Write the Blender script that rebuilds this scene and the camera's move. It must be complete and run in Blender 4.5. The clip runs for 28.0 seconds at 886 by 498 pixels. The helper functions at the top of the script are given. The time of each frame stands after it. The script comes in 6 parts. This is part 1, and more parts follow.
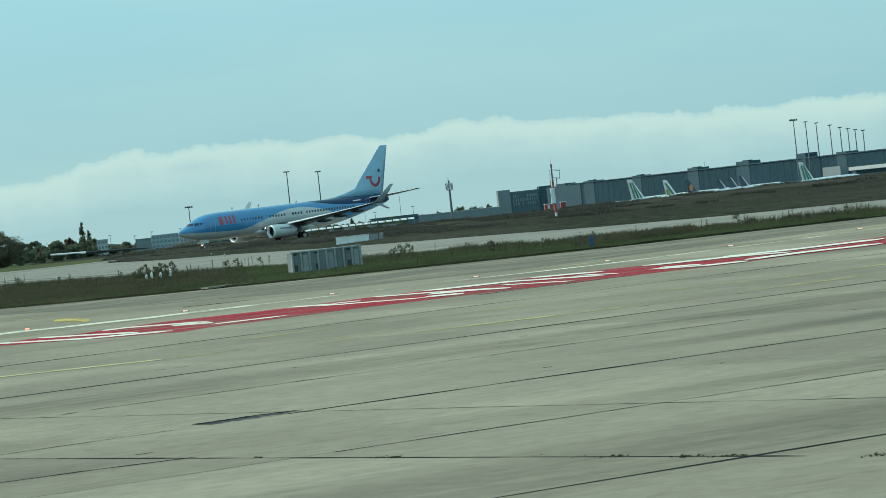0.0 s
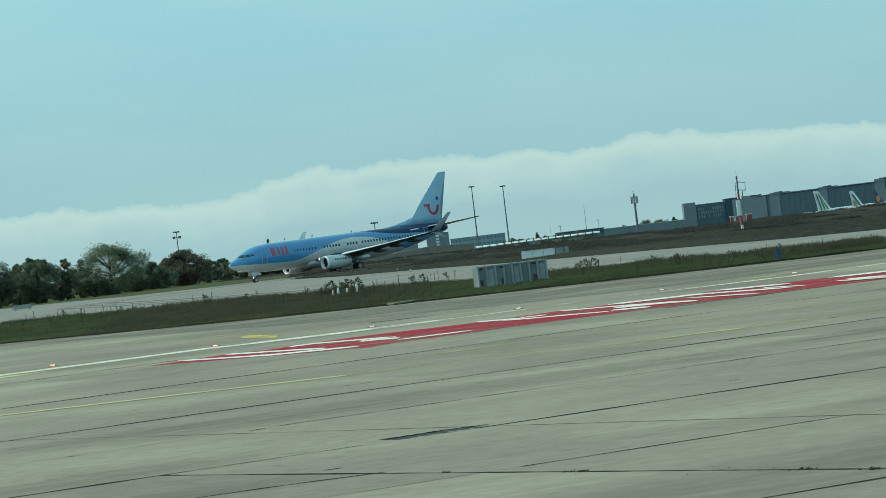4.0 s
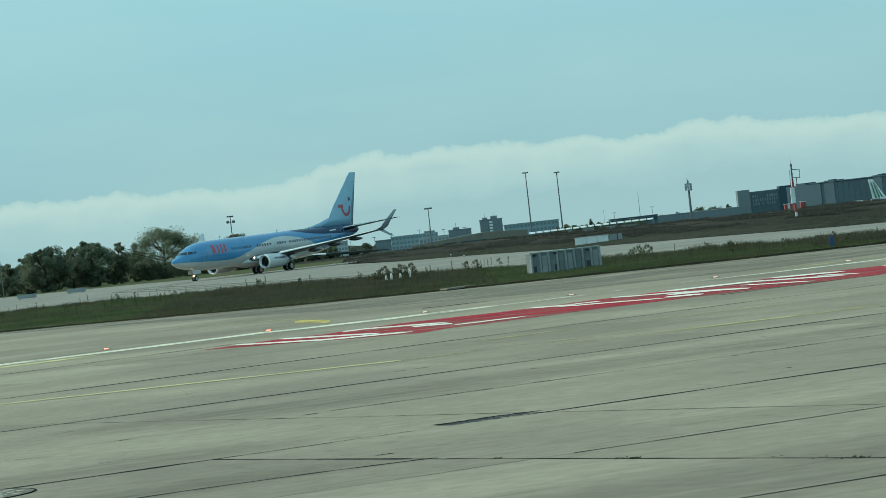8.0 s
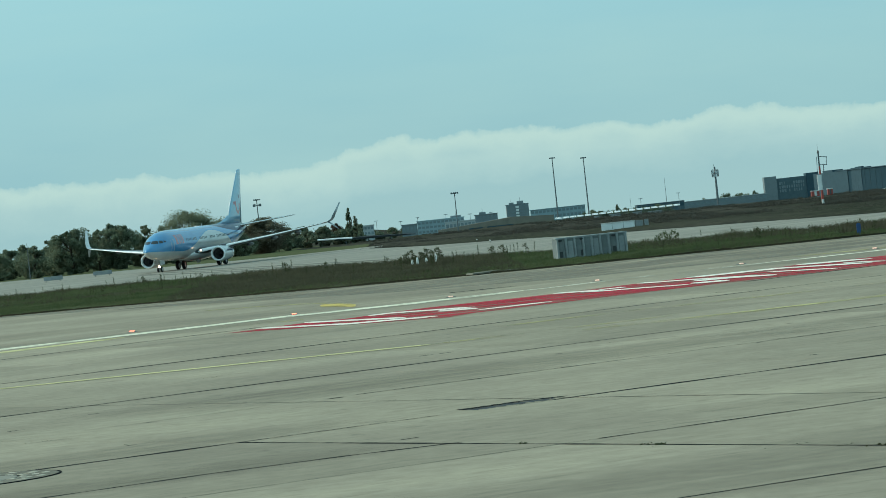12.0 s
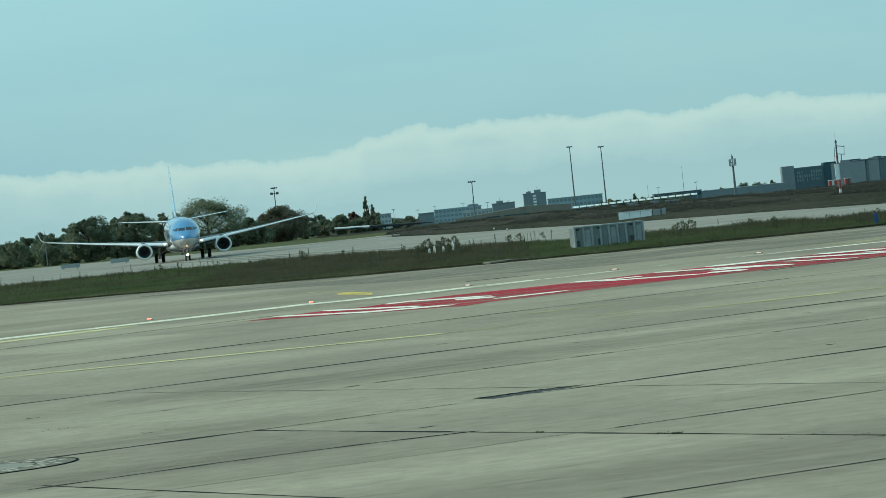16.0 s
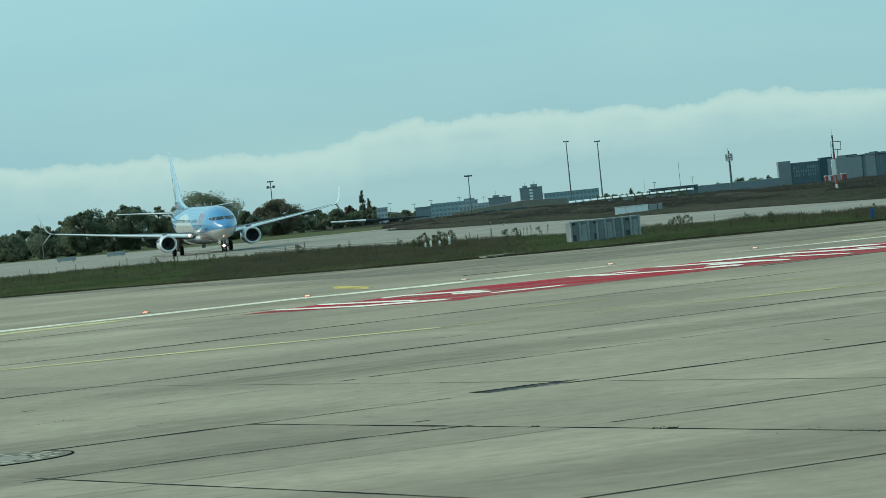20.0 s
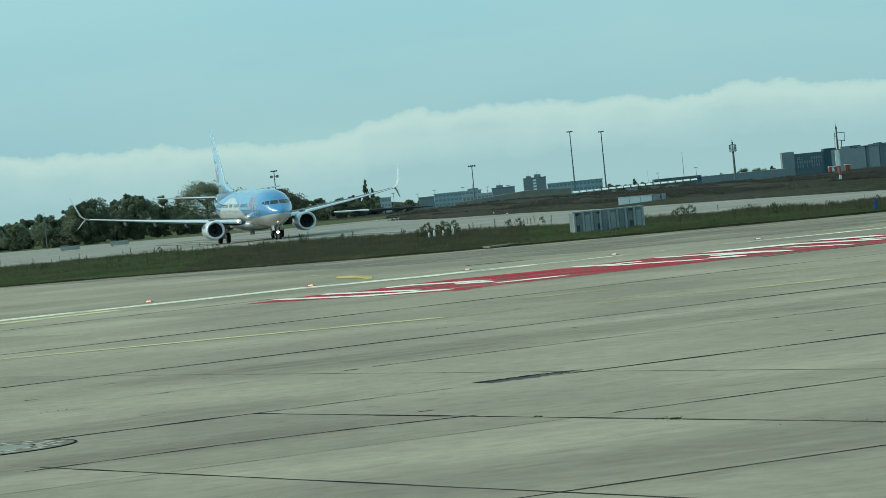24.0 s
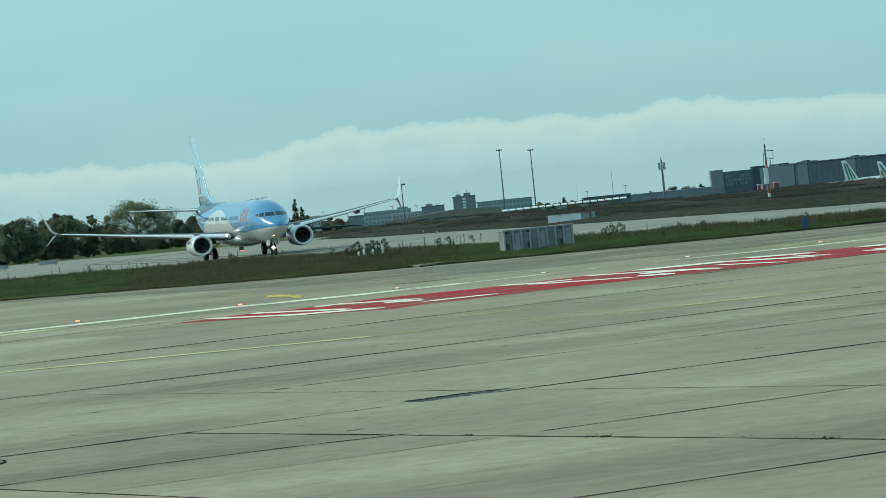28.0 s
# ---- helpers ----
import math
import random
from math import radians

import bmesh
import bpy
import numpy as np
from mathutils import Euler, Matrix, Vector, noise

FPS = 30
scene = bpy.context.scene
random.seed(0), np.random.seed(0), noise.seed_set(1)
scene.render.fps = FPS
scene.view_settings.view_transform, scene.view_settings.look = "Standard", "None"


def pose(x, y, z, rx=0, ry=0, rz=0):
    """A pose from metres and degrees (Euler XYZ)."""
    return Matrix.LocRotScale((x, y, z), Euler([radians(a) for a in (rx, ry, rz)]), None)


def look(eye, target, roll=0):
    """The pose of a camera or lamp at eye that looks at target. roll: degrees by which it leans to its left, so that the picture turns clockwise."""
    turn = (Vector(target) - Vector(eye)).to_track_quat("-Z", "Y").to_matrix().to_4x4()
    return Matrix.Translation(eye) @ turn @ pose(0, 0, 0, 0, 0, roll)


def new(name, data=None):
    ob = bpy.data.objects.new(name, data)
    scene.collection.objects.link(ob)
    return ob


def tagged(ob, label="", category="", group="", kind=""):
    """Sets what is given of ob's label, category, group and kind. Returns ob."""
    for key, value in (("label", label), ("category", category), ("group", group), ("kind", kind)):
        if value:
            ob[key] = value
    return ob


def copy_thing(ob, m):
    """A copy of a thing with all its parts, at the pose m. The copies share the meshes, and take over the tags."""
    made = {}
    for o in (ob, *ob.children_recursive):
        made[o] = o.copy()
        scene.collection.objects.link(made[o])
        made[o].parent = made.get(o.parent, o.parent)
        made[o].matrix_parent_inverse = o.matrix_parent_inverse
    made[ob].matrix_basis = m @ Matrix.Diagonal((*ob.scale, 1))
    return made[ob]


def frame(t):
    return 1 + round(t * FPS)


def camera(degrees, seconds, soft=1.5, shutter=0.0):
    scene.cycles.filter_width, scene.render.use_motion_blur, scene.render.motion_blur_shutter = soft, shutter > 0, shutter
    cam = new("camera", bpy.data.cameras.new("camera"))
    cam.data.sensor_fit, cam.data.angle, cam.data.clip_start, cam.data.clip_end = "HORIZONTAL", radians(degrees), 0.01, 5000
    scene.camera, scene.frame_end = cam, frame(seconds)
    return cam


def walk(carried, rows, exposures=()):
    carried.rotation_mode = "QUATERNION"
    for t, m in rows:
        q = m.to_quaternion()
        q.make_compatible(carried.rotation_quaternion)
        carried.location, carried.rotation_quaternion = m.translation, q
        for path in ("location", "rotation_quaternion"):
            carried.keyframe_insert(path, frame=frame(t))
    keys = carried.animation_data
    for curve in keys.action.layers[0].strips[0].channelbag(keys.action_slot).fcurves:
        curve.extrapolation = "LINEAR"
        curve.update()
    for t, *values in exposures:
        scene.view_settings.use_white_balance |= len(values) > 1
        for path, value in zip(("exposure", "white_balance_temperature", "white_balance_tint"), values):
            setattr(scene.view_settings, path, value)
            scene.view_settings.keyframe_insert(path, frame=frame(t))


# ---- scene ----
from mathutils.geometry import tessellate_polygon

cam = camera(14.889, 28.0, soft=0.6)
EYE = (0.0, 0.0, 3.29)
# seconds, then the camera's turn about x, y and z in degrees
TURNS = [
    (0, 89.190, 6.231, -4.818), (0.5, 89.233, 6.355, -4.317), (1, 89.302, 6.525, -3.784), (1.5, 89.426, 6.687, -3.324),
    (2, 89.547, 6.697, -2.942), (2.5, 89.649, 6.732, -2.583), (3, 89.702, 6.891, -2.208), (3.5, 89.748, 6.847, -1.894),
    (5.5, 89.856, 6.679, -1.170), (6, 89.842, 6.585, -0.977), (6.5, 89.795, 6.443, -0.863), (7, 89.737, 6.441, -0.790),
    (7.5, 89.688, 6.476, -0.770), (8, 89.652, 6.460, -0.757), (8.5, 89.619, 6.435, -0.730), (9, 89.590, 6.304, -0.677),
    (9.5, 89.567, 6.337, -0.635), (10, 89.557, 6.371, -0.571), (10.5, 89.547, 6.307, -0.515), (11, 89.528, 6.196, -0.444),
    (11.5, 89.488, 6.241, -0.379), (12, 89.441, 6.092, -0.310), (12.5, 89.412, 6.127, -0.233), (14.5, 89.359, 5.968, -0.033),
    (15, 89.323, 5.909, -0.004), (15.5, 89.298, 5.980, 0.015), (16, 89.279, 5.950, -0.017), (16.5, 89.269, 5.967, -0.048),
    (17, 89.243, 5.894, -0.078), (17.5, 89.214, 5.797, -0.093), (18, 89.188, 5.827, -0.120), (18.5, 89.167, 5.740, -0.124),
    (19, 89.161, 5.811, -0.140), (19.5, 89.164, 5.853, -0.124), (20, 89.174, 5.778, -0.079), (20.5, 89.181, 5.790, -0.038),
    (21, 89.199, 5.854, -0.017), (21.5, 89.232, 5.855, -0.021), (23.5, 89.097, 5.650, 0.021), (24, 89.010, 5.634, -0.019),
    (24.5, 88.940, 5.630, -0.111), (25, 88.904, 5.868, -0.255), (25.5, 88.891, 5.930, -0.402), (26, 88.878, 6.019, -0.519),
    (26.5, 88.862, 6.017, -0.617), (27, 88.879, 5.981, -0.749), (27.5, 88.975, 5.878, -0.955), (28, 89.206, 5.771, -1.214),
]
walk(cam, [(t, pose(*EYE, a, b, c)) for t, a, b, c in TURNS], [(0.0, 0.33, 6680, -3), (3.5, 0.22, 6580, -4), (8.0, 0.20, 6620, -5), (28.0, 0.23, 6650, -4.5)])

# ---- world and sun ----
SUN_TURN, SUN_HEIGHT = radians(-75), radians(30)      # from the way the camera looks, and above the horizon


def nd(tree, kind, **values):
    n = tree.nodes.new(kind)
    for key, value in values.items():
        if key in n.inputs:
            n.inputs[key].default_value = value
    return n


def math_node(tree, op, a, b=None, clamp=False):
    n = tree.nodes.new("ShaderNodeMath")
    n.operation, n.use_clamp = op, clamp
    for i, v in enumerate((a, b)):
        if v is None:
            continue
        if isinstance(v, (int, float)):
            n.inputs[i].default_value = v
        else:
            tree.links.new(v, n.inputs[i])
    return n.outputs[0]


def ramp(tree, fac, stops, mode="LINEAR"):
    n = tree.nodes.new("ShaderNodeValToRGB")
    n.color_ramp.interpolation = mode
    while len(n.color_ramp.elements) < len(stops):
        n.color_ramp.elements.new(1.0)
    for e, (pos, col) in zip(n.color_ramp.elements, stops):
        e.position = pos
        e.color = (*col, 1) if isinstance(col, tuple) else (col, col, col, 1)
    if fac is not None:
        tree.links.new(fac, n.inputs[0])
    return n.outputs[0]


def mix_rgb(tree, fac, a, b, mode="MIX"):
    n = tree.nodes.new("ShaderNodeMix")
    n.data_type, n.blend_type = "RGBA", mode
    for sock, v in ((n.inputs[0], fac), (n.inputs[6], a), (n.inputs[7], b)):
        if isinstance(v, (int, float)):
            sock.default_value = v
        elif isinstance(v, tuple):
            sock.default_value = (*v, 1)
        else:
            tree.links.new(v, sock)
    return n.outputs[2]


def make_world():
    world = bpy.data.worlds.new("sky")
    world.use_nodes = True
    scene.world = world
    t = world.node_tree
    t.nodes.clear()
    sky = t.nodes.new("ShaderNodeTexSky")
    sky.sky_type, sky.sun_disc = "NISHITA", False
    sky.sun_elevation, sky.sun_rotation = SUN_HEIGHT, SUN_TURN
    sky.air_density, sky.dust_density, sky.ozone_density = 1.0, 2.0, 2.0
    dimmed = mix_rgb(t, 1.0, sky.outputs[0], (0.085, 0.085, 0.085), "MULTIPLY")
    geo = t.nodes.new("ShaderNodeTexCoord")
    xyz = t.nodes.new("ShaderNodeSeparateXYZ")
    t.links.new(geo.outputs["Generated"], xyz.inputs[0])
    up = xyz.outputs["Z"]
    # a thin veil of high cloud over the whole sky
    veil = nd(t, "ShaderNodeTexNoise", Scale=5.0, Detail=5.0, Roughness=0.55)
    stretch = t.nodes.new("ShaderNodeMapping")
    stretch.inputs["Scale"].default_value = (1.0, 1.0, 4.5)
    t.links.new(geo.outputs["Generated"], stretch.inputs[0])
    t.links.new(stretch.outputs[0], veil.inputs["Vector"])
    height = ramp(t, math_node(t, "MULTIPLY", up, 2.0, True),
                  [(0.0, (0.33, 0.555, 0.645)), (0.05, (0.300, 0.53, 0.65)), (0.12, (0.312, 0.57, 0.705)), (0.22, (0.36, 0.645, 0.765)), (0.6, (0.335, 0.58, 0.715))])
    high = mix_rgb(t, math_node(t, "MULTIPLY", ramp(t, veil.outputs[0], [(0.42, 0.0), (0.72, 1.0)]), 0.35), height, (0.465, 0.675, 0.71))
    base = mix_rgb(t, 0.8, dimmed, high)
    # the bank of cloud low over the horizon, with a billowing upper edge
    big = nd(t, "ShaderNodeTexNoise", Scale=10.0, Detail=2.0, Roughness=0.5)
    small = nd(t, "ShaderNodeTexNoise", Scale=95.0, Detail=8.0, Roughness=0.62)
    for n in (big, small):
        t.links.new(geo.outputs["Generated"], n.inputs["Vector"])
    edge = math_node(t, "ADD", math_node(t, "MULTIPLY", math_node(t, "SUBTRACT", big.outputs[0], 0.5), 0.0015),
                     math_node(t, "MULTIPLY", math_node(t, "SUBTRACT", small.outputs[0], 0.5), 0.0078))
    # height of the bank along the horizon: a low shelf on one side, then billows that sink slowly
    along = math_node(t, "MULTIPLY", math_node(t, "ADD", xyz.outputs["X"], 0.16), 2.5, True)
    crest = [(-0.16, 2.30), (-0.1275, 2.30), (-0.115, 2.15), (-0.090, 2.05), (-0.081, 2.13), (-0.0735, 1.99), (-0.062, 2.02), (-0.049, 1.90), (-0.0386, 1.87), (-0.0285, 1.96), (-0.0240, 1.98),
             (-0.0200, 2.34), (-0.0054, 2.44), (0.002, 2.28), (0.0156, 2.46), (0.0255, 2.30), (0.0348, 2.39), (0.042, 2.22), (0.0564, 2.33), (0.068, 2.10), (0.0889, 2.42), (0.100, 2.36), (0.118, 2.04), (0.132, 2.02), (0.163, 1.88), (0.24, 1.84)]
    swell = math_node(t, "MULTIPLY", ramp(t, along, [((x + 0.16) * 2.5, z / 4) for x, z in crest], "EASE"), 0.04)
    over = math_node(t, "SUBTRACT", math_node(t, "ADD", edge, swell), up)
    cover = ramp(t, math_node(t, "MULTIPLY", over, 520.0, True), [(0.0, 0.0), (0.35, 0.6), (1.0, 1.0)])
    # folds within the bank: lit billows and greyer hollows
    folds = nd(t, "ShaderNodeTexNoise", Scale=26.0, Detail=6.0, Roughness=0.6)
    flat = t.nodes.new("ShaderNodeMapping")
    flat.inputs["Scale"].default_value = (1.0, 1.0, 3.2)
    t.links.new(geo.outputs["Generated"], flat.inputs[0])
    t.links.new(flat.outputs[0], folds.inputs["Vector"])
    shift = math_node(t, "MULTIPLY", math_node(t, "SUBTRACT", folds.outputs[0], 0.5), 0.55)
    deep = math_node(t, "ADD", math_node(t, "MULTIPLY", over, 40.0), math_node(t, "MULTIPLY", shift, math_node(t, "MULTIPLY", over, 90.0, True)), True)
    depth = ramp(t, deep, [(0.0, (0.448, 0.59, 0.61)), (0.12, (0.45, 0.592, 0.61)), (0.34, (0.375, 0.525, 0.575)), (0.65, (0.318, 0.475, 0.54)), (1.0, (0.325, 0.478, 0.535))])
    # a nearer, lower shelf of cloud before the bank
    low = math_node(t, "SUBTRACT", math_node(t, "ADD", math_node(t, "MULTIPLY", edge, 1.1), 0.0176), up)
    reach = ramp(t, along, [(0.24, 0.0), (0.33, 0.55), (0.50, 0.4), (0.62, 0.0)])
    shelf = math_node(t, "MULTIPLY", ramp(t, math_node(t, "MULTIPLY", low, 480.0, True), [(0.0, 0.0), (1.0, 1.0)]), ramp(t, math_node(t, "MULTIPLY", low, 60.0, True), [(0.0, 1.0), (0.6, 0.0)]))
    depth = mix_rgb(t, math_node(t, "MULTIPLY", shelf, reach), depth, (0.448, 0.59, 0.61))
    bank = mix_rgb(t, cover, base, depth)
    bg = nd(t, "ShaderNodeBackground", Strength=1.0)
    t.links.new(bank, bg.inputs[0])
    out = t.nodes.new("ShaderNodeOutputWorld")
    t.links.new(bg.outputs[0], out.inputs[0])


make_world()
lamp = bpy.data.lights.new("sun", "SUN")
lamp.energy, lamp.angle, lamp.color = 2.0, radians(6), (1.0, 0.95, 0.86)
sun = new("sun", lamp)
sun.matrix_world = look((math.sin(SUN_TURN) * 80, math.cos(SUN_TURN) * 80, 80 * math.tan(SUN_HEIGHT)), (0, 0, 0))

# ---- materials ----


def surface(name, colour, rough=0.7, metal=0.0, grain=3.0, vary=0.15, coarse=0.25, bump=0.0, spec=0.5, coords="Object", second=None):
    """Paint, stone, metal: a base colour that varies at two scales, with fine relief."""
    m = bpy.data.materials.new(name)
    m.use_nodes = True
    t = m.node_tree
    p = t.nodes["Principled BSDF"]
    where = t.nodes.new("ShaderNodeTexCoord").outputs[coords]
    fine = nd(t, "ShaderNodeTexNoise", Scale=grain, Detail=6.0, Roughness=0.6)
    wide = nd(t, "ShaderNodeTexNoise", Scale=coarse, Detail=3.0)
    for n in (fine, wide):
        t.links.new(where, n.inputs["Vector"])
    dark = tuple(c * (1 - vary) for c in colour)
    light = tuple(min(1, c * (1 + vary)) for c in colour)
    other = second or light
    a = mix_rgb(t, ramp(t, fine.outputs[0], [(0.3, 0.0), (0.7, 1.0)]), dark, light)
    b = mix_rgb(t, math_node(t, "MULTIPLY", ramp(t, wide.outputs[0], [(0.4, 0.0), (0.65, 1.0)]), 0.6), a, other)
    t.links.new(b, p.inputs["Base Color"])
    p.inputs["Roughness"].default_value, p.inputs["Metallic"].default_value = rough, metal
    p.inputs["Specular IOR Level"].default_value = spec
    if bump:
        n = nd(t, "ShaderNodeBump", Strength=bump, Distance=0.02)
        t.links.new(fine.outputs[0], n.inputs["Height"])
        t.links.new(n.outputs[0], p.inputs["Normal"])
    return m


def glow(name, colour, strength):
    m = bpy.data.materials.new(name)
    m.use_nodes = True
    p = m.node_tree.nodes["Principled BSDF"]
    p.inputs["Base Color"].default_value = (*colour, 1)
    p.inputs["Emission Color"].default_value = (*colour, 1)
    p.inputs["Emission Strength"].default_value = strength
    return m


def foliage(name, low, high, spread=0.35):
    """Leaves and blades: each island of the mesh has its own shade."""
    m = bpy.data.materials.new(name)
    m.use_nodes = True
    t = m.node_tree
    p = t.nodes["Principled BSDF"]
    g = t.nodes.new("ShaderNodeNewGeometry")
    n = nd(t, "ShaderNodeTexNoise", Scale=spread, Detail=3.0)
    t.links.new(t.nodes.new("ShaderNodeTexCoord").outputs["Object"], n.inputs["Vector"])
    f = math_node(t, "ADD", math_node(t, "MULTIPLY", g.outputs["Random Per Island"], 0.35),
                  math_node(t, "MULTIPLY", ramp(t, n.outputs[0], [(0.35, 0.0), (0.65, 1.0)]), 0.65))
    t.links.new(mix_rgb(t, f, low, high), p.inputs["Base Color"])
    p.inputs["Roughness"].default_value = 0.75
    p.inputs["Specular IOR Level"].default_value = 0.2
    # thin leaves let part of the light through
    thin = t.nodes.new("ShaderNodeBsdfTranslucent")
    both = nd(t, "ShaderNodeMixShader", Fac=0.5)
    t.links.new(mix_rgb(t, f, low, high), thin.inputs["Color"])
    t.links.new(p.outputs[0], both.inputs[1])
    t.links.new(thin.outputs[0], both.inputs[2])
    t.links.new(both.outputs[0], t.nodes["Material Output"].inputs["Surface"])
    return m


# ---- building of meshes ----


def mesh_object(name, bm, material, smooth=False):
    me = bpy.data.meshes.new(name)
    bm.to_mesh(me)
    bm.free()
    for mat in (material if isinstance(material, (list, tuple)) else (material,)):
        me.materials.append(mat)
    if smooth:
        for f in me.polygons:
            f.use_smooth = True
    return new(name, me)


def raw_object(name, verts, faces, material, smooth=False):
    me = bpy.data.meshes.new(name)
    me.from_pydata(verts, [], faces)
    me.materials.append(material)
    if smooth:
        me.polygons.foreach_set("use_smooth", [True] * len(me.polygons))
    return new(name, me)


def part(name, bm, material, parent, label="", smooth=False):
    ob = mesh_object(name, bm, material, smooth)
    ob.parent = parent
    if label:
        tagged(ob, label)
    return ob


def thing(name, label, category, m=None, group="", kind=""):
    ob = new(name)
    ob.empty_display_size = 0.2
    if m is not None:
        ob.matrix_basis = m
    return tagged(ob, label, category, group, kind)


def box(bm, x0, x1, y0, y1, z0, z1, bevel=0.0):
    made = bmesh.ops.create_cube(bm, size=1.0)
    for v in made["verts"]:
        v.co = Vector((x0 + (v.co.x + 0.5) * (x1 - x0), y0 + (v.co.y + 0.5) * (y1 - y0), z0 + (v.co.z + 0.5) * (z1 - z0)))
    if bevel:
        edges = {e for v in made["verts"] for e in v.link_edges}
        bmesh.ops.bevel(bm, geom=list(edges), offset=bevel, segments=2, affect="EDGES")
    return bm


def tube(bm, a, b, r0, r1=None, sides=10, cap=True):
    """A tapered round bar from a to b."""
    a, b = Vector(a), Vector(b)
    r1 = r0 if r1 is None else r1
    q = (b - a).to_track_quat("Z", "Y")
    rings = []
    for p, r in ((a, r0), (b, r1)):
        rings.append([bm.verts.new(p + q @ Vector((r * math.cos(k * math.tau / sides), r * math.sin(k * math.tau / sides), 0))) for k in range(sides)])
    for k in range(sides):
        bm.faces.new((rings[0][k], rings[0][(k + 1) % sides], rings[1][(k + 1) % sides], rings[1][k]))
    if cap:
        bm.faces.new(list(reversed(rings[0])))
        bm.faces.new(rings[1])
    return bm


def loft(bm, rings, close=True, cap=True):
    """Skin over rings of equally many points."""
    rows = [[bm.verts.new(p) for p in ring] for ring in rings]
    n = len(rows[0])
    for a, b in zip(rows, rows[1:]):
        for k in range(n if close else n - 1):
            bm.faces.new((a[k], a[(k + 1) % n], b[(k + 1) % n], b[k]))
    if cap:
        bm.faces.new(list(reversed(rows[0])))
        bm.faces.new(rows[-1])
    return bm


def sheet(name, outline, z, material, fall=None, kind="structure", thick=0.0):
    """A flat area with a given outline."""
    bm = bmesh.new()
    vs = [bm.verts.new((x, y, z)) for x, y in outline]
    for tri in tessellate_polygon([[v.co for v in vs]]):
        bm.faces.new([vs[k] for k in tri])
    bmesh.ops.recalc_face_normals(bm, faces=bm.faces)
    for f in bm.faces:
        f.normal_update()
        if f.normal.z < 0:
            f.normal_flip()
    if thick:
        ret = bmesh.ops.extrude_face_region(bm, geom=bm.faces[:])
        for v in ret["geom"]:
            if isinstance(v, bmesh.types.BMVert):
                v.co.z -= thick
    return mesh_object(name, bm, material)


def step(a, b, v):
    s = min(1.0, max(0.0, (v - a) / (b - a)))
    return s * s * (3 - 2 * s)


def land(x, y):
    """Height of the airfield: level here, falling away beyond the taxiways, most towards the terminal."""
    gentle = float(np.interp(y, [650, 2000, 4500], [0.0, -7.4, -11.0]))
    steep = float(np.interp(y, [580, 1150, 2700, 4500], [0.0, -9.3, -13.5, -16.0]))
    ridge = float(np.interp(x * 610 / max(y, 1.0), [-30, 0, 8, 18, 25, 32, 44, 60, 75, 95, 127], [0.0, 0.25, 0.2, 0.35, 0.3, 0.05, -0.25, -0.22, -0.2, -0.15, -0.5]))
    bank = ridge * step(545, 600, y) * step(820, 680, y)
    return (gentle + (steep - gentle) * step(50, 110, x)) * step(-120, -10, x) + bank

# ---- the ground ----


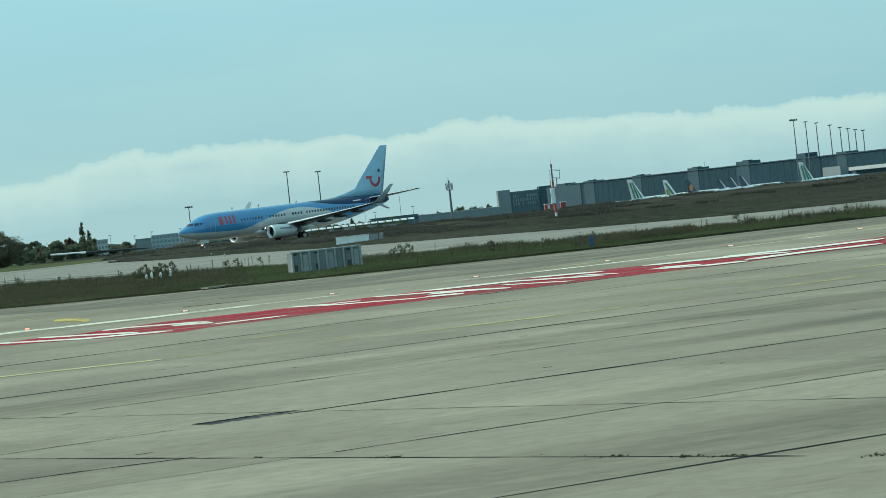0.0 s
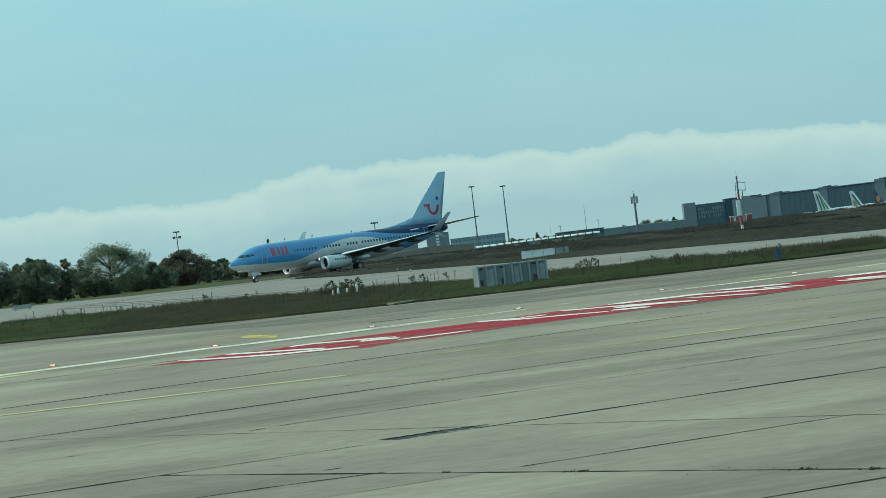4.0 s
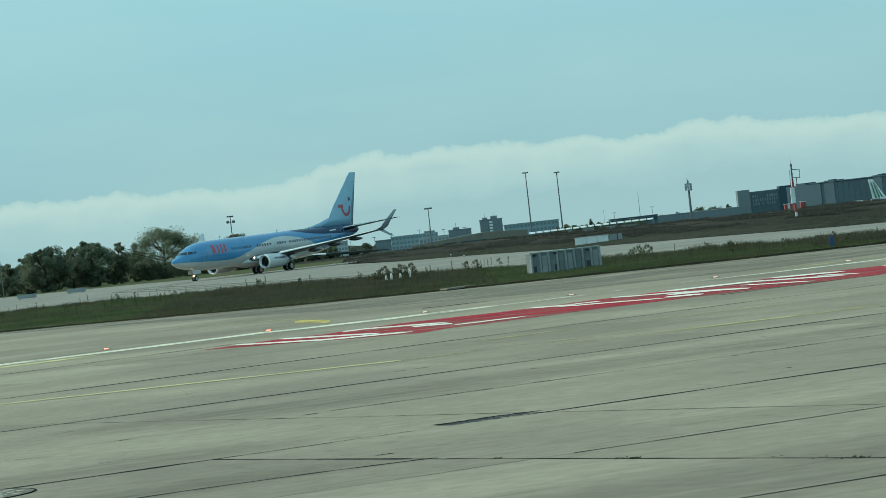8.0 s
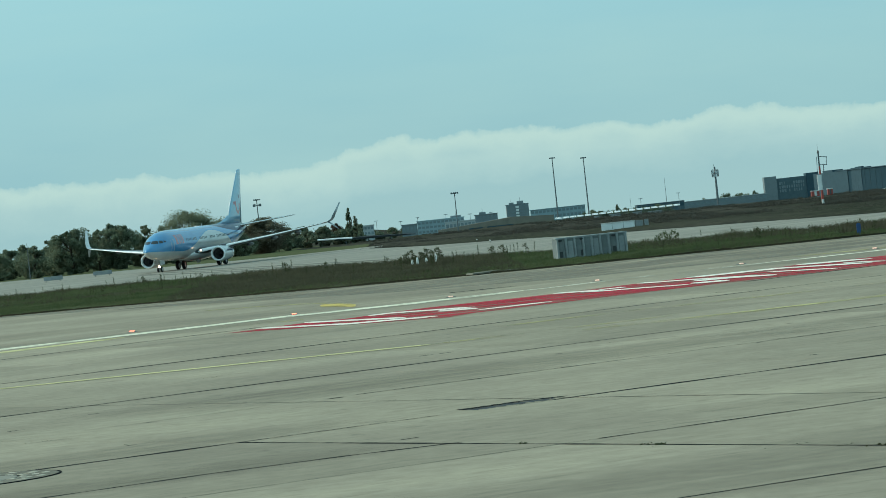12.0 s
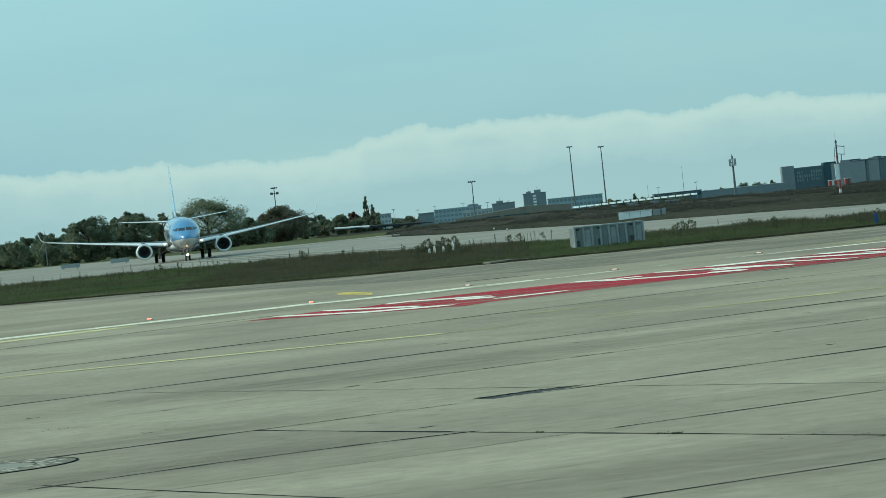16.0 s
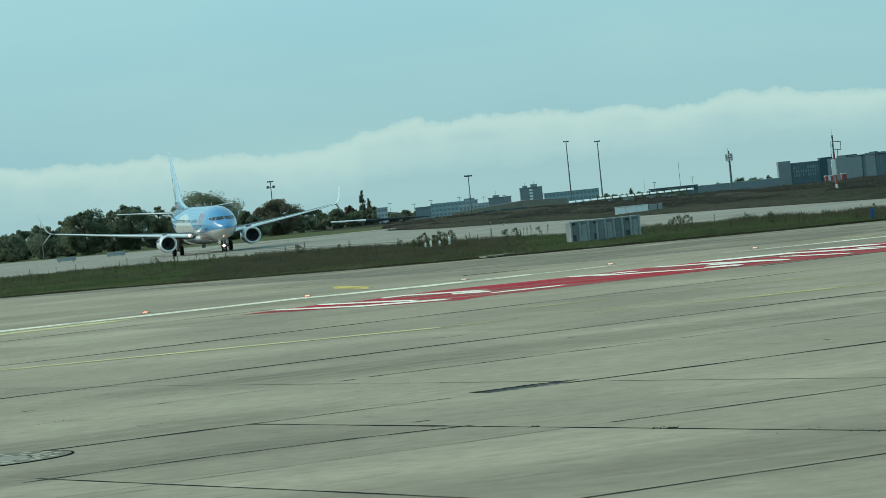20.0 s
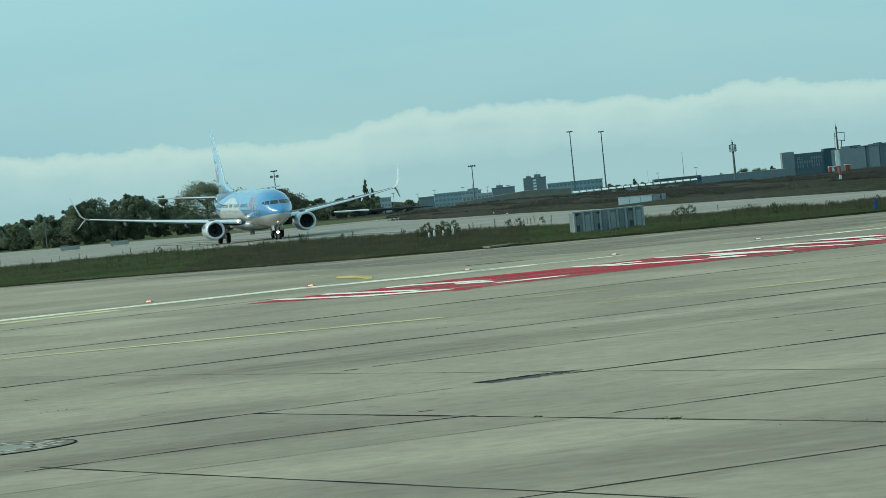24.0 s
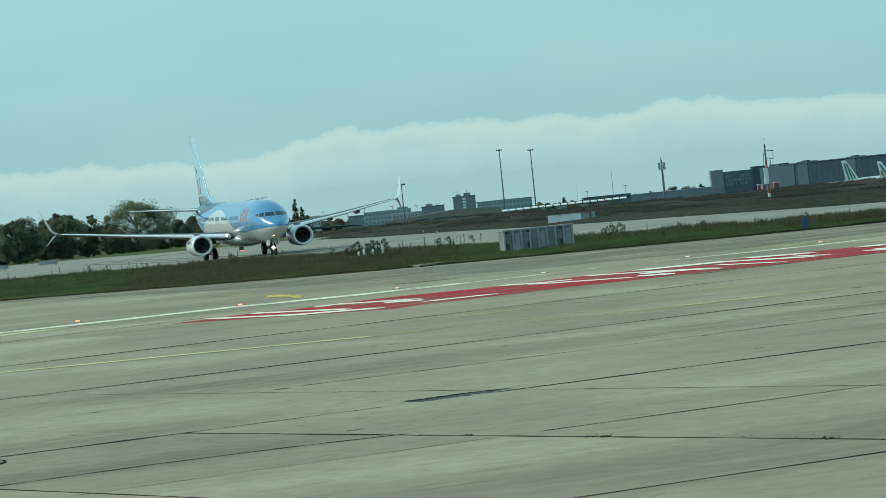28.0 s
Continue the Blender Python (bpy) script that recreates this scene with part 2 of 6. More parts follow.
def concrete_material(name, colour, per_piece=True, stain=0.5):
    m = bpy.data.materials.new(name)
    m.use_nodes = True
    t = m.node_tree
    p = t.nodes["Principled BSDF"]
    geo = t.nodes.new("ShaderNodeNewGeometry")
    pos = geo.outputs["Position"]
    fine = nd(t, "ShaderNodeTexNoise", Scale=2.2, Detail=8.0, Roughness=0.65)
    wide = nd(t, "ShaderNodeTexNoise", Scale=0.11, Detail=4.0, Roughness=0.55)
    rub = nd(t, "ShaderNodeTexNoise", Scale=0.28, Detail=5.0, Roughness=0.6)
    drag = t.nodes.new("ShaderNodeMapping")
    drag.vector_type = "TEXTURE"
    drag.inputs["Rotation"].default_value = (0, 0, radians(26))
    drag.inputs["Scale"].default_value = (4.0, 1.0, 1.0)
    t.links.new(pos, drag.inputs[0])
    t.links.new(pos, fine.inputs["Vector"])
    t.links.new(pos, wide.inputs["Vector"])
    t.links.new(drag.outputs[0], rub.inputs["Vector"])
    base = mix_rgb(t, ramp(t, fine.outputs[0], [(0.3, 0.0), (0.7, 1.0)]), tuple(c * 0.86 for c in colour), tuple(c * 1.12 for c in colour))
    tone = mix_rgb(t, ramp(t, wide.outputs[0], [(0.35, 0.0), (0.7, 1.0)]), (0.78, 0.77, 0.76), (1.07, 1.06, 1.02))
    base = mix_rgb(t, 1.0, base, tone, "MULTIPLY")
    marks = math_node(t, "MULTIPLY", ramp(t, rub.outputs[0], [(0.5, 0.0), (0.72, 1.0)]), stain * 0.7)
    base = mix_rgb(t, marks, base, tuple(c * 0.62 for c in colour))
    # worn pits and scuffs, drawn out the way the traffic runs
    pit = nd(t, "ShaderNodeTexNoise", Scale=2.6, Detail=6.0, Roughness=0.7)
    t.links.new(drag.outputs[0], pit.inputs["Vector"])
    patch = nd(t, "ShaderNodeTexNoise", Scale=0.16, Detail=2.0)
    t.links.new(pos, patch.inputs["Vector"])
    scuff = math_node(t, "MULTIPLY", ramp(t, pit.outputs[0], [(0.55, 0.0), (0.66, 1.0)]), ramp(t, patch.outputs[0], [(0.40, 0.15), (0.62, 1.0)]))
    base = mix_rgb(t, math_node(t, "MULTIPLY", scuff, 0.45), base, tuple(c * 0.4 for c in colour))
    spot = nd(t, "ShaderNodeTexNoise", Scale=1.3, Detail=8.0, Roughness=0.75)
    t.links.new(pos, spot.inputs["Vector"])
    chips = math_node(t, "MULTIPLY", ramp(t, spot.outputs[0], [(0.56, 0.0), (0.64, 1.0)]), ramp(t, patch.outputs[0], [(0.36, 1.0), (0.56, 0.2)]))
    base = mix_rgb(t, math_node(t, "MULTIPLY", chips, 0.7), base, tuple(c * 0.55 for c in colour))
    if per_piece:
        info = t.nodes.new("ShaderNodeObjectInfo")
        shade = ramp(t, info.outputs["Random"], [(0.0, 0.84), (1.0, 1.09)])
        base = mix_rgb(t, 1.0, base, shade, "MULTIPLY")
    t.links.new(base, p.inputs["Base Color"])
    p.inputs["Roughness"].default_value = 0.9
    p.inputs["Specular IOR Level"].default_value = 0.06
    b = nd(t, "ShaderNodeBump", Strength=0.25, Distance=0.02)
    t.links.new(fine.outputs[0], b.inputs["Height"])
    t.links.new(b.outputs[0], p.inputs["Normal"])
    return m


def field_material():
    """Dry grassland: bands of brown, olive and dark growth."""
    m = bpy.data.materials.new("dry_field_grass")
    m.use_nodes = True
    t = m.node_tree
    p = t.nodes["Principled BSDF"]
    pos = t.nodes.new("ShaderNodeNewGeometry").outputs["Position"]
    shades = []
    for scale, detail in (((0.06, 0.012, 1.0), 5.0), ((1.3, 0.18, 1.0), 7.0), ((0.012, 0.004, 1.0), 3.0)):
        mp = t.nodes.new("ShaderNodeMapping")
        mp.inputs["Scale"].default_value = scale
        t.links.new(pos, mp.inputs[0])
        n = nd(t, "ShaderNodeTexNoise", Scale=1.0, Detail=detail, Roughness=0.65)
        t.links.new(mp.outputs[0], n.inputs["Vector"])
        shades.append(n.outputs[0])
    c = mix_rgb(t, ramp(t, shades[0], [(0.40, 0.0), (0.62, 1.0)]), (0.031, 0.032, 0.028), (0.078, 0.071, 0.060))
    c = mix_rgb(t, math_node(t, "MULTIPLY", ramp(t, shades[1], [(0.44, 0.0), (0.62, 1.0)]), 0.85), c, (0.092, 0.085, 0.068))
    c = mix_rgb(t, math_node(t, "MULTIPLY", ramp(t, shades[2], [(0.45, 0.0), (0.6, 1.0)]), 0.5), c, (0.050, 0.056, 0.036))
    t.links.new(c, p.inputs["Base Color"])
    p.inputs["Roughness"].default_value = 1.0
    p.inputs["Specular IOR Level"].default_value = 0.0
    return m


concrete = concrete_material("slab_concrete", (0.398, 0.343, 0.266))
taxi_concrete = concrete_material("taxiway_concrete", (0.345, 0.325, 0.285), False, 0.5)
joint_dark = surface("joint_filler", (0.02, 0.02, 0.02), 0.95, grain=4, vary=0.4, spec=0.03)
field_mat = field_material()
soil_mat = surface("island_turf", (0.080, 0.096, 0.042), 0.95, grain=1.2, vary=0.4, coarse=0.05, bump=0.6, spec=0.1, second=(0.10, 0.095, 0.05))


def make_ground():
    xs = [-2500, -900, -400, -200, -120, -80, -40, -20, 0, 8, 18, 25, 32, 38, 44, 52, 60, 70, 80, 95, 110, 125, 140, 180, 260, 350, 500, 800, 1500, 2500]
    ys = [-900, -300, -60, 0, 100, 200, 300, 450, 540, 560, 580, 600, 620, 650, 700, 750, 820, 900, 1150, 1400, 1800, 2300, 3000, 4500]
    verts = [(x, y, land(x, y) - 0.10) for y in ys for x in xs]
    n = len(xs)
    faces = [(j * n + i, j * n + i + 1, (j + 1) * n + i + 1, (j + 1) * n + i) for j in range(len(ys) - 1) for i in range(n - 1)]
    tagged(raw_object("ground", verts, faces, field_mat, True), "dry brownish green airfield grassland reaching to the horizon", "ground", kind="structure")


make_ground()

ISLAND_NEAR = [(-120, 262), (-60, 232), (-27.7, 210), (-20, 203.5), (-12.5, 193.5), (-5.8, 185.5), (0, 180.5), (6.3, 177), (12, 175), (18, 172.5), (24, 172), (38, 174), (60, 178), (90, 184)]
ISLAND_FAR = [(95, 186), (70, 184), (55, 182), (40, 186), (25.7, 198), (18.5, 214), (8.4, 231), (0, 255), (-8.7, 283), (-25, 308), (-42, 321), (-70, 345), (-130, 390)]
APRON = [(-120, -60), (90, -60)] + list(reversed(ISLAND_NEAR))
TAXIWAY = list(reversed(ISLAND_FAR)) + [(95, 205), (80, 216), (52, 238), (41, 246), (34, 262), (26, 292), (17, 322), (8, 372), (0, 400), (-8, 455),
                                        (60, 500), (160, 562), (160, 592), (40, 521), (-8, 490), (-20, 488), (-32, 503), (-45, 540), (-80, 600), (-160, 640), (-240, 560)]
apron = tagged(sheet("apron", APRON, -0.006, joint_dark), "pale grey concrete apron of large worn slabs with dark joints", "apron", kind="structure")
FIELD = [(-6, 457), (60, 498), (158, 558), (158, 420), (90, 230), (80, 220), (52, 241), (41, 249), (34, 265), (26, 295), (17, 325), (8, 375), (0, 403)]
FIELD_EDGE = FIELD[4:] + FIELD[:1]
FIELD_TOP = [(x * 1.07, y * 1.07) for x, y in FIELD_EDGE] + FIELD[1:4]
tagged(sheet("grass_field", FIELD_TOP, 0.26, field_mat, thick=0.4), "rough dry grass between two arms of the taxiway", "grass", kind="structure")
slope = [(x * f, y * f, z) for x, y in FIELD_EDGE for f, z in ((1.0, -0.015), (1.012, 0.05), (1.07, 0.26))]
tagged(raw_object("field_slope", slope, [(3 * k + j, 3 * k + 3 + j, 3 * k + 4 + j, 3 * k + 1 + j) for k in range(len(FIELD_EDGE) - 1) for j in (0, 1)], field_mat), "low grassy slope at the edge of the taxiway", "grass", kind="structure")
tagged(sheet("taxiway", TAXIWAY, -0.02, taxi_concrete), "pale concrete taxiway curving between strips of grass", "taxiway", kind="structure")

verge_mat = surface("verge_grass", (0.105, 0.118, 0.062), 1.0, grain=1.5, vary=0.35, coarse=0.06, bump=0.4, spec=0.0, second=(0.13, 0.125, 0.075))
VERGE = [(-9, 491.5), (-20, 489.5), (-32, 504.5), (-45, 541.5), (-80, 601.5), (-160, 641.5), (-160, 760), (-60, 760), (-9, 640)]
tagged(sheet("grass_verge", VERGE, -0.03, verge_mat), "strip of dull green grass before the trees", "grass", kind="structure")

# slabs: two families of joints, 6.1 m and 9.5 m apart
A_WAY = Vector((math.cos(radians(26)), math.sin(radians(26)), 0))
B_WAY = Vector((math.cos(radians(-59)), math.sin(radians(-59)), 0))
A_NORM, B_NORM = Vector((-A_WAY.y, A_WAY.x, 0)), Vector((-B_WAY.y, B_WAY.x, 0))
A_FIRST, A_STEP, B_FIRST, B_STEP = 31.7, 9.5, 19.2, 6.1


def crossing(a, b):
    """Where joint a of the long family meets joint b of the short one."""
    det = A_NORM.x * B_NORM.y - A_NORM.y * B_NORM.x
    return Vector(((a * B_NORM.y - A_NORM.y * b) / det, (A_NORM.x * b - a * B_NORM.x) / det, 0))


def inside(p, outline):
    hit = False
    for (x0, y0), (x1, y1) in zip(outline, outline[1:] + outline[:1]):
        if (y0 > p.y) != (y1 > p.y) and p.x < (x1 - x0) * (p.y - y0) / (y1 - y0) + x0:
            hit = not hit
    return hit


def make_slabs():
    rng = random.Random(4)
    origin = crossing(A_FIRST, B_FIRST)
    da, db = crossing(A_FIRST + A_STEP, B_FIRST) - origin, crossing(A_FIRST, B_FIRST + B_STEP) - origin
    meshes = []
    for k in range(5):
        gap_a, gap_b = rng.uniform(0.018, 0.032), rng.uniform(0.009, 0.016)
        bm = bmesh.new()
        ua, ub = gap_a / A_STEP, gap_b / B_STEP
        ring = []
        for u0, v0, u1, v1 in ((ua, ub, 1 - ua, ub), (1 - ua, ub, 1 - ua, 1 - ub), (1 - ua, 1 - ub, ua, 1 - ub), (ua, 1 - ub, ua, ub)):
            for s in range(8):
                u, v = u0 + (u1 - u0) * s / 8, v0 + (v1 - v0) * s / 8
                ring.append((u + rng.uniform(-1, 1) * 0.0035, v + rng.uniform(-1, 1) * 0.003))
        upper = [da * (0.5 + (u - 0.5) * 0.997) + db * (0.5 + (v - 0.5) * 0.996) for u, v in ring]
        rim = [da * u + db * v + Vector((0, 0, -0.004)) for u, v in ring]
        foot = [p + Vector((0, 0, -0.2)) for p in rim]
        loft(bm, [foot, rim, upper], cap=False)
        bm.verts.ensure_lookup_table()
        bm.faces.new(bm.verts[-len(ring):])
        bmesh.ops.recalc_face_normals(bm, faces=bm.faces)
        me = bpy.data.meshes.new("slab")
        bm.to_mesh(me)
        bm.free()
        me.materials.append(concrete)
        meshes.append(me)
    for i in range(-6, 22):
        for j in range(-24, 34):
            o = crossing(A_FIRST + i * A_STEP, B_FIRST + j * B_STEP)
            c = o + (da + db) / 2
            if not (-30 < c.y < 230) or not (-0.16 * max(c.y, 20) - 9 < c.x < 0.25 * max(c.y, 20) + 9):
                continue
            corners = (o, o + da, o + db, o + da + db)
            if not any(inside(p, APRON) for p in corners):
                continue
            ob = new("slab", rng.choice(meshes))
            ob.location = (o.x, o.y, rng.uniform(-0.001, 0.001))
            ob.parent = apron


# the strip of slabs that the island cuts off
tagged(sheet("pavement", [(-120, 120), (90, 120), (90, 183)] + list(reversed(ISLAND_NEAR))[1:], -0.03, taxi_concrete), "pale concrete strip along the grass edge", "pavement", kind="structure")

def worn_paint(name, colour, low, high, scale=0.5, run_turn=0.0, run_size=(0.5, 0.6)):
    """Road paint that has flaked off in patches and lets the concrete show."""
    m = surface(name, colour, 0.85, grain=1.2, vary=0.2, coarse=0.3, spec=0.02)
    t = m.node_tree
    out = [n for n in t.nodes if n.type == "OUTPUT_MATERIAL"][0]
    pos = t.nodes.new("ShaderNodeNewGeometry").outputs["Position"]
    run = t.nodes.new("ShaderNodeMapping")
    run.inputs["Rotation"].default_value = (0, 0, radians(-run_turn))
    run.inputs["Scale"].default_value = (*run_size, 1.0)
    t.links.new(pos, run.inputs[0])
    flake = nd(t, "ShaderNodeTexNoise", Scale=scale, Detail=7.0, Roughness=0.7)
    t.links.new(run.outputs[0], flake.inputs["Vector"])
    bare = t.nodes.new("ShaderNodeBsdfTransparent")
    mix = t.nodes.new("ShaderNodeMixShader")
    t.links.new(ramp(t, flake.outputs[0], [(low, 0.0), (high, 1.0)]), mix.inputs[0])
    t.links.new(bare.outputs[0], mix.inputs[1])
    t.links.new(t.nodes["Principled BSDF"].outputs[0], mix.inputs[2])
    t.links.new(mix.outputs[0], out.inputs[0])
    return m


red_paint = worn_paint("red_marking_paint", (0.49, 0.043, 0.068), 0.33, 0.60, 1.0, 18, (0.16, 0.9))
white_paint = worn_paint("white_marking_paint", (0.97, 0.80, 0.70), 0.22, 0.38, 1.0)
yellow_paint = worn_paint("yellow_marking_paint", (0.62, 0.55, 0.30), 0.28, 0.50)
pale_line_paint = worn_paint("worn_pale_line_paint", (0.78, 0.73, 0.58), 0.31, 0.49)
patch_paint = worn_paint("bright_yellow_paint", (0.62, 0.47, 0.17), 0.30, 0.52)
broken_paint = worn_paint("broken_pale_paint", (0.78, 0.73, 0.60), 0.44, 0.58)
faded_paint = worn_paint("almost_gone_yellow_paint", (0.52, 0.46, 0.24), 0.42, 0.66)


def stripe(name, points, depth, z, material, label):
    """A painted line along points, of a depth given across the apron."""
    bm = bmesh.new()
    rows = []
    last = len(points) - 1
    for i, p in enumerate(points):
        d = depth / 2 * (0.2 if i in (0, last) else 1.0)
        rows.append([bm.verts.new((p[0], p[1] + s * d, z)) for s in (-1, 1)])
        if i < last:
            q = points[i + 1]
            for f in (0.16, 0.84):
                rows.append([bm.verts.new((p[0] + (q[0] - p[0]) * f, p[1] + (q[1] - p[1]) * f + s * depth / 2.2, z)) for s in (-1, 1)])
    for a, b in zip(rows, rows[1:]):
        bm.faces.new((a[0], b[0], b[1], a[1]))
    bmesh.ops.recalc_face_normals(bm, faces=bm.faces)
    return tagged(mesh_object(name, bm, material), label, "marking", kind="structure")


def make_markings():
    red = [(-7.4, 118.6), (-4.5, 115.6), (-1.7, 111.8), (0.4, 110.0), (1.4, 111.6), (3.1, 112.2), (4.4, 113.2), (7.6, 114.4), (9.6, 115.2), (14.0, 116.4), (17.7, 117.0), (19.7, 117.2), (22.1, 119.4), (26, 120.6), (40, 128),
           (40, 141), (28.4, 132.2), (24, 129.4), (19.4, 128.4), (14.3, 129), (11.9, 127.6), (7.6, 126.4), (5.6, 125.6), (3.3, 124.4), (-0.3, 124.2), (-1.9, 122.8), (-3.1, 121), (-4.9, 121.2)]
    tagged(sheet("red_marking", red, 0.010, red_paint), "worn red painted ground marking with white strokes", "marking", kind="structure")
    near = [((-6.4, 120.6), (-2.9, 114.3), (0.1, 112.1), 2.4), ((-4.7, 121.5), (-3.0, 118.4), (-1.0, 114.4), 2.4), ((-2.4, 121.6), (-1.5, 121.9), (1.4, 118.3), 2.4), ((0.1, 117.9), (0.8, 117.2), (1.5, 116.3), 2.6),
            ((1.4, 114.2), (4.0, 114.9), 1.8), ((4.4, 124.8), (6.1, 122.5), 2.6), ((5.3, 122.2), (9.0, 117.7), 2.0), ((6.0, 123.3), (7.0, 123.1), 1.8), ((7.6, 126.2), (9.5, 123.6), (11.6, 119.6), 2.4)]
    far = [((9.5, 126.8), (12.9, 126.4), (15.7, 120.7), 2.4), ((9.0, 118.6), (10.3, 117.5), 2.2), ((9.3, 121.3), (10.8, 120.4), (12.0, 118.1), 2.2), ((12.1, 122.9), (14.2, 117.8), 1.7), ((13.8, 128.4), (16.4, 126.1), 2.4),
           ((15.1, 124.3), (16.2, 120.9), 1.8), ((18.0, 127.6), (21.4, 126.5), (23.1, 124.0), 2.4), ((17.4, 121.6), (19.0, 118.6), (20.5, 118.4), 2.1), ((17.9, 122.3), (19.2, 120.7), 2.4), ((21.1, 127.5), (23.7, 127.2), (27.6, 128.3), 2.5), ((20.7, 120.1), (23.0, 121.5), (26.1, 121.8), 2.3)]
    for k, s in enumerate(near + far):
        stripe("white_stroke", s[:-1], s[-1] * (0.7 if k < len(near) else 0.92), 0.015 + 0.0008 * k, white_paint, "white painted stroke on the red marking")
    pale = "worn pale line past the inset lights"
    stripe("guide_line", [(-60, 104), (-22.9, 125.6), (-17.2, 129.3), (-9.7, 131.8), (-6.1, 133.4), (-0.7, 133.0), (3.6, 134.5)], 2.6, 0.010, pale_line_paint, pale)
    stripe("guide_line", [(3.6, 134.5), (7.0, 135.6), (10.6, 137.4), (14.0, 137.4), (18.0, 138.0), (23.7, 141.6), (31.4, 147), (60, 164)], 1.3, 0.010, broken_paint, "worn pale line beside the inset lights")
    stripe("guide_line", [(14.5, 143.2), (18.2, 142.0), (24, 145), (32, 150), (60, 168)], 1.5, 0.010, faded_paint, "very faded yellow line beyond the inset lights")
    stripe("yellow_line", [(-30, 117), (-22, 121.8), (-18.6, 123.6), (-15.6, 125.4), (-11.7, 128.2)], 2.4, 0.010, yellow_paint, "faded yellow line beside the pale line")
    stripe("yellow_line", [(-8.4, 128.2), (-6.4, 128.0), (-4.9, 126.4)], 2.2, 0.010, faded_paint, "faded yellow line beside the pale line")
    stripe("yellow_line", [(-60, 92), (-15, 89.8), (-11.9, 89.2), (-6.7, 88.7), (-2.2, 88.3), (-0.2, 88.0)], 0.72, 0.010, yellow_paint, "thin faded yellow taxi line")
    gone = "very faded yellow taxi line"
    stripe("yellow_line", [(-0.2, 88.0), (4.6, 89.6), (6.4, 90.4)], 0.7, 0.010, faded_paint, gone)
    stripe("yellow_line", [(1.7, 96.0), (5.6, 97.4), (9.0, 97.8), (12.9, 97.9), (17.9, 97.6), (21.2, 99.1), (60, 110)], 1.0, 0.010, faded_paint, gone)
    stripe("yellow_line", [(3.7, 86.8), (8.2, 87.2), (11.4, 88.4), (20, 92), (40, 100)], 1.2, 0.010, faded_paint, gone)
    stripe("yellow_line", [(-11, 161.5), (-8.4, 158.0), (-6.1, 153.6), (-4.6, 149.4), (-3.9, 146.0)], 1.7, 0.010, faded_paint, "faded yellow curve joining the line of lights")
    stripe("yellow_patch", [(-4.9, 146.6), (-4.1, 143.8), (-3.5, 141.0), (-3.2, 138.6)], 5.0, 0.014, patch_paint, "yellow painted end of a curved line")


make_markings()

rubber_stain = worn_paint("dark_rubber_stain", (0.27, 0.245, 0.20), 0.36, 0.74, 0.22)


def soft_stain(name, colour, strength):
    """Dirt that is densest along the middle of its band and fades out to all sides, in streaks."""
    m = surface(name, colour, 0.9, grain=1.5, vary=0.15, coarse=0.3, spec=0.02)
    t = m.node_tree
    uv = t.nodes.new("ShaderNodeSeparateXYZ")
    t.links.new(t.nodes.new("ShaderNodeTexCoord").outputs["UV"], uv.inputs[0])
    def hump(v, power):
        return math_node(t, "POWER", math_node(t, "MULTIPLY", math_node(t, "MULTIPLY", v, math_node(t, "SUBTRACT", 1.0, v)), 4.0, True), power)
    fade = math_node(t, "MULTIPLY", hump(uv.outputs["X"], 0.6), hump(uv.outputs["Y"], 1.0))
    run = t.nodes.new("ShaderNodeMapping")
    run.vector_type = "TEXTURE"
    run.inputs["Rotation"].default_value = (0, 0, radians(26))
    run.inputs["Scale"].default_value = (5.0, 0.8, 1.0)
    t.links.new(t.nodes.new("ShaderNodeNewGeometry").outputs["Position"], run.inputs[0])
    streak = nd(t, "ShaderNodeTexNoise", Scale=0.9, Detail=7.0, Roughness=0.65)
    t.links.new(run.outputs[0], streak.inputs["Vector"])
    fac = math_node(t, "MULTIPLY", math_node(t, "MULTIPLY", fade, ramp(t, streak.outputs[0], [(0.30, 0.25), (0.66, 1.0)])), strength)
    bare = t.nodes.new("ShaderNodeBsdfTransparent")
    mix = t.nodes.new("ShaderNodeMixShader")
    t.links.new(fac, mix.inputs[0])
    t.links.new(bare.outputs[0], mix.inputs[1])
    t.links.new(t.nodes["Principled BSDF"].outputs[0], mix.inputs[2])
    t.links.new(mix.outputs[0], t.nodes["Material Output"].inputs["Surface"])
    return m


wet_stain = soft_stain("dark_damp_stain", (0.20, 0.182, 0.15), 0.42)


def stain_band(a0, a1, b0, b1):
    """A band of dirt between two joints, in shares of the slabs."""
    na, nb = 8, 24
    verts, faces, uvs = [], [], []
    for i in range(nb + 1):
        for k in range(na + 1):
            sway = 0.05 * noise.noise(Vector((i * 0.35, a0 * 7, 0)))
            q = crossing(A_FIRST + (a0 + (a1 - a0) * k / na + sway * (k > 0)) * A_STEP, B_FIRST + (b0 + (b1 - b0) * i / nb) * B_STEP)
            verts.append((q.x, q.y, 0.0055))
            uvs.append((i / nb, k / na))
    for i in range(nb):
        for k in range(na):
            o = i * (na + 1) + k
            faces.append((o, o + na + 1, o + na + 2, o + 1))
    ob = raw_object("stain", verts, faces, wet_stain)
    layer = ob.data.uv_layers.new(name="UVMap")
    for loop in ob.data.loops:
        layer.data[loop.index].uv = uvs[loop.vertex_index]
    tagged(ob, "broad dark stain along a joint of the apron", "stain", kind="structure")


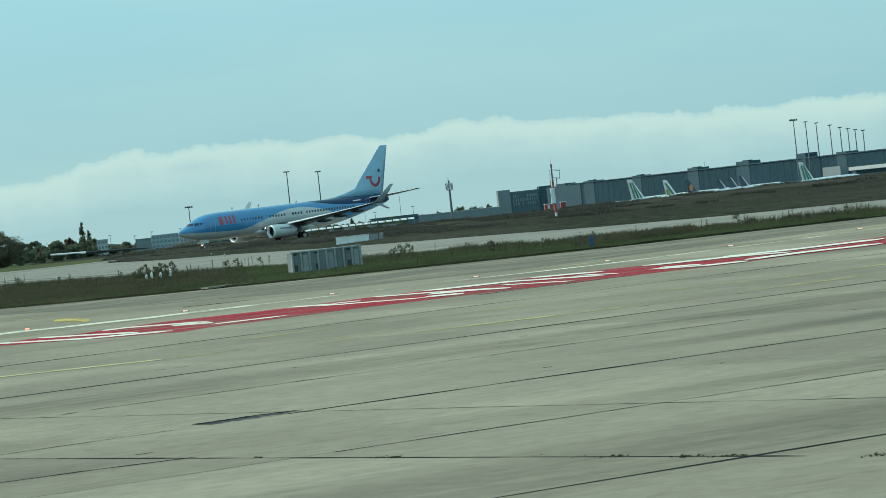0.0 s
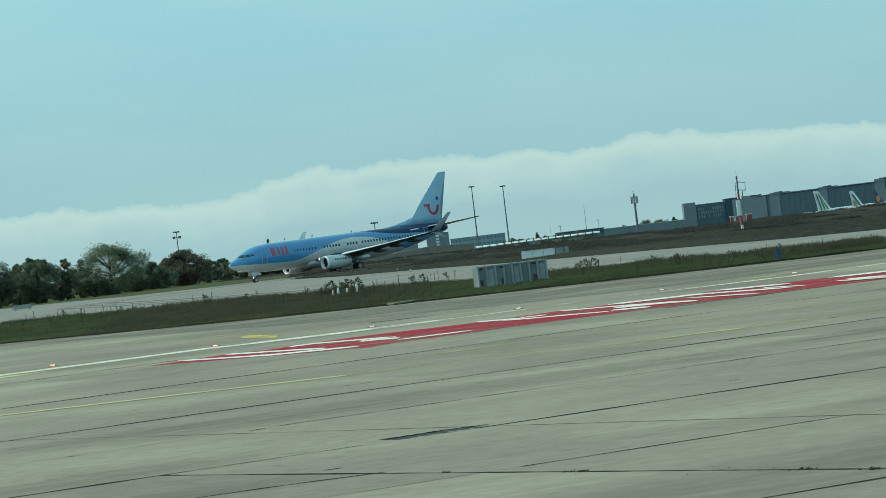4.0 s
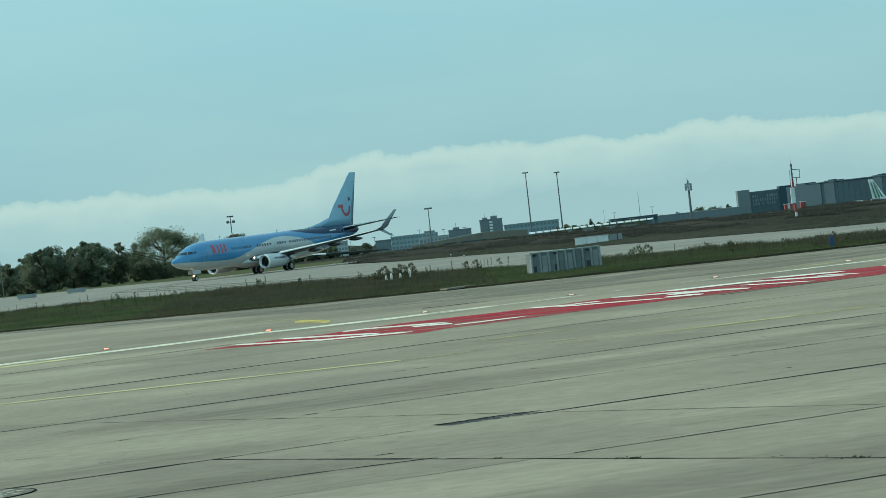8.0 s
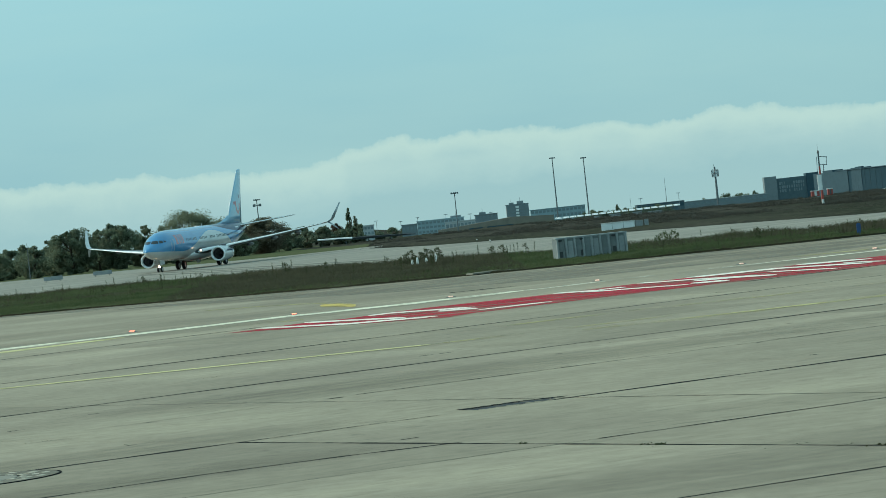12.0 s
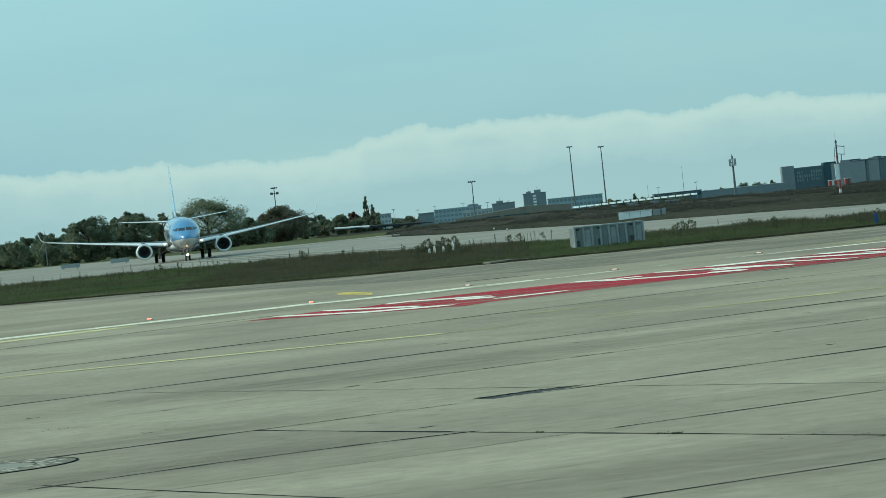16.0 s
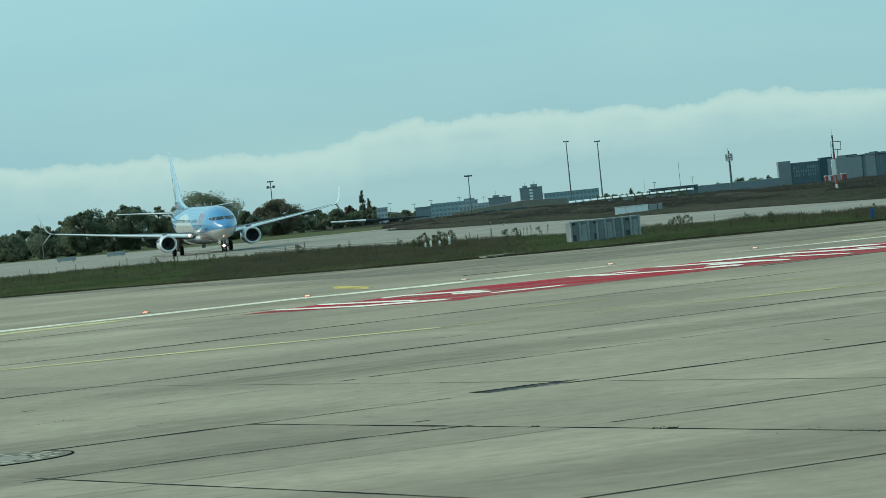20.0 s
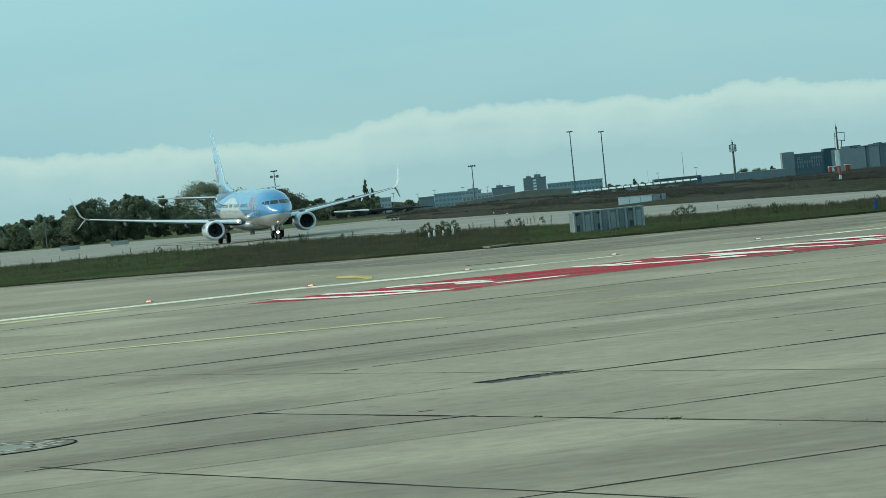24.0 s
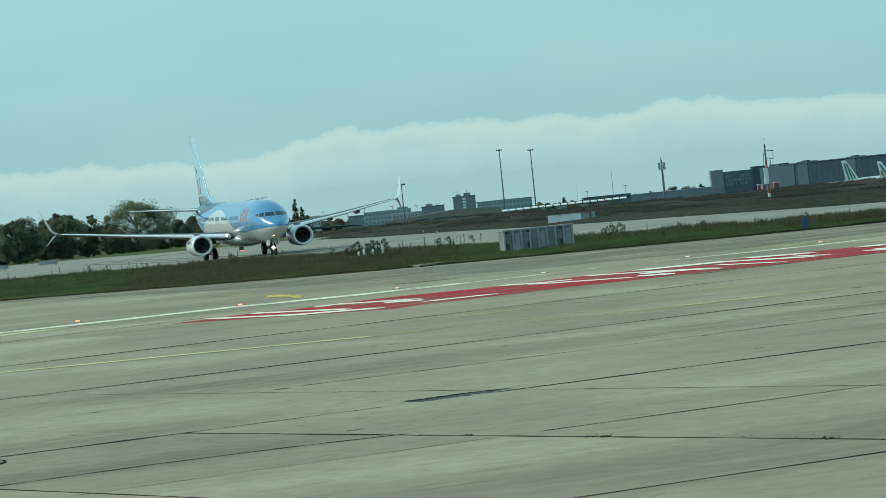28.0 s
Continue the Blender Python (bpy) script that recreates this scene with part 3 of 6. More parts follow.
def make_stains():
    """Broad dark stains along the joints, where wheels and water have run."""
    for band in ((-0.12, 0.56, -0.6, 6.4), (0.98, 1.34, 1.6, 5.0), (1.96, 2.34, -1.8, 1.5), (2.3, 2.64, 3.5, 6.0), (3.0, 3.7, 1.6, 4.4), (3.1, 3.6, 4.0, 7.5), (1.28, 1.6, -1.5, 1.0)):
        stain_band(*band)

    far_edge = [(-30, 212), (-14, 183), (-2, 158), (6, 147), (16, 146), (30, 154), (60, 170), (60, 182), (38, 176), (24, 174), (12, 177), (0, 182.5), (-7, 188), (-20, 205)]
    tagged(sheet("stain", far_edge, 0.0055, rubber_stain), "broad grey weathering along the grass edge", "stain", kind="structure")


make_stains()
light_red = glow("inset_light_red", (1.0, 0.24, 0.16), 2.4)
light_warm = glow("inset_light_warm", (1.0, 0.66, 0.56), 0.5)
steel_dark = surface("dark_steel", (0.12, 0.12, 0.12), 0.5, 0.6, grain=6)


def inset_light(x, y, lens):
    t = thing("inset_light", "flush inset stop bar light glowing red in the concrete", "airfield light", pose(x, y, 0), group="stop bar lights")
    bm = bmesh.new()
    tube(bm, (0, 0, -0.02), (0, 0, 0.02), 0.24, 0.20, 16)
    part("housing", bm, steel_dark, t)
    bm = bmesh.new()
    box(bm, -0.09, 0.09, -0.21, -0.02, 0.015, 0.055, 0.012)
    part("lens", bm, lens, t)
    return t


for i, (x, y) in enumerate([(-18.6, 135.0), (-12.1, 135.5), (-5.6, 135.6), (0.7, 136.5), (6.7, 137.7), (12.8, 140.0), (18.6, 142.0), (24.4, 145.0), (31.2, 150.2)]):
    inset_light(x, y, light_red if i in (0, 1, 2) else light_warm)

# ---- the taxiing airliner: x forward, y to its left, origin on the ground between the main wheels ----
MAIN = 19.64           # from the nose back to the main wheels
# metres behind the nose, top and bottom of the fuselage, half width
OUTLINE = [(0.0, 2.74, 2.66, 0.04), (0.12, 2.93, 2.46, 0.26), (0.4, 3.11, 2.28, 0.50), (0.9, 3.36, 2.06, 0.80), (1.6, 3.70, 1.85, 1.10), (2.3, 4.12, 1.69, 1.33), (3.0, 4.50, 1.56, 1.52), (3.8, 4.82, 1.46, 1.68),
           (4.8, 5.05, 1.38, 1.80), (6.2, 5.19, 1.32, 1.87), (8.0, 5.23, 1.30, 1.88), (16.0, 5.31, 1.32, 1.88), (24.5, 5.41, 1.40, 1.88), (26.5, 5.42, 1.56, 1.86), (28.5, 5.43, 1.85, 1.78), (30.5, 5.44, 2.24, 1.63),
           (32.5, 5.45, 2.70, 1.40), (34.5, 5.44, 3.19, 1.08), (36.3, 5.37, 3.66, 0.72), (37.6, 5.19, 4.07, 0.40), (38.1, 5.01, 4.33, 0.20)]
BODY = [(x, (top + low) / 2, w, (top - low) / 2) for x, top, low, w in OUTLINE]


def body_at(xb):
    """Middle height, half width and half height of the fuselage xb metres behind the nose."""
    rows = np.array(BODY)
    return [float(np.interp(xb, rows[:, 0], rows[:, k])) for k in (1, 2, 3)]


def skin(xb, angle, out=0.0):
    """A point on the fuselage: angle in degrees from the top, to the left side positive."""
    z, w, h = body_at(xb)
    a = radians(angle)
    return Vector((MAIN - xb, (w + out) * math.sin(a), z + (h + out) * math.cos(a)))


def nose_point(turn, z, out=0.0):
    """Where a level ray from the middle of the cockpit, turned from straight ahead to the left, leaves the fuselage at height z."""
    a = radians(turn)
    lo, hi = 0.0, 5.0
    for _ in range(40):
        r = (lo + hi) / 2
        xb, y = 3.7 - r * math.cos(a), r * math.sin(a)
        zc, w, h = body_at(max(0.0, xb))
        if xb > 0 and (y / w) ** 2 + ((z - zc) / h) ** 2 < 1:
            lo = r
        else:
            hi = r
    return Vector((MAIN - 3.7 + (lo + out) * math.cos(a), (lo + out) * math.sin(a), z))


def foil(le, chord, up, thick, even=False):
    """A wing section: leading edge, chord backwards, thickness along up."""
    le, up = Vector(le), Vector(up).normalized()
    pts = []
    prof = [(1.0, 0.0), (0.85, 0.30), (0.65, 0.68), (0.4, 0.98), (0.2, 0.90), (0.08, 0.62), (0.015, 0.26), (0, 0), (0.015, -0.2), (0.08, -0.4), (0.2, -0.52), (0.4, -0.52), (0.65, -0.32), (0.85, -0.12)]
    for c, h in prof:
        h = h * 0.75 if even and h > 0 else h * 1.42 if even else h
        pts.append(le + Vector((-c * chord, 0, 0)) + up * (h * thick * chord * 0.55))
    return pts


def fin_side(xb, z, out=0.008):
    """Half thickness of the fin at a point of its face."""
    le = float(np.interp(z, [5.1, 6.3, 8.0, 12.4], [30.6, 31.9, 33.3, 37.45]))
    chord = float(np.interp(z, [5.1, 6.3, 8.0, 12.4], [6.6, 5.55, 4.55, 1.45]))
    c = (xb - le) / chord
    bulge = float(np.interp(c, [0, 0.08, 0.2, 0.4, 0.65, 0.85, 1], [0, 0.47, 0.68, 0.74, 0.51, 0.23, 0]))
    return bulge * 0.10 * chord * 0.55 + out


def on_fin(side, xb, z):
    return Vector((MAIN - xb, side * fin_side(xb, z), z))


def livery_material():
    """White belly, sky blue nose and back, navy tail end, divided by sweeping curves."""
    m = bpy.data.materials.new("airliner_livery")
    m.use_nodes = True
    t = m.node_tree
    p = t.nodes["Principled BSDF"]
    xyz = t.nodes.new("ShaderNodeSeparateXYZ")
    where = t.nodes.new("ShaderNodeTexCoord").outputs["Object"]
    t.links.new(where, xyz.inputs[0])
    back = math_node(t, "DIVIDE", math_node(t, "SUBTRACT", MAIN, xyz.outputs["X"]), 40.0, True)
    def curve(rows):
        return math_node(t, "MULTIPLY", ramp(t, back, [(x / 40, z / 6) for x, z in rows], "B_SPLINE"), 6.0)
    blue_low = curve([(0, 2.66), (3, 2.5), (6.4, 2.36), (9.4, 2.3), (11, 2.5), (12.4, 2.85), (15, 3.74), (17.4, 4.45), (19.6, 4.72), (21.5, 4.68), (23.6, 4.35), (25.7, 3.7), (27.2, 2.95), (30, 2.1), (34, 1.9)])
    navy_low = curve([(19, 5.75), (21.5, 5.45), (23.5, 5.2), (25, 4.9), (27, 4.55), (29, 4.38), (32, 4.28), (35, 4.2), (38, 4.1)])
    def above(line):
        return math_node(t, "MULTIPLY", math_node(t, "SUBTRACT", xyz.outputs["Z"], line), 40.0, True)
    grime = nd(t, "ShaderNodeTexNoise", Scale=0.8, Detail=6.0)
    t.links.new(where, grime.inputs["Vector"])
    white = mix_rgb(t, ramp(t, grime.outputs[0], [(0.3, 0.0), (0.7, 1.0)]), (0.53, 0.55, 0.55), (0.62, 0.63, 0.63))
    blue = mix_rgb(t, ramp(t, grime.outputs[0], [(0.3, 0.0), (0.7, 1.0)]), (0.055, 0.245, 0.50), (0.070, 0.28, 0.54))
    c = mix_rgb(t, above(blue_low), white, blue)
    tail_end = above(navy_low)
    c = mix_rgb(t, tail_end, c, (0.015, 0.04, 0.10))
    t.links.new(c, p.inputs["Base Color"])
    p.inputs["Roughness"].default_value = 0.2
    # the navy paint is the duller one
    t.links.new(math_node(t, "SUBTRACT", 0.7, math_node(t, "MULTIPLY", tail_end, 0.55)), p.inputs["Coat Weight"])
    t.links.new(math_node(t, "SUBTRACT", 0.5, math_node(t, "MULTIPLY", tail_end, 0.35)), p.inputs["Specular IOR Level"])
    p.inputs["Coat Roughness"].default_value = 0.06
    return m


air_white = surface("airliner_white_paint", (0.60, 0.62, 0.62), 0.2, grain=0.9, vary=0.05)
air_blue = surface("airliner_sky_blue_paint", (0.285, 0.51, 0.68), 0.16, grain=0.9, vary=0.06)
# underside shade is put into this wing grey, far darker than the paint
air_wing = surface("shaded_wing_grey", (0.04, 0.047, 0.053), 0.4, grain=0.8, vary=0.1)
# near-white colour carries the sun and sky shine of the metal edges
air_metal = surface("painted_edge_shine", (0.88, 0.89, 0.89), 0.35, 0.1, grain=2, vary=0.05)
air_tip = surface("winglet_paint", (0.30, 0.34, 0.37), 0.3, grain=1, vary=0.06)
air_navy = surface("airliner_navy_paint", (0.03, 0.06, 0.13), 0.35, grain=1, vary=0.1)
air_red = surface("airliner_red_paint", (0.36, 0.03, 0.06), 0.3, grain=1, vary=0.06)
for gloss, coat in ((air_white, 0.7), (air_blue, 0.7), (air_red, 1.0), (air_navy, 0.5)):
    gloss.node_tree.nodes["Principled BSDF"].inputs["Coat Weight"].default_value = coat
    gloss.node_tree.nodes["Principled BSDF"].inputs["Coat Roughness"].default_value = 0.06
air_dark = surface("engine_dark_metal", (0.045, 0.045, 0.05), 0.45, 0.5, grain=4)
tyre_mat = surface("tyre_rubber", (0.022, 0.022, 0.022), 0.85, grain=8)
glass_dark = surface("dark_window_glass", (0.012, 0.016, 0.020), 0.08, grain=1, vary=0.1, spec=0.8)
glass_blue = surface("blue_tinted_window", (0.022, 0.085, 0.20), 0.12, grain=1, vary=0.1, spec=0.6)
gear_mat = surface("landing_gear_paint", (0.45, 0.46, 0.46), 0.45, 0.3, grain=6)
taxi_lamp = glow("taxi_light_lens", (1.0, 0.66, 0.46), 9.0)
root_lamp = glow("landing_light_lens", (1.0, 0.72, 0.54), 2.6)
nav_red = glow("beacon_red_lens", (1.0, 0.10, 0.06), 14.0)


def patch(bm, fn, us, vs):
    rows = [[bm.verts.new(fn(u, v)) for v in vs] for u in us]
    for a, b in zip(rows, rows[1:]):
        for k in range(len(vs) - 1):
            bm.faces.new((a[k], b[k], b[k + 1], a[k + 1]))
    bmesh.ops.recalc_face_normals(bm, faces=bm.faces)
    return bm


def wheel_part(parent, name, r, w, at):
    """A tyre about its own axle, with a rim on both sides."""
    bm = bmesh.new()
    prof = [(-w / 2, r * 0.62), (-w / 2, r * 0.86), (-w * 0.36, r * 0.97), (0, r), (w * 0.36, r * 0.97), (w / 2, r * 0.86), (w / 2, r * 0.62)]
    n = 24
    loft(bm, [[Vector((rr * math.cos(k * math.tau / n), y, rr * math.sin(k * math.tau / n))) for k in range(n)] for y, rr in prof], cap=False)
    bmesh.ops.recalc_face_normals(bm, faces=bm.faces)
    tyre = part(name, bm, tyre_mat, parent, "black rubber tyre", True)
    tyre.location = at
    bm = bmesh.new()
    tube(bm, (0, -w * 0.40, 0), (0, w * 0.40, 0), r * 0.62, r * 0.62, 20)
    for k in range(8):
        a = k * math.tau / 8
        tube(bm, (r * 0.4 * math.cos(a), -w * 0.46, r * 0.4 * math.sin(a)), (r * 0.4 * math.cos(a), w * 0.46, r * 0.4 * math.sin(a)), r * 0.07, r * 0.07, 6)
    part("rim", bm, gear_mat, tyre)
    return tyre


def make_airliner():
    jet = thing("airliner", "twin-engined airliner in sky blue, white and navy taxiing on concrete", "airplane")
    wheels = []
    xs = sorted({r[0] for r in BODY} | {0.25, 0.65, 1.2, 2.0, 2.6, 3.4, 4.3, 5.5} | {8 + 1.5 * k for k in range(1, 11)} | {25.5, 27.5, 29.5, 31.5, 33.5, 35.4, 37})
    n = 48
    bm = bmesh.new()
    loft(bm, [[skin(x, k * 360 / n) for k in range(n)] for x in xs])
    bmesh.ops.recalc_face_normals(bm, faces=bm.faces)
    part("fuselage", bm, livery_material(), jet, "white belly, sky blue nose and back, navy tail end", True)
    # belly fairing between the wings
    bm = bmesh.new()
    rows = []
    for xb, w, h in ((11.6, 0.6, 0.25), (12.8, 1.5, 0.55), (14.5, 2.0, 0.75), (18, 2.05, 0.80), (21, 1.9, 0.7), (23, 1.3, 0.45), (24.2, 0.5, 0.2)):
        rows.append([Vector((MAIN - xb, w * math.sin(k * math.tau / 24), 1.75 + h * math.cos(k * math.tau / 24))) for k in range(24)])
    loft(bm, rows)
    bmesh.ops.recalc_face_normals(bm, faces=bm.faces)
    part("belly_fairing", bm, air_white, jet, smooth=True)
    # cockpit windows
    for side in (1, -1):
        for p0, p1, zl0, zl1, zu0, zu1 in ((2, 28, 3.64, 3.62, 3.98, 3.98), (33, 55, 3.62, 3.64, 3.98, 3.95), (61, 77, 3.68, 3.74, 3.94, 3.88)):
            bm = bmesh.new()
            patch(bm, lambda u, v: nose_point(side * (p0 + (p1 - p0) * u), (zl0 + (zl1 - zl0) * u) * (1 - v) + (zu0 + (zu1 - zu0) * u) * v, 0.02), [k / 6 for k in range(7)], [k / 5 for k in range(6)])
            part("cockpit_window", bm, glass_dark, jet, "dark glass windscreen pane")
        # the row of cabin windows
        for k in range(46):
            xb = 7.4 + k * 0.508
            if xb < 9.8 or k in (13, 14, 27) or 21 <= k <= 22:
                continue
            zc, _, hh = body_at(xb)
            a = math.degrees(math.acos((3.76 + 0.012 * max(0.0, xb - 12) - zc) / hh))
            bm = bmesh.new()
            patch(bm, lambda u, v: skin(xb + (u - 0.5) * 0.26, side * (a + (v - 0.5) * 10.0), 0.008), (0, 0.5, 1), (0, 0.5, 1))
            part("cabin_window", bm, glass_dark if xb > 12.2 else glass_blue, jet)
        # doors: pale outlines
        for xb, wide, a0, a1 in ((4.9, 0.86, 66, 116), (33.4, 0.76, 56, 100), (18.6, 0.55, 70, 97), (19.6, 0.55, 70, 97)):
            bm = bmesh.new()
            for u0, u1, v0, v1 in ((-0.5, -0.42, 0, 1), (0.42, 0.5, 0, 1), (-0.5, 0.5, 0, 0.04), (-0.5, 0.5, 0.96, 1)):
                patch(bm, lambda u, v: skin(xb + (u0 + (u1 - u0) * u) * wide, side * (a0 + (a1 - a0) * (v0 + (v1 - v0) * v)), 0.007), (0, 1), [k / 6 for k in range(7)])
            part("door_outline", bm, air_tip, jet, "pale outline of a cabin door")
        # plain red bars in place of the name
        for x0, x1 in ((6.05, 6.75), (7.15, 7.5), (7.8, 8.15), (8.45, 8.85)):
            bm = bmesh.new()
            patch(bm, lambda u, v: skin(x0 + (x1 - x0) * u, side * (50 + 38 * v), 0.009), [k / 4 for k in range(5)], [k / 8 for k in range(9)])
            part("red_bar", bm, air_red, jet, "plain red bar on the fuselage side")
        # registration as a short pale bar
        bm = bmesh.new()
        patch(bm, lambda u, v: skin(30.6 + 1.5 * u, side * (52 + 7 * v), 0.009), (0, 0.5, 1), (0, 1))
        part("registration_bar", bm, air_white, jet)
    # wings
    for side in (1, -1):
        S = lambda y: side * y
        secs = [(0.9, 13.0, 8.9, 1.92, 0.13), (1.9, 13.6, 8.0, 2.02, 0.13), (5.2, 15.5, 5.75, 2.42, 0.12), (10.5, 18.6, 3.75, 3.10, 0.11), (16.4, 22.15, 1.85, 3.95, 0.10)]
        bm = bmesh.new()
        loft(bm, [foil((MAIN - x, S(y), z), c, (0, 0, 1), th) for y, x, c, z, th in secs])
        bmesh.ops.recalc_face_normals(bm, faces=bm.faces)
        wing = part("wing", bm, air_wing, jet, "long grey swept wing", True)
        bm = bmesh.new()
        tips = [(16.4, 22.15, 1.85, 3.95, (0, 0, 1)), (16.85, 22.5, 1.7, 4.08, (0, -side * 0.45, 1)), (17.2, 22.95, 1.5, 4.38, (0, -side, 0.7)), (17.4, 23.4, 1.3, 4.9, (0, -side, 0.2)), (17.9, 25.15, 0.62, 6.46, (0, -side, 0.1))]
        loft(bm, [foil((MAIN - x, S(y), z), c, up, 0.085, True) for y, x, c, z, up in tips])
        bmesh.ops.recalc_face_normals(bm, faces=bm.faces)
        blade = part("winglet", bm, air_tip, wing, "upswept winglet, grey outside and white inside", True)
        blade.data.materials.append(air_white)
        for face in blade.data.polygons:
            if face.normal.y * side < -0.15 or face.normal.x > 0.5:
                face.material_index = 1
        bm = bmesh.new()
        tips = [(16.75, 22.6, 1.35, 4.02, (0, 0.2 * side, 1)), (17.0, 23.0, 1.05, 3.8, (0, side, 0.8)), (17.6, 24.5, 0.45, 2.98, (0, side, 0.4))]
        loft(bm, [foil((MAIN - x, S(y), z), c, up, 0.08, True) for y, x, c, z, up in tips])
        bmesh.ops.recalc_face_normals(bm, faces=bm.faces)
        part("lower_winglet", bm, air_tip, wing, "small downswept winglet blade", True)
        # polished leading edge, its shine painted near-white
        bm = bmesh.new()
        for (y0, x0, c0, z0, t0), (y1, x1, c1, z1, t1) in zip(secs[1:], secs[2:]):
            rings = []
            for y, x, c, z, th in ((y0, x0, c0, z0, t0), (y1, x1, c1, z1, t1)):
                f = foil((MAIN - x + 0.015, S(y), z), c, (0, 0, 1), th * 1.02)
                rings.append(f[5:9])
            loft(bm, rings, close=False, cap=False)
        bmesh.ops.recalc_face_normals(bm, faces=bm.faces)
        part("leading_edge", bm, air_metal, wing, "polished leading edge, its shine painted near-white", True)
        # flap track fairings
        for y, x, z in ((6.4, 19.9, 2.42), (9.6, 20.5, 2.86), (12.6, 21.5, 3.28)):
            bm = bmesh.new()
            rows = []
            for s, w, h in ((0, 0.03, 0.03), (0.5, 0.15, 0.2), (1.4, 0.19, 0.27), (2.3, 0.12, 0.18), (2.9, 0.02, 0.03)):
                rows.append([Vector((MAIN - x - s, S(y) + w * math.cos(k * math.tau / 10), z - 0.12 + h * math.sin(k * math.tau / 10))) for k in range(10)])
            loft(bm, rows)
            bmesh.ops.recalc_face_normals(bm, faces=bm.faces)
            part("flap_fairing", bm, air_wing, wing, smooth=True)
        bm = bmesh.new()
        tube(bm, (MAIN - 14.2, S(2.25), 2.22), (MAIN - 13.62, S(2.25), 2.22), 0.16, 0.155, 14, cap=False)
        part("lamp_recess", bm, gear_mat, wing)
        bm = bmesh.new()
        tube(bm, (MAIN - 13.68, S(2.25), 2.22), (MAIN - 13.66, S(2.25), 2.22), 0.14, 0.14, 14)
        part("landing_light", bm, root_lamp, wing, "lit landing light in the wing root")
        # engine
        bm = bmesh.new()
        ey, ez = 4.83, 1.50
        shape = [(13.05, 0.74), (12.75, 0.79), (12.62, 0.87), (12.68, 0.94), (13.0, 1.0), (13.7, 1.045), (14.9, 1.03), (16.0, 0.94), (16.8, 0.83), (16.8, 0.77), (16.1, 0.79)]
        loft(bm, [[Vector((MAIN - x, S(ey) + r * math.cos(k * math.tau / 32), ez + r * (0.93 if math.sin(k * math.tau / 32) < 0 else 1.0) * math.sin(k * math.tau / 32))) for k in range(32)] for x, r in shape], cap=False)
        bmesh.ops.recalc_face_normals(bm, faces=bm.faces)
        engine = part("engine", bm, air_white, jet, "white engine nacelle", True)
        bm = bmesh.new()
        lip = [(13.1, 0.735), (12.78, 0.78), (12.61, 0.865), (12.665, 0.945), (12.86, 0.985)]
        loft(bm, [[Vector((MAIN - x + 0.006, S(ey) + r * math.cos(k * math.tau / 32), ez + r * (0.93 if math.sin(k * math.tau / 32) < 0 else 1.0) * math.sin(k * math.tau / 32))) for k in range(32)] for x, r in lip], cap=False)
        bmesh.ops.recalc_face_normals(bm, faces=bm.faces)
        part("inlet_lip", bm, air_metal, engine, "polished metal inlet lip", True)
        bm = bmesh.new()
        loft(bm, [[Vector((MAIN - x, S(ey) + r * math.cos(k * math.tau / 24), ez + r * 0.97 * math.sin(k * math.tau / 24))) for k in range(24)] for x, r in ((13.0, 0.735), (13.6, 0.725), (13.62, 0.02))], cap=False)
        part("inlet_duct", bm, air_dark, engine, "dark inlet duct", True)
        for k in range(20):
            a = k * math.tau / 20
            bm = bmesh.new()
            d, e = Vector((0, math.cos(a), math.sin(a))), Vector((0, -math.sin(a), math.cos(a)))
            c = Vector((MAIN - 13.52, S(ey), ez))
            vs = [bm.verts.new(c + d * r + e * w * s + Vector((0.10 * s * f, 0, 0))) for r, w, f in ((0.20, 0.035, 1.0), (0.69, 0.10, 0.6)) for s in (-1, 1)]
            bm.faces.new((vs[0], vs[1], vs[3], vs[2]))
            part("fan_blade", bm, steel_dark, engine)
        bm = bmesh.new()
        loft(bm, [[Vector((MAIN - x, S(ey) + r * math.cos(k * math.tau / 16), ez + r * math.sin(k * math.tau / 16))) for k in range(16)] for x, r in ((13.12, 0.01), (13.2, 0.09), (13.45, 0.20), (13.56, 0.22))])
        part("spinner", bm, air_dark, engine, smooth=True)
        bm = bmesh.new()
        loft(bm, [[Vector((MAIN - x, S(ey) + r * math.cos(k * math.tau / 20), ez + 0.05 + r * math.sin(k * math.tau / 20))) for k in range(20)] for x, r in ((16.1, 0.64), (16.9, 0.56), (17.7, 0.38), (17.7, 0.28), (18.4, 0.04))])
        part("exhaust", bm, steel_dark, engine, "dark metal exhaust cone", True)
        bm = bmesh.new()
        rows = []
        for x, z0, z1, w in ((13.6, 2.48, 2.56, 0.08), (14.6, 2.35, 2.72, 0.19), (15.9, 2.1, 2.65, 0.2), (17.8, 1.9, 2.45, 0.14), (19.0, 2.15, 2.4, 0.04)):
            rows.append([Vector((MAIN - x, S(ey) + w * a, z)) for a, z in ((-1, z0), (1, z0), (1, z1), (-1, z1))])
        loft(bm, rows)
        bmesh.ops.recalc_face_normals(bm, faces=bm.faces)
        part("pylon", bm, air_wing, engine)
        bm = bmesh.new()
        r = 1.045
        for k in range(6):
            x0 = 13.75 + k * 0.36
            patch(bm, lambda u, v: Vector((MAIN - x0 - 0.24 * u, S(ey) + side * (r + 0.01) * math.sin(radians(62 + 14 * v)), ez + (r + 0.01) * math.cos(radians(62 + 14 * v)))), (0, 1), (0, 0.5, 1))
        part("nacelle_letter_bars", bm, air_navy, engine, "navy bars of small lettering")
        # main gear
        bm = bmesh.new()
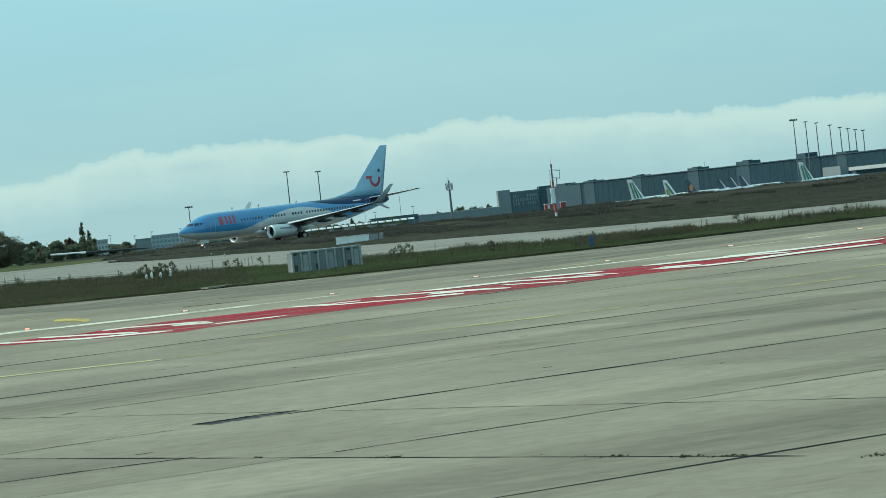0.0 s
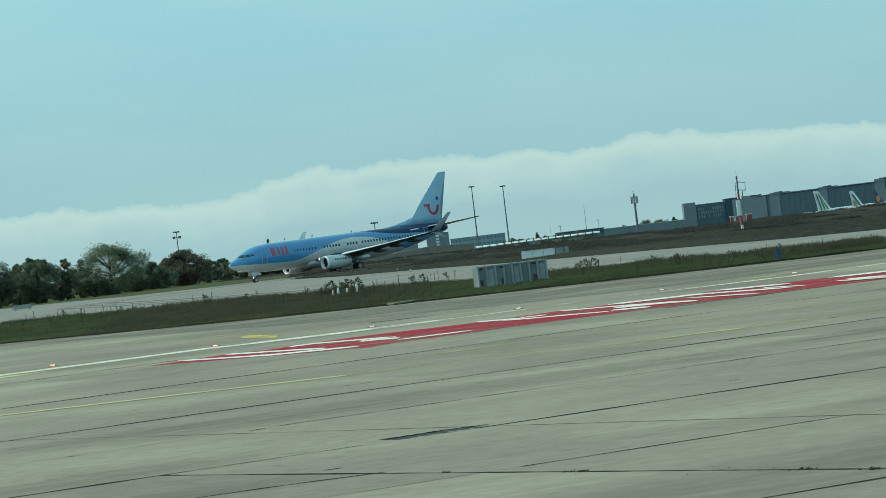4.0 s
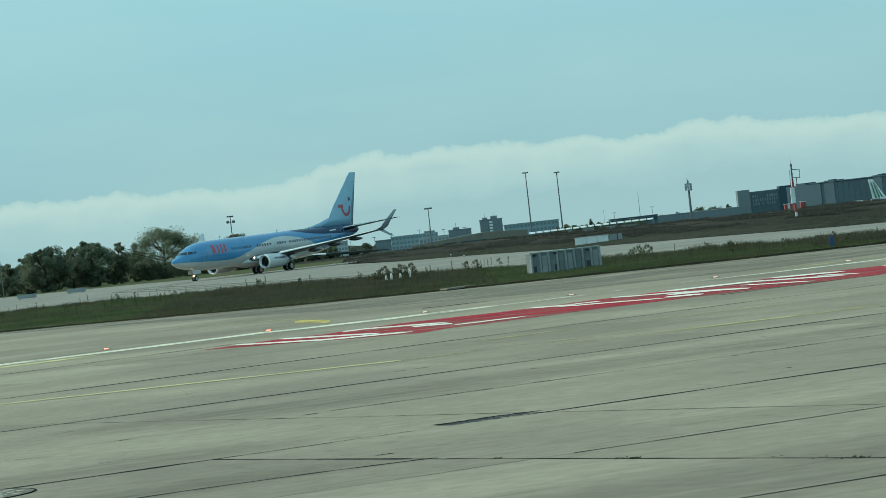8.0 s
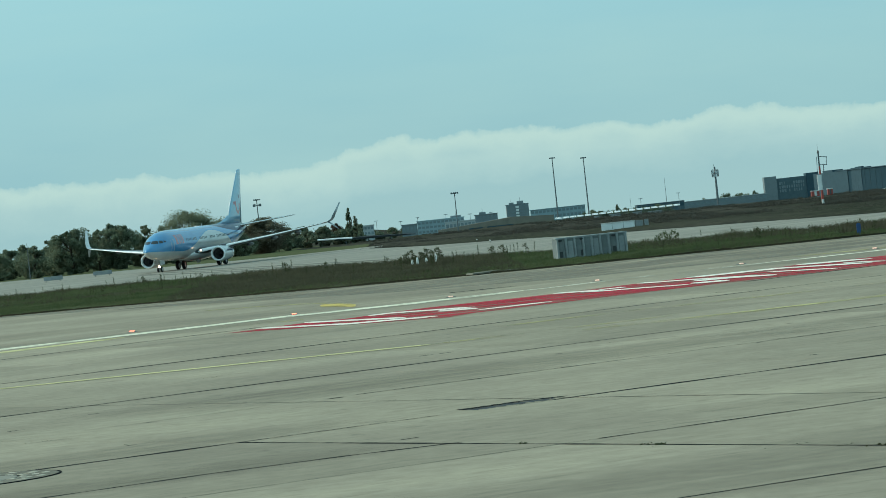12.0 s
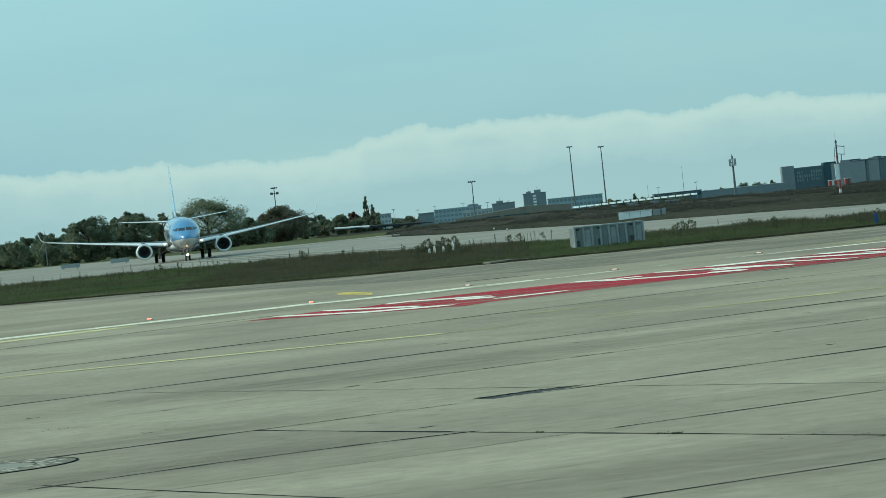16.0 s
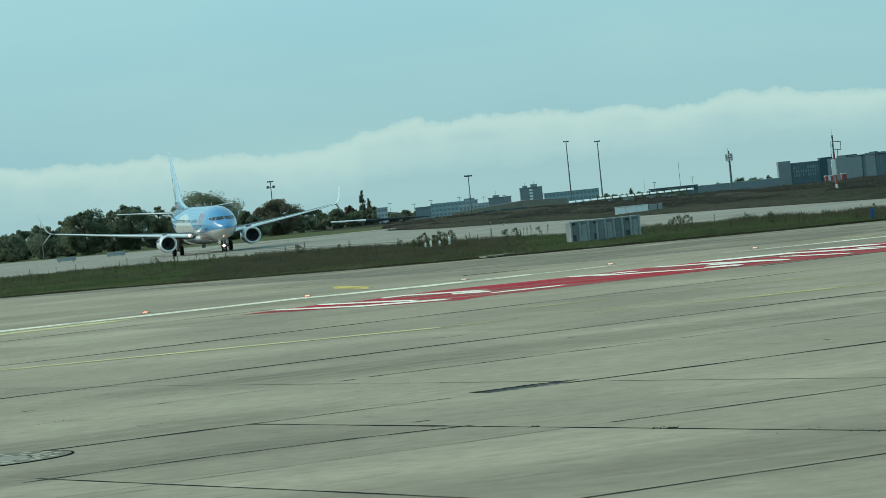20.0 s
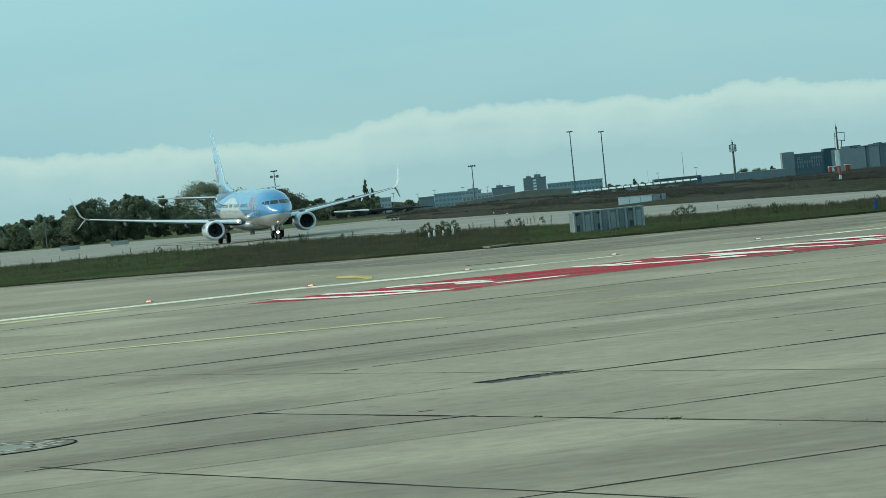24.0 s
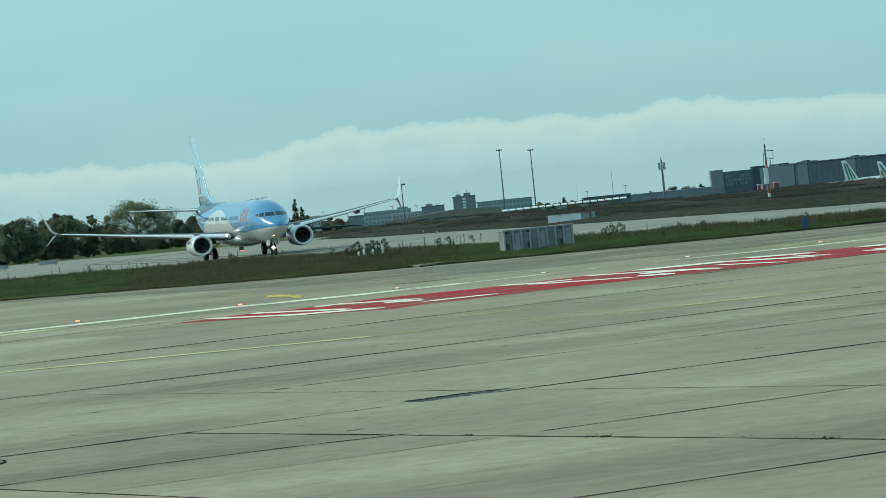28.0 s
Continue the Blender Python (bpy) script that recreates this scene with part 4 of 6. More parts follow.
        tube(bm, (0, S(2.86), 0.55), (0.12, S(2.75), 2.1), 0.11, 0.15, 12)
        tube(bm, (0, S(2.45), 0.56), (0, S(3.27), 0.56), 0.08, 0.08, 10)
        tube(bm, (0.05, S(2.8), 1.0), (0.1, S(1.5), 1.75), 0.06, 0.06, 8)
        tube(bm, (-0.16, S(2.86), 0.8), (-0.16, S(2.86), 1.3), 0.03, 0.03, 6)
        gear = part("main_gear", bm, gear_mat, jet, "grey main landing gear leg")
        for off in (-0.43, 0.43):
            wheels.append((wheel_part(gear, "wheel", 0.565, 0.40, (0, S(2.86) + off, 0.565)), 0.565, (0, S(2.86) + off, 0.565)))
        # tailplane
        bm = bmesh.new()
        secs = [(0.3, 33.4, 4.1, 4.88, 0.10), (0.9, 33.9, 3.75, 4.95, 0.10), (7.1, 37.75, 1.45, 5.53, 0.09), (7.17, 37.9, 1.2, 5.54, 0.05)]
        loft(bm, [foil((MAIN - x, S(y), z), c, (0, 0, 1), th) for y, x, c, z, th in secs])
        bmesh.ops.recalc_face_normals(bm, faces=bm.faces)
        tail = part("tailplane", bm, air_wing, jet, smooth=True)
        bm = bmesh.new()
        loft(bm, [foil((MAIN - x + 0.012, S(y), z), c, (0, 0, 1), th * 1.02)[5:9] for y, x, c, z, th in secs[1:3]], close=False, cap=False)
        bmesh.ops.recalc_face_normals(bm, faces=bm.faces)
        part("leading_edge", bm, air_metal, tail, "polished leading edge, its shine painted near-white", True)
    # fin with its long forward fillet
    bm = bmesh.new()
    secs = [(5.1, 30.6, 6.6, 0.10), (6.3, 31.9, 5.55, 0.10), (8.0, 33.3, 4.55, 0.10), (12.5, 37.5, 1.45, 0.09), (12.62, 37.8, 1.1, 0.05)]
    loft(bm, [foil((MAIN - x, 0, z), c, (0, 1, 0), th, True) for z, x, c, th in secs])
    bmesh.ops.recalc_face_normals(bm, faces=bm.faces)
    fin = part("fin", bm, air_blue, jet, "sky blue tail fin", True)
    bm = bmesh.new()
    loft(bm, [foil((MAIN - x + 0.012, 0, z), c, (0, 1, 0), th * 1.02, True)[6:9] for z, x, c, th in secs[:5]], close=False, cap=False)
    bmesh.ops.recalc_face_normals(bm, faces=bm.faces)
    part("leading_edge", bm, air_metal, fin, "polished leading edge, its shine painted near-white", True)
    bm = bmesh.new()
    rows = []
    for xb, z1, w in ((26.6, 5.38, 0.02), (28.5, 5.62, 0.06), (30.5, 6.05, 0.12), (32.0, 6.5, 0.16), (33.2, 6.9, 0.16)):
        rows.append([Vector((MAIN - xb, w, 5.2)), Vector((MAIN - xb, 0.02, z1)), Vector((MAIN - xb, -0.02, z1)), Vector((MAIN - xb, -w, 5.2))])
    loft(bm, rows)
    bmesh.ops.recalc_face_normals(bm, faces=bm.faces)
    part("dorsal_fillet", bm, air_blue, fin, smooth=True)
    # the red smile and dot on both faces of the fin
    for side in (1, -1):
        bm = bmesh.new()
        patch(bm, lambda u, v: on_fin(side, 35.95 + (0.66 + 0.42 * v) * math.cos(radians(176 + 190 * u)), 7.85 + (0.88 + 0.46 * v) * math.sin(radians(176 + 190 * u))), [k / 16 for k in range(17)], (0, 0.5, 1))
        part("smile_mark", bm, air_red, fin, "red curved stroke on the fin")
        bm = bmesh.new()
        patch(bm, lambda u, v: on_fin(side, 34.3 + 1.1 * u, 7.8 + 0.42 * v), [k / 5 for k in range(6)], (0, 0.5, 1))
        part("smile_serif", bm, air_red, fin)
        bm = bmesh.new()
        patch(bm, lambda u, v: on_fin(side, 36.85 + 0.27 * v * math.cos(u * math.tau), 8.9 + 0.27 * v * math.sin(u * math.tau)), [k / 14 for k in range(15)], (0.02, 0.5, 1))
        part("dot_mark", bm, air_navy, fin, "dark dot on the fin")
    # nose gear
    bm = bmesh.new()
    nx = MAIN - 4.04
    tube(bm, (nx, 0, 0.36), (nx - 0.15, 0, 1.7), 0.07, 0.10, 10)
    tube(bm, (nx, -0.24, 0.34), (nx, 0.24, 0.34), 0.05, 0.05, 8)
    tube(bm, (nx, 0, 0.75), (nx + 0.9, 0, 1.6), 0.04, 0.04, 8)
    gear = part("nose_gear", bm, gear_mat, jet, "grey nose landing gear leg")
    for off in (-0.22, 0.22):
        wheels.append((wheel_part(gear, "wheel", 0.345, 0.20, (nx, off, 0.345)), 0.345, (nx, off, 0.345)))
    for side in (1, -1):
        bm = bmesh.new()
        box(bm, nx - 0.75, nx + 0.75, side * 0.42 - 0.015, side * 0.42 + 0.015, 0.95, 1.5)
        part("gear_door", bm, air_white, gear, "white nose gear door")
    bm = bmesh.new()
    tube(bm, (nx + 0.05, 0, 0.72), (nx + 0.26, 0, 0.72), 0.15, 0.16, 16, cap=False)
    part("lamp_housing", bm, gear_mat, gear)
    bm = bmesh.new()
    tube(bm, (nx + 0.06, 0, 0.72), (nx + 0.08, 0, 0.72), 0.14, 0.14, 16)
    part("taxi_light", bm, taxi_lamp, gear, "lit taxi light")
    # small fittings along the back and belly
    for xb, z, w, h in ((9.5, 5.4, 0.35, 0.30), (14.2, 5.4, 0.4, 0.34), (21.0, 5.41, 0.35, 0.28)):
        bm = bmesh.new()
        loft(bm, [foil((MAIN - xb, 0, z), w, (0, 1, 0), 0.2), foil((MAIN - xb - 0.15, 0, z + h), w * 0.6, (0, 1, 0), 0.2)])
        part("antenna", bm, air_white, jet)
    bm = bmesh.new()
    tube(bm, (MAIN - 18.5, 0, 0.91), (MAIN - 18.5, 0, 1.0), 0.24, 0.26, 16)
    part("beacon_base", bm, air_white, jet)
    bm = bmesh.new()
    tube(bm, (MAIN - 18.5, 0, 0.66), (MAIN - 18.5, 0, 0.92), 0.19, 0.22, 14)
    part("belly_beacon", bm, nav_red, jet, "red belly beacon")
    # an added hood round it, open on one side, hides the lamp between flashes
    bm = bmesh.new()
    gap, n = radians(110), 26
    rows = [[Vector((r * math.cos(gap / 2 + (math.tau - gap) * k / n), r * math.sin(gap / 2 + (math.tau - gap) * k / n), z)) for k in range(n + 1)] for r, z in ((0.235, 0.91), (0.25, 0.91), (0.25, 0.63), (0.235, 0.63))]
    loft(bm, rows, close=False, cap=False)
    bm.faces.new([bm.verts.new((0.25 * math.cos(k * math.tau / 16), 0.25 * math.sin(k * math.tau / 16), 0.628)) for k in range(16)])
    bmesh.ops.recalc_face_normals(bm, faces=bm.faces)
    hood = part("beacon_hood", bm, air_white, jet, "added turning hood that hides the beacon between flashes")
    hood.location = (MAIN - 18.5, 0, 0)
    return jet, wheels, hood


airliner, WHEELS, HOOD = make_airliner()

# ---- the grass island and what stands on it ----
grass_mat = foliage("green_grass_blades", (0.060, 0.084, 0.034), (0.130, 0.150, 0.070), 0.12)
straw_mat = foliage("dry_brown_blades", (0.066, 0.062, 0.040), (0.122, 0.112, 0.070), 0.2)
soil_dark = surface("shaded_turf_soil", (0.028, 0.026, 0.016), 0.95, grain=6, vary=0.4, bump=0.6, spec=0.05)
weed_mat = foliage("weed_leaves", (0.040, 0.050, 0.024), (0.095, 0.100, 0.048), 0.5)


def line_y(points, x):
    pts = sorted(points)
    return float(np.interp(x, [p[0] for p in pts], [p[1] for p in pts]))


def island_height(x, y):
    a, b = line_y(ISLAND_NEAR, x), line_y(ISLAND_FAR, x)
    s = (y - a) / max(1.0, b - a)
    return 0.02 + 0.10 * step(0.0, 0.05, s) * step(1.0, 0.9, s) + 0.05 * noise.noise(Vector((x * 0.09, y * 0.07, 0.3)))


def make_island():
    verts, faces = [], []
    xs = [-118 + 2.0 * k for k in range(104)]
    m = 24
    for x in xs:
        a, b = line_y(ISLAND_NEAR, x), line_y(ISLAND_FAR, x)
        for k in range(m):
            y = a + (b - a) * k / (m - 1)
            verts.append((x, y, island_height(x, y) if 0 < k < m - 1 else -0.09))
    for i in range(len(xs) - 1):
        for k in range(m - 1):
            faces.append((i * m + k, (i + 1) * m + k, (i + 1) * m + k + 1, i * m + k + 1))
    tagged(raw_object("grass_island", verts, faces, soil_mat, True), "grass island between the apron and the taxiway", "grass", kind="structure")

    # broken edge of the turf at the slabs; its dark colour holds soil and grass shadow
    rng = random.Random(12)
    verts, faces = [], []
    x, last = -60.0, None
    while x < 62:
        y = line_y(ISLAND_NEAR, x) + rng.uniform(-0.12, 0.12)
        h = 0.055 + 0.05 * (0.5 + noise.noise(Vector((x * 0.5, 2.0, 0.0)))) + rng.uniform(0, 0.03)
        k = len(verts)
        verts += [(x, y - 0.10, -0.02), (x, y, h), (x, y + 0.6, h * 0.9), (x, y + 0.7, -0.02)]
        if last is not None:
            faces += [(last + j, k + j, k + j + 1, last + j + 1) for j in range(3)]
        last = k
        x += 0.45
    tagged(raw_object("turf_edge", verts, faces, soil_dark, False), "broken edge of turf along the apron, soil and grass shadow in its dark colour", "turf", kind="structure")


def blades(name, spots, material, label, height, lean, width, per, rng):
    """Tufts of bent blades at the spots; each blade is a narrow triangle pair."""
    spots = np.array(spots)
    n = len(spots) * per
    base = np.repeat(spots, per, axis=0) + np.concatenate([rng.normal(0, 0.07, (n, 2)), np.zeros((n, spots.shape[1] - 2))], 1)
    turn = rng.uniform(0, math.tau, n)
    h = rng.uniform(height[0], height[1], n)
    if spots.shape[1] > 3:
        h, base = h * base[:, 3], base[:, :3]
    d = np.stack([np.cos(turn), np.sin(turn), np.zeros(n)], 1)
    side = np.stack([-np.sin(turn), np.cos(turn), np.zeros(n)], 1) * (rng.uniform(0.6, 1.3, n) * width)[:, None]
    up = np.array([0, 0, 1.0])
    mid = base + d * (h * lean * 0.3)[:, None] + up * (h * 0.6)[:, None]
    top = base + d * (h * lean)[:, None] + up * h[:, None]
    v = np.stack([base - side, base + side, mid + side * 0.7, mid - side * 0.7, top], 1).reshape(-1, 3)
    k = np.arange(n) * 5
    quads = np.stack([k, k + 1, k + 2, k + 3], 1).tolist()
    tris = np.stack([k + 3, k + 2, k + 4], 1).tolist()
    ob = raw_object(name, v.tolist(), quads + tris, material)
    return tagged(ob, label, "grass", kind="stuff")


def make_grass():
    rng = np.random.default_rng(7)
    green, dry = [], []
    while len(green) < 26000:
        y = 168 + 160 * rng.random() ** 1.6
        x = y * rng.uniform(-0.15, 0.245)
        a, b = line_y(ISLAND_NEAR, x), line_y(ISLAND_FAR, x)
        if not a + 0.15 < y < b - 0.3:
            continue
        s = (y - a) / (b - a)
        z = island_height(x, y)
        brown = noise.noise(Vector((x * 0.06, y * 0.05, 5.0))) + 1.1 * s - 0.55
        brown += 0.5 if -16 < x < 5 else (-0.35 if x <= -16 else -0.22)
        clump = noise.noise(Vector((x * 0.35, y * 0.12, 9.0))) + 0.6 * noise.noise(Vector((x * 1.1, y * 0.4, 3.0)))
        tall = 0.75 + max(-0.3, 1.1 * clump) + (0.35 if s > 0.75 else 0.0)
        (dry if rng.random() < 0.5 + brown * 0.9 else green).append((x, y, z, tall))
    blades("grass_tufts", green, grass_mat, "uneven green grass on the island", (0.05, 0.20), 0.9, 0.016, 8, rng)
    tall = []
    while len(tall) < 900:
        y = rng.uniform(178, 199)
        x = y * rng.uniform(0.122, 0.158)
        if line_y(ISLAND_NEAR, x) + 1.0 < y < line_y(ISLAND_FAR, x) - 0.2 and noise.noise(Vector((x * 0.9, y * 0.4, 3.0))) > -0.12:
            tall.append((x, y, 0.02))
    blades("tall_weed_stalks", tall, straw_mat, "tall dry weeds on the island", (0.16, 0.56), 0.35, 0.016, 7, rng)
    blades("dry_grass_tufts", dry, straw_mat, "dry brown grass and stalks on the island", (0.08, 0.32), 0.8, 0.014, 8, rng)


def weed(x, y, h, rng, woody=False, green=False):
    """A tall weed: a bent stalk with side shoots, each set with small leaves."""
    t = thing("weed", "leafy green weed in the grass" if green else "dark bushy weed in the grass" if woody else "tall dry weed with dark seed heads in the grass", "plant", pose(x, y, 0.03, 0, 0, float(rng.uniform(0, 360))), group="weeds on the island")
    bm = bmesh.new()
    tip = Vector((rng.normal(0, 0.08) * h, rng.normal(0, 0.08) * h, h))
    tube(bm, (0, 0, 0), tip, 0.014, 0.006, 5)
    shoots = [(Vector((0, 0, 0)).lerp(tip, s), a) for s, a in zip(np.linspace(0.35, 0.9, 5), rng.uniform(0, math.tau, 5))] if woody else []
    ends = [tip]
    for p, a in shoots:
        e = p + Vector((math.cos(a) * 0.22 * h, math.sin(a) * 0.22 * h, 0.2 * h))
        tube(bm, p, e, 0.008, 0.004, 4)
        ends.append(e)
    part("stalk", bm, weed_mat, t)
    bm = bmesh.new()
    for p, a in ([(tip, 0.0)] + [(e, 0.0) for e in ends[1:]] if woody else [(tip, 0.0)] * 6):
        for k in range(15 if woody else 9):
            c = p + Vector(rng.normal(0, 0.075 * h, 3).tolist()) if woody else Vector((0, 0, 0)).lerp(tip, float(rng.uniform(0.35, 1.03))) + Vector(rng.normal(0, 0.035 * h, 3).tolist())
            u = Vector(rng.normal(0, 1, 3).tolist()).normalized() * (0.045 if not woody else 0.095)
            w = Vector(rng.normal(0, 1, 3).tolist()).normalized() * (0.035 if not woody else 0.07)
            vs = [bm.verts.new(c + q) for q in (-u, w * 0.6, u, -w * 0.6)]
            bm.faces.new(vs)
    part("leaves", bm, grass_mat if green else weed_mat, t)
    return t


def make_weeds():
    rng = np.random.default_rng(11)
    kinds = [weed(400 + 3 * k, -200, 1.0, rng, k > 4, k > 5) for k in range(7)]
    spots = []
    while len(spots) < 150:
        y = rng.uniform(185, 318)
        x = y * rng.uniform(-0.145, 0.24)
        a, b = line_y(ISLAND_NEAR, x), line_y(ISLAND_FAR, x)
        s = (y - a) / (b - a)
        if 0.25 < s < 0.97 and rng.random() < (0.15 + 0.85 * s) * (1.0 if x < 8 else 0.6):
            spots.append((x, y, rng.uniform(0.4, 0.95) if x < 8 else rng.uniform(0.3, 0.6)))
    spots += [(-1.9 + 0.30 * k + 0.12 * (k % 3), 230.0 - 0.3 * (k % 4), 0.62 + 0.16 * (k % 3)) for k in range(10)]
    spots += [(6.0 + 0.5 * k, 250 - 3 * k, 0.6 + 0.2 * (k % 2)) for k in range(4)]
    spots += [(31 + 1.6 * k, 178 + 1.0 * (k % 3), 0.55) for k in range(10)]
    spots += [(13 + 0.72 * k + rng.uniform(-0.5, 0.5), line_y(ISLAND_NEAR, 13 + 0.72 * k) + rng.uniform(3.5, 8.5), rng.uniform(0.35, 0.75)) for k in range(46)]
    spots += [(13.9 + 0.22 * k, 206.5 - 0.4 * (k % 3), 0.5 + 0.1 * (k % 3)) for k in range(6)]
    for i, (x, y, h) in enumerate(spots):
        ob = copy_thing(kinds[6 if i >= len(spots) - 6 else 5 if i % 9 == 0 or 150 <= i < 160 else int(rng.integers(0, 5))], pose(x, y, island_height(x, y), 0, 0, float(rng.uniform(0, 360))))
        ob.scale = (h, h, h)
    for k in kinds:
        for o in (*k.children_recursive, k):
            bpy.data.objects.remove(o)


make_island()
make_grass()
make_weeds()

panel_grey = surface("weathered_grey_panel", (0.31, 0.335, 0.34), 0.6, 0.1, grain=2.5, vary=0.18, coarse=0.7, second=(0.25, 0.275, 0.28))
# darker copy of the panel grey, with the shade between the ribs in it
panel_shade = surface("shaded_blue_grey_panel", (0.185, 0.21, 0.215), 0.6, 0.1, grain=2.5, vary=0.22, coarse=0.7, second=(0.15, 0.17, 0.17))
panel_dark = surface("dark_recess", (0.05, 0.055, 0.055), 0.8, grain=3)
white_metal = surface("white_painted_metal", (0.66, 0.68, 0.67), 0.5, grain=2, vary=0.1)
blue_plastic = surface("blue_marker_plastic", (0.02, 0.07, 0.20), 0.4, grain=3)
bright_white = surface("bright_white_panel", (0.85, 0.86, 0.85), 0.4, grain=1, vary=0.05)
mast_red = surface("mast_red_paint", (0.36, 0.065, 0.05), 0.5, grain=3)


old_concrete = surface("old_mossy_concrete", (0.21, 0.20, 0.165), 0.95, grain=3, vary=0.3, coarse=0.8, bump=0.3, spec=0.05, second=(0.15, 0.15, 0.11))


def make_barrier_box():
    """A long ribbed grey enclosure beside the apron."""
    t = thing("ribbed_enclosure", "grey ribbed steel enclosure with dark vents standing in the grass", "enclosure", pose(7.2, 190.5, 0.02, 0, 0, 8))
    w, d, h = 4.05, 1.4, 1.33
    bm = bmesh.new()
    box(bm, 0, w, 0.06, d, 0, h - 0.08, 0.03)
    part("body", bm, panel_shade, t)
    bm = bmesh.new()
    box(bm, -0.04, w + 0.04, 0.0, d + 0.05, h - 0.08, h, 0.02)
    part("lid", bm, panel_grey, t)
    for k in range(9):
        x = 0.07 + k * (w - 0.14) / 8
        bm = bmesh.new()
        loft(bm, [[Vector((x - 0.09, 0.07, z)), Vector((x - 0.05, -0.03 - back, z)), Vector((x + 0.04, -0.03 - back, z)), Vector((x + 0.08, 0.07, z))] for z, back in ((0, 0.03), (h * 0.5, 0.02), (h - 0.06, 0.0))])
        bmesh.ops.recalc_face_normals(bm, faces=bm.faces)
        part("rib", bm, panel_grey, t)
        if k < 8:
            bm = bmesh.new()
            box(bm, x + 0.10, x + 0.40, 0.035, 0.065, 0.10, h - 0.22, 0.02)
            part("panel", bm, panel_grey if k % 3 == 1 else panel_shade, t)
    for x in (0.13, 1.36, 3.20):
        bm = bmesh.new()
        box(bm, x, x + 0.20, 0.0, 0.05, 0.22, 0.56, 0.01)
        part("vent", bm, panel_dark, t, "dark vent opening")
        bm = bmesh.new()
        box(bm, x - 0.02, x + 0.20, -0.06, 0.05, h - 0.22, h - 0.09, 0.03)
        part("lifting_bracket", bm, panel_dark, t)


def make_island_things():
    make_barrier_box()
    t = thing("white_cabinet", "long low white metal cabinet beside the far taxiway", "cabinet", pose(17.3, 336, 0, 0, 0, -6))
    bm = bmesh.new()
    box(bm, 0, 3.3, 0, 1.0, 0.05, 0.80, 0.03)
    part("body", bm, bright_white, t)
    bm = bmesh.new()
    box(bm, -0.05, 3.35, -0.05, 1.05, 0.80, 0.86, 0.015)
    part("lid", bm, white_metal, t)
    for x in (1.1, 2.2):
        bm = bmesh.new()
        box(bm, x - 0.015, x + 0.015, -0.012, 0.0, 0.1, 0.78)
        part("seam", bm, panel_grey, t)
    t = thing("grey_cabinet", "grey switch cabinet beside the white one", "cabinet", pose(20.7, 336, 0, 0, 0, -6))
    bm = bmesh.new()
    box(bm, 0, 0.75, 0, 0.8, 0, 0.8, 0.03)
    part("body", bm, panel_grey, t)
    bm = bmesh.new()
    box(bm, 0.9, 1.3, 0, 0.6, 0, 0.85, 0.03)
    part("side_box", bm, panel_grey, t)
    # blue edge marker
    t = thing("blue_marker", "blue taxiway edge marker post at the grass edge", "marker", pose(22.0, 173.2, 0.0))
    bm = bmesh.new()
    box(bm, -0.11, 0.11, -0.05, 0.05, 0.05, 0.68, 0.03)
    part("post", bm, blue_plastic, t)
    bm = bmesh.new()
    box(bm, -0.16, 0.16, -0.10, 0.10, 0, 0.06, 0.015)
    part("foot", bm, steel_dark, t)
    # white rounded markers among the weeds
    for x, y, h in ((-1.15, 229, 0.52), (-0.80, 228.5, 0.66), (-0.2, 228, 0.58), (0.45, 227.5, 0.78)):
        t = thing("white_marker", "small rounded white marker standing among weeds", "marker", pose(x, y, 0.05), group="white markers in the weeds")
        bm = bmesh.new()
        loft(bm, [[Vector((r * math.cos(k * math.tau / 12), r * math.sin(k * math.tau / 12), z)) for k in range(12)] for z, r in ((0.18, 0.05), (0.24, 0.075), (h * 0.7, 0.085), (h * 0.92, 0.055), (h, 0.015))])
        part("cone", bm, white_metal, t, smooth=True)
        bm = bmesh.new()
        tube(bm, (0, 0, 0), (0, 0, 0.2), 0.03, 0.03, 8)
        part("stem", bm, steel_dark, t)
    # broken concrete slabs at the grass edge
    for x, y, w, d, turn, tip in ((2.2, 178.4, 1.5, 1.0, 22, 0.8), (3.7, 179.2, 1.7, 1.2, 26, -0.6), (5.3, 180.2, 1.2, 1.0, 20, 1.0)):
        t = thing("concrete_cover", "pale broken concrete slab at the grass edge", "concrete slab", pose(x, y, 0.03, tip, -tip, turn), group="broken slabs at the grass edge")
        bm = bmesh.new()
        box(bm, 0, w, 0, d, 0, 0.08, 0.02)
        for v in bm.verts:
            v.co += Vector((noise.noise(v.co * 3.1 + Vector((x, 0, 0))), noise.noise(v.co * 2.7), 0)) * 0.12
        part("slab_cover", bm, old_concrete, t)
    # low signs near the far left turn
    for x, y in ((-52.5, 462), (-46.5, 470)):
        t = thing("taxiway_sign", "low grey taxiway sign seen from behind", "sign", pose(x, y, 0, 0, 0, 8), group="low taxiway signs")
        bm = bmesh.new()
        box(bm, 0, 2.6, 0, 0.2, 0.2, 0.75, 0.03)
        part("board", bm, panel_grey, t)
        for px in (0.3, 2.2):
            bm = bmesh.new()
            tube(bm, (px, 0.1, 0), (px, 0.1, 0.25), 0.04, 0.04, 8)
            part("leg", bm, steel_dark, t)


make_island_things()


pale_sett = surface("pale_sett_stone", (0.50, 0.45, 0.37), 0.9, grain=5, vary=0.2, spec=0.05)
collar_dark = surface("weathered_collar", (0.20, 0.18, 0.145), 0.95, grain=4, vary=0.3, spec=0.05)


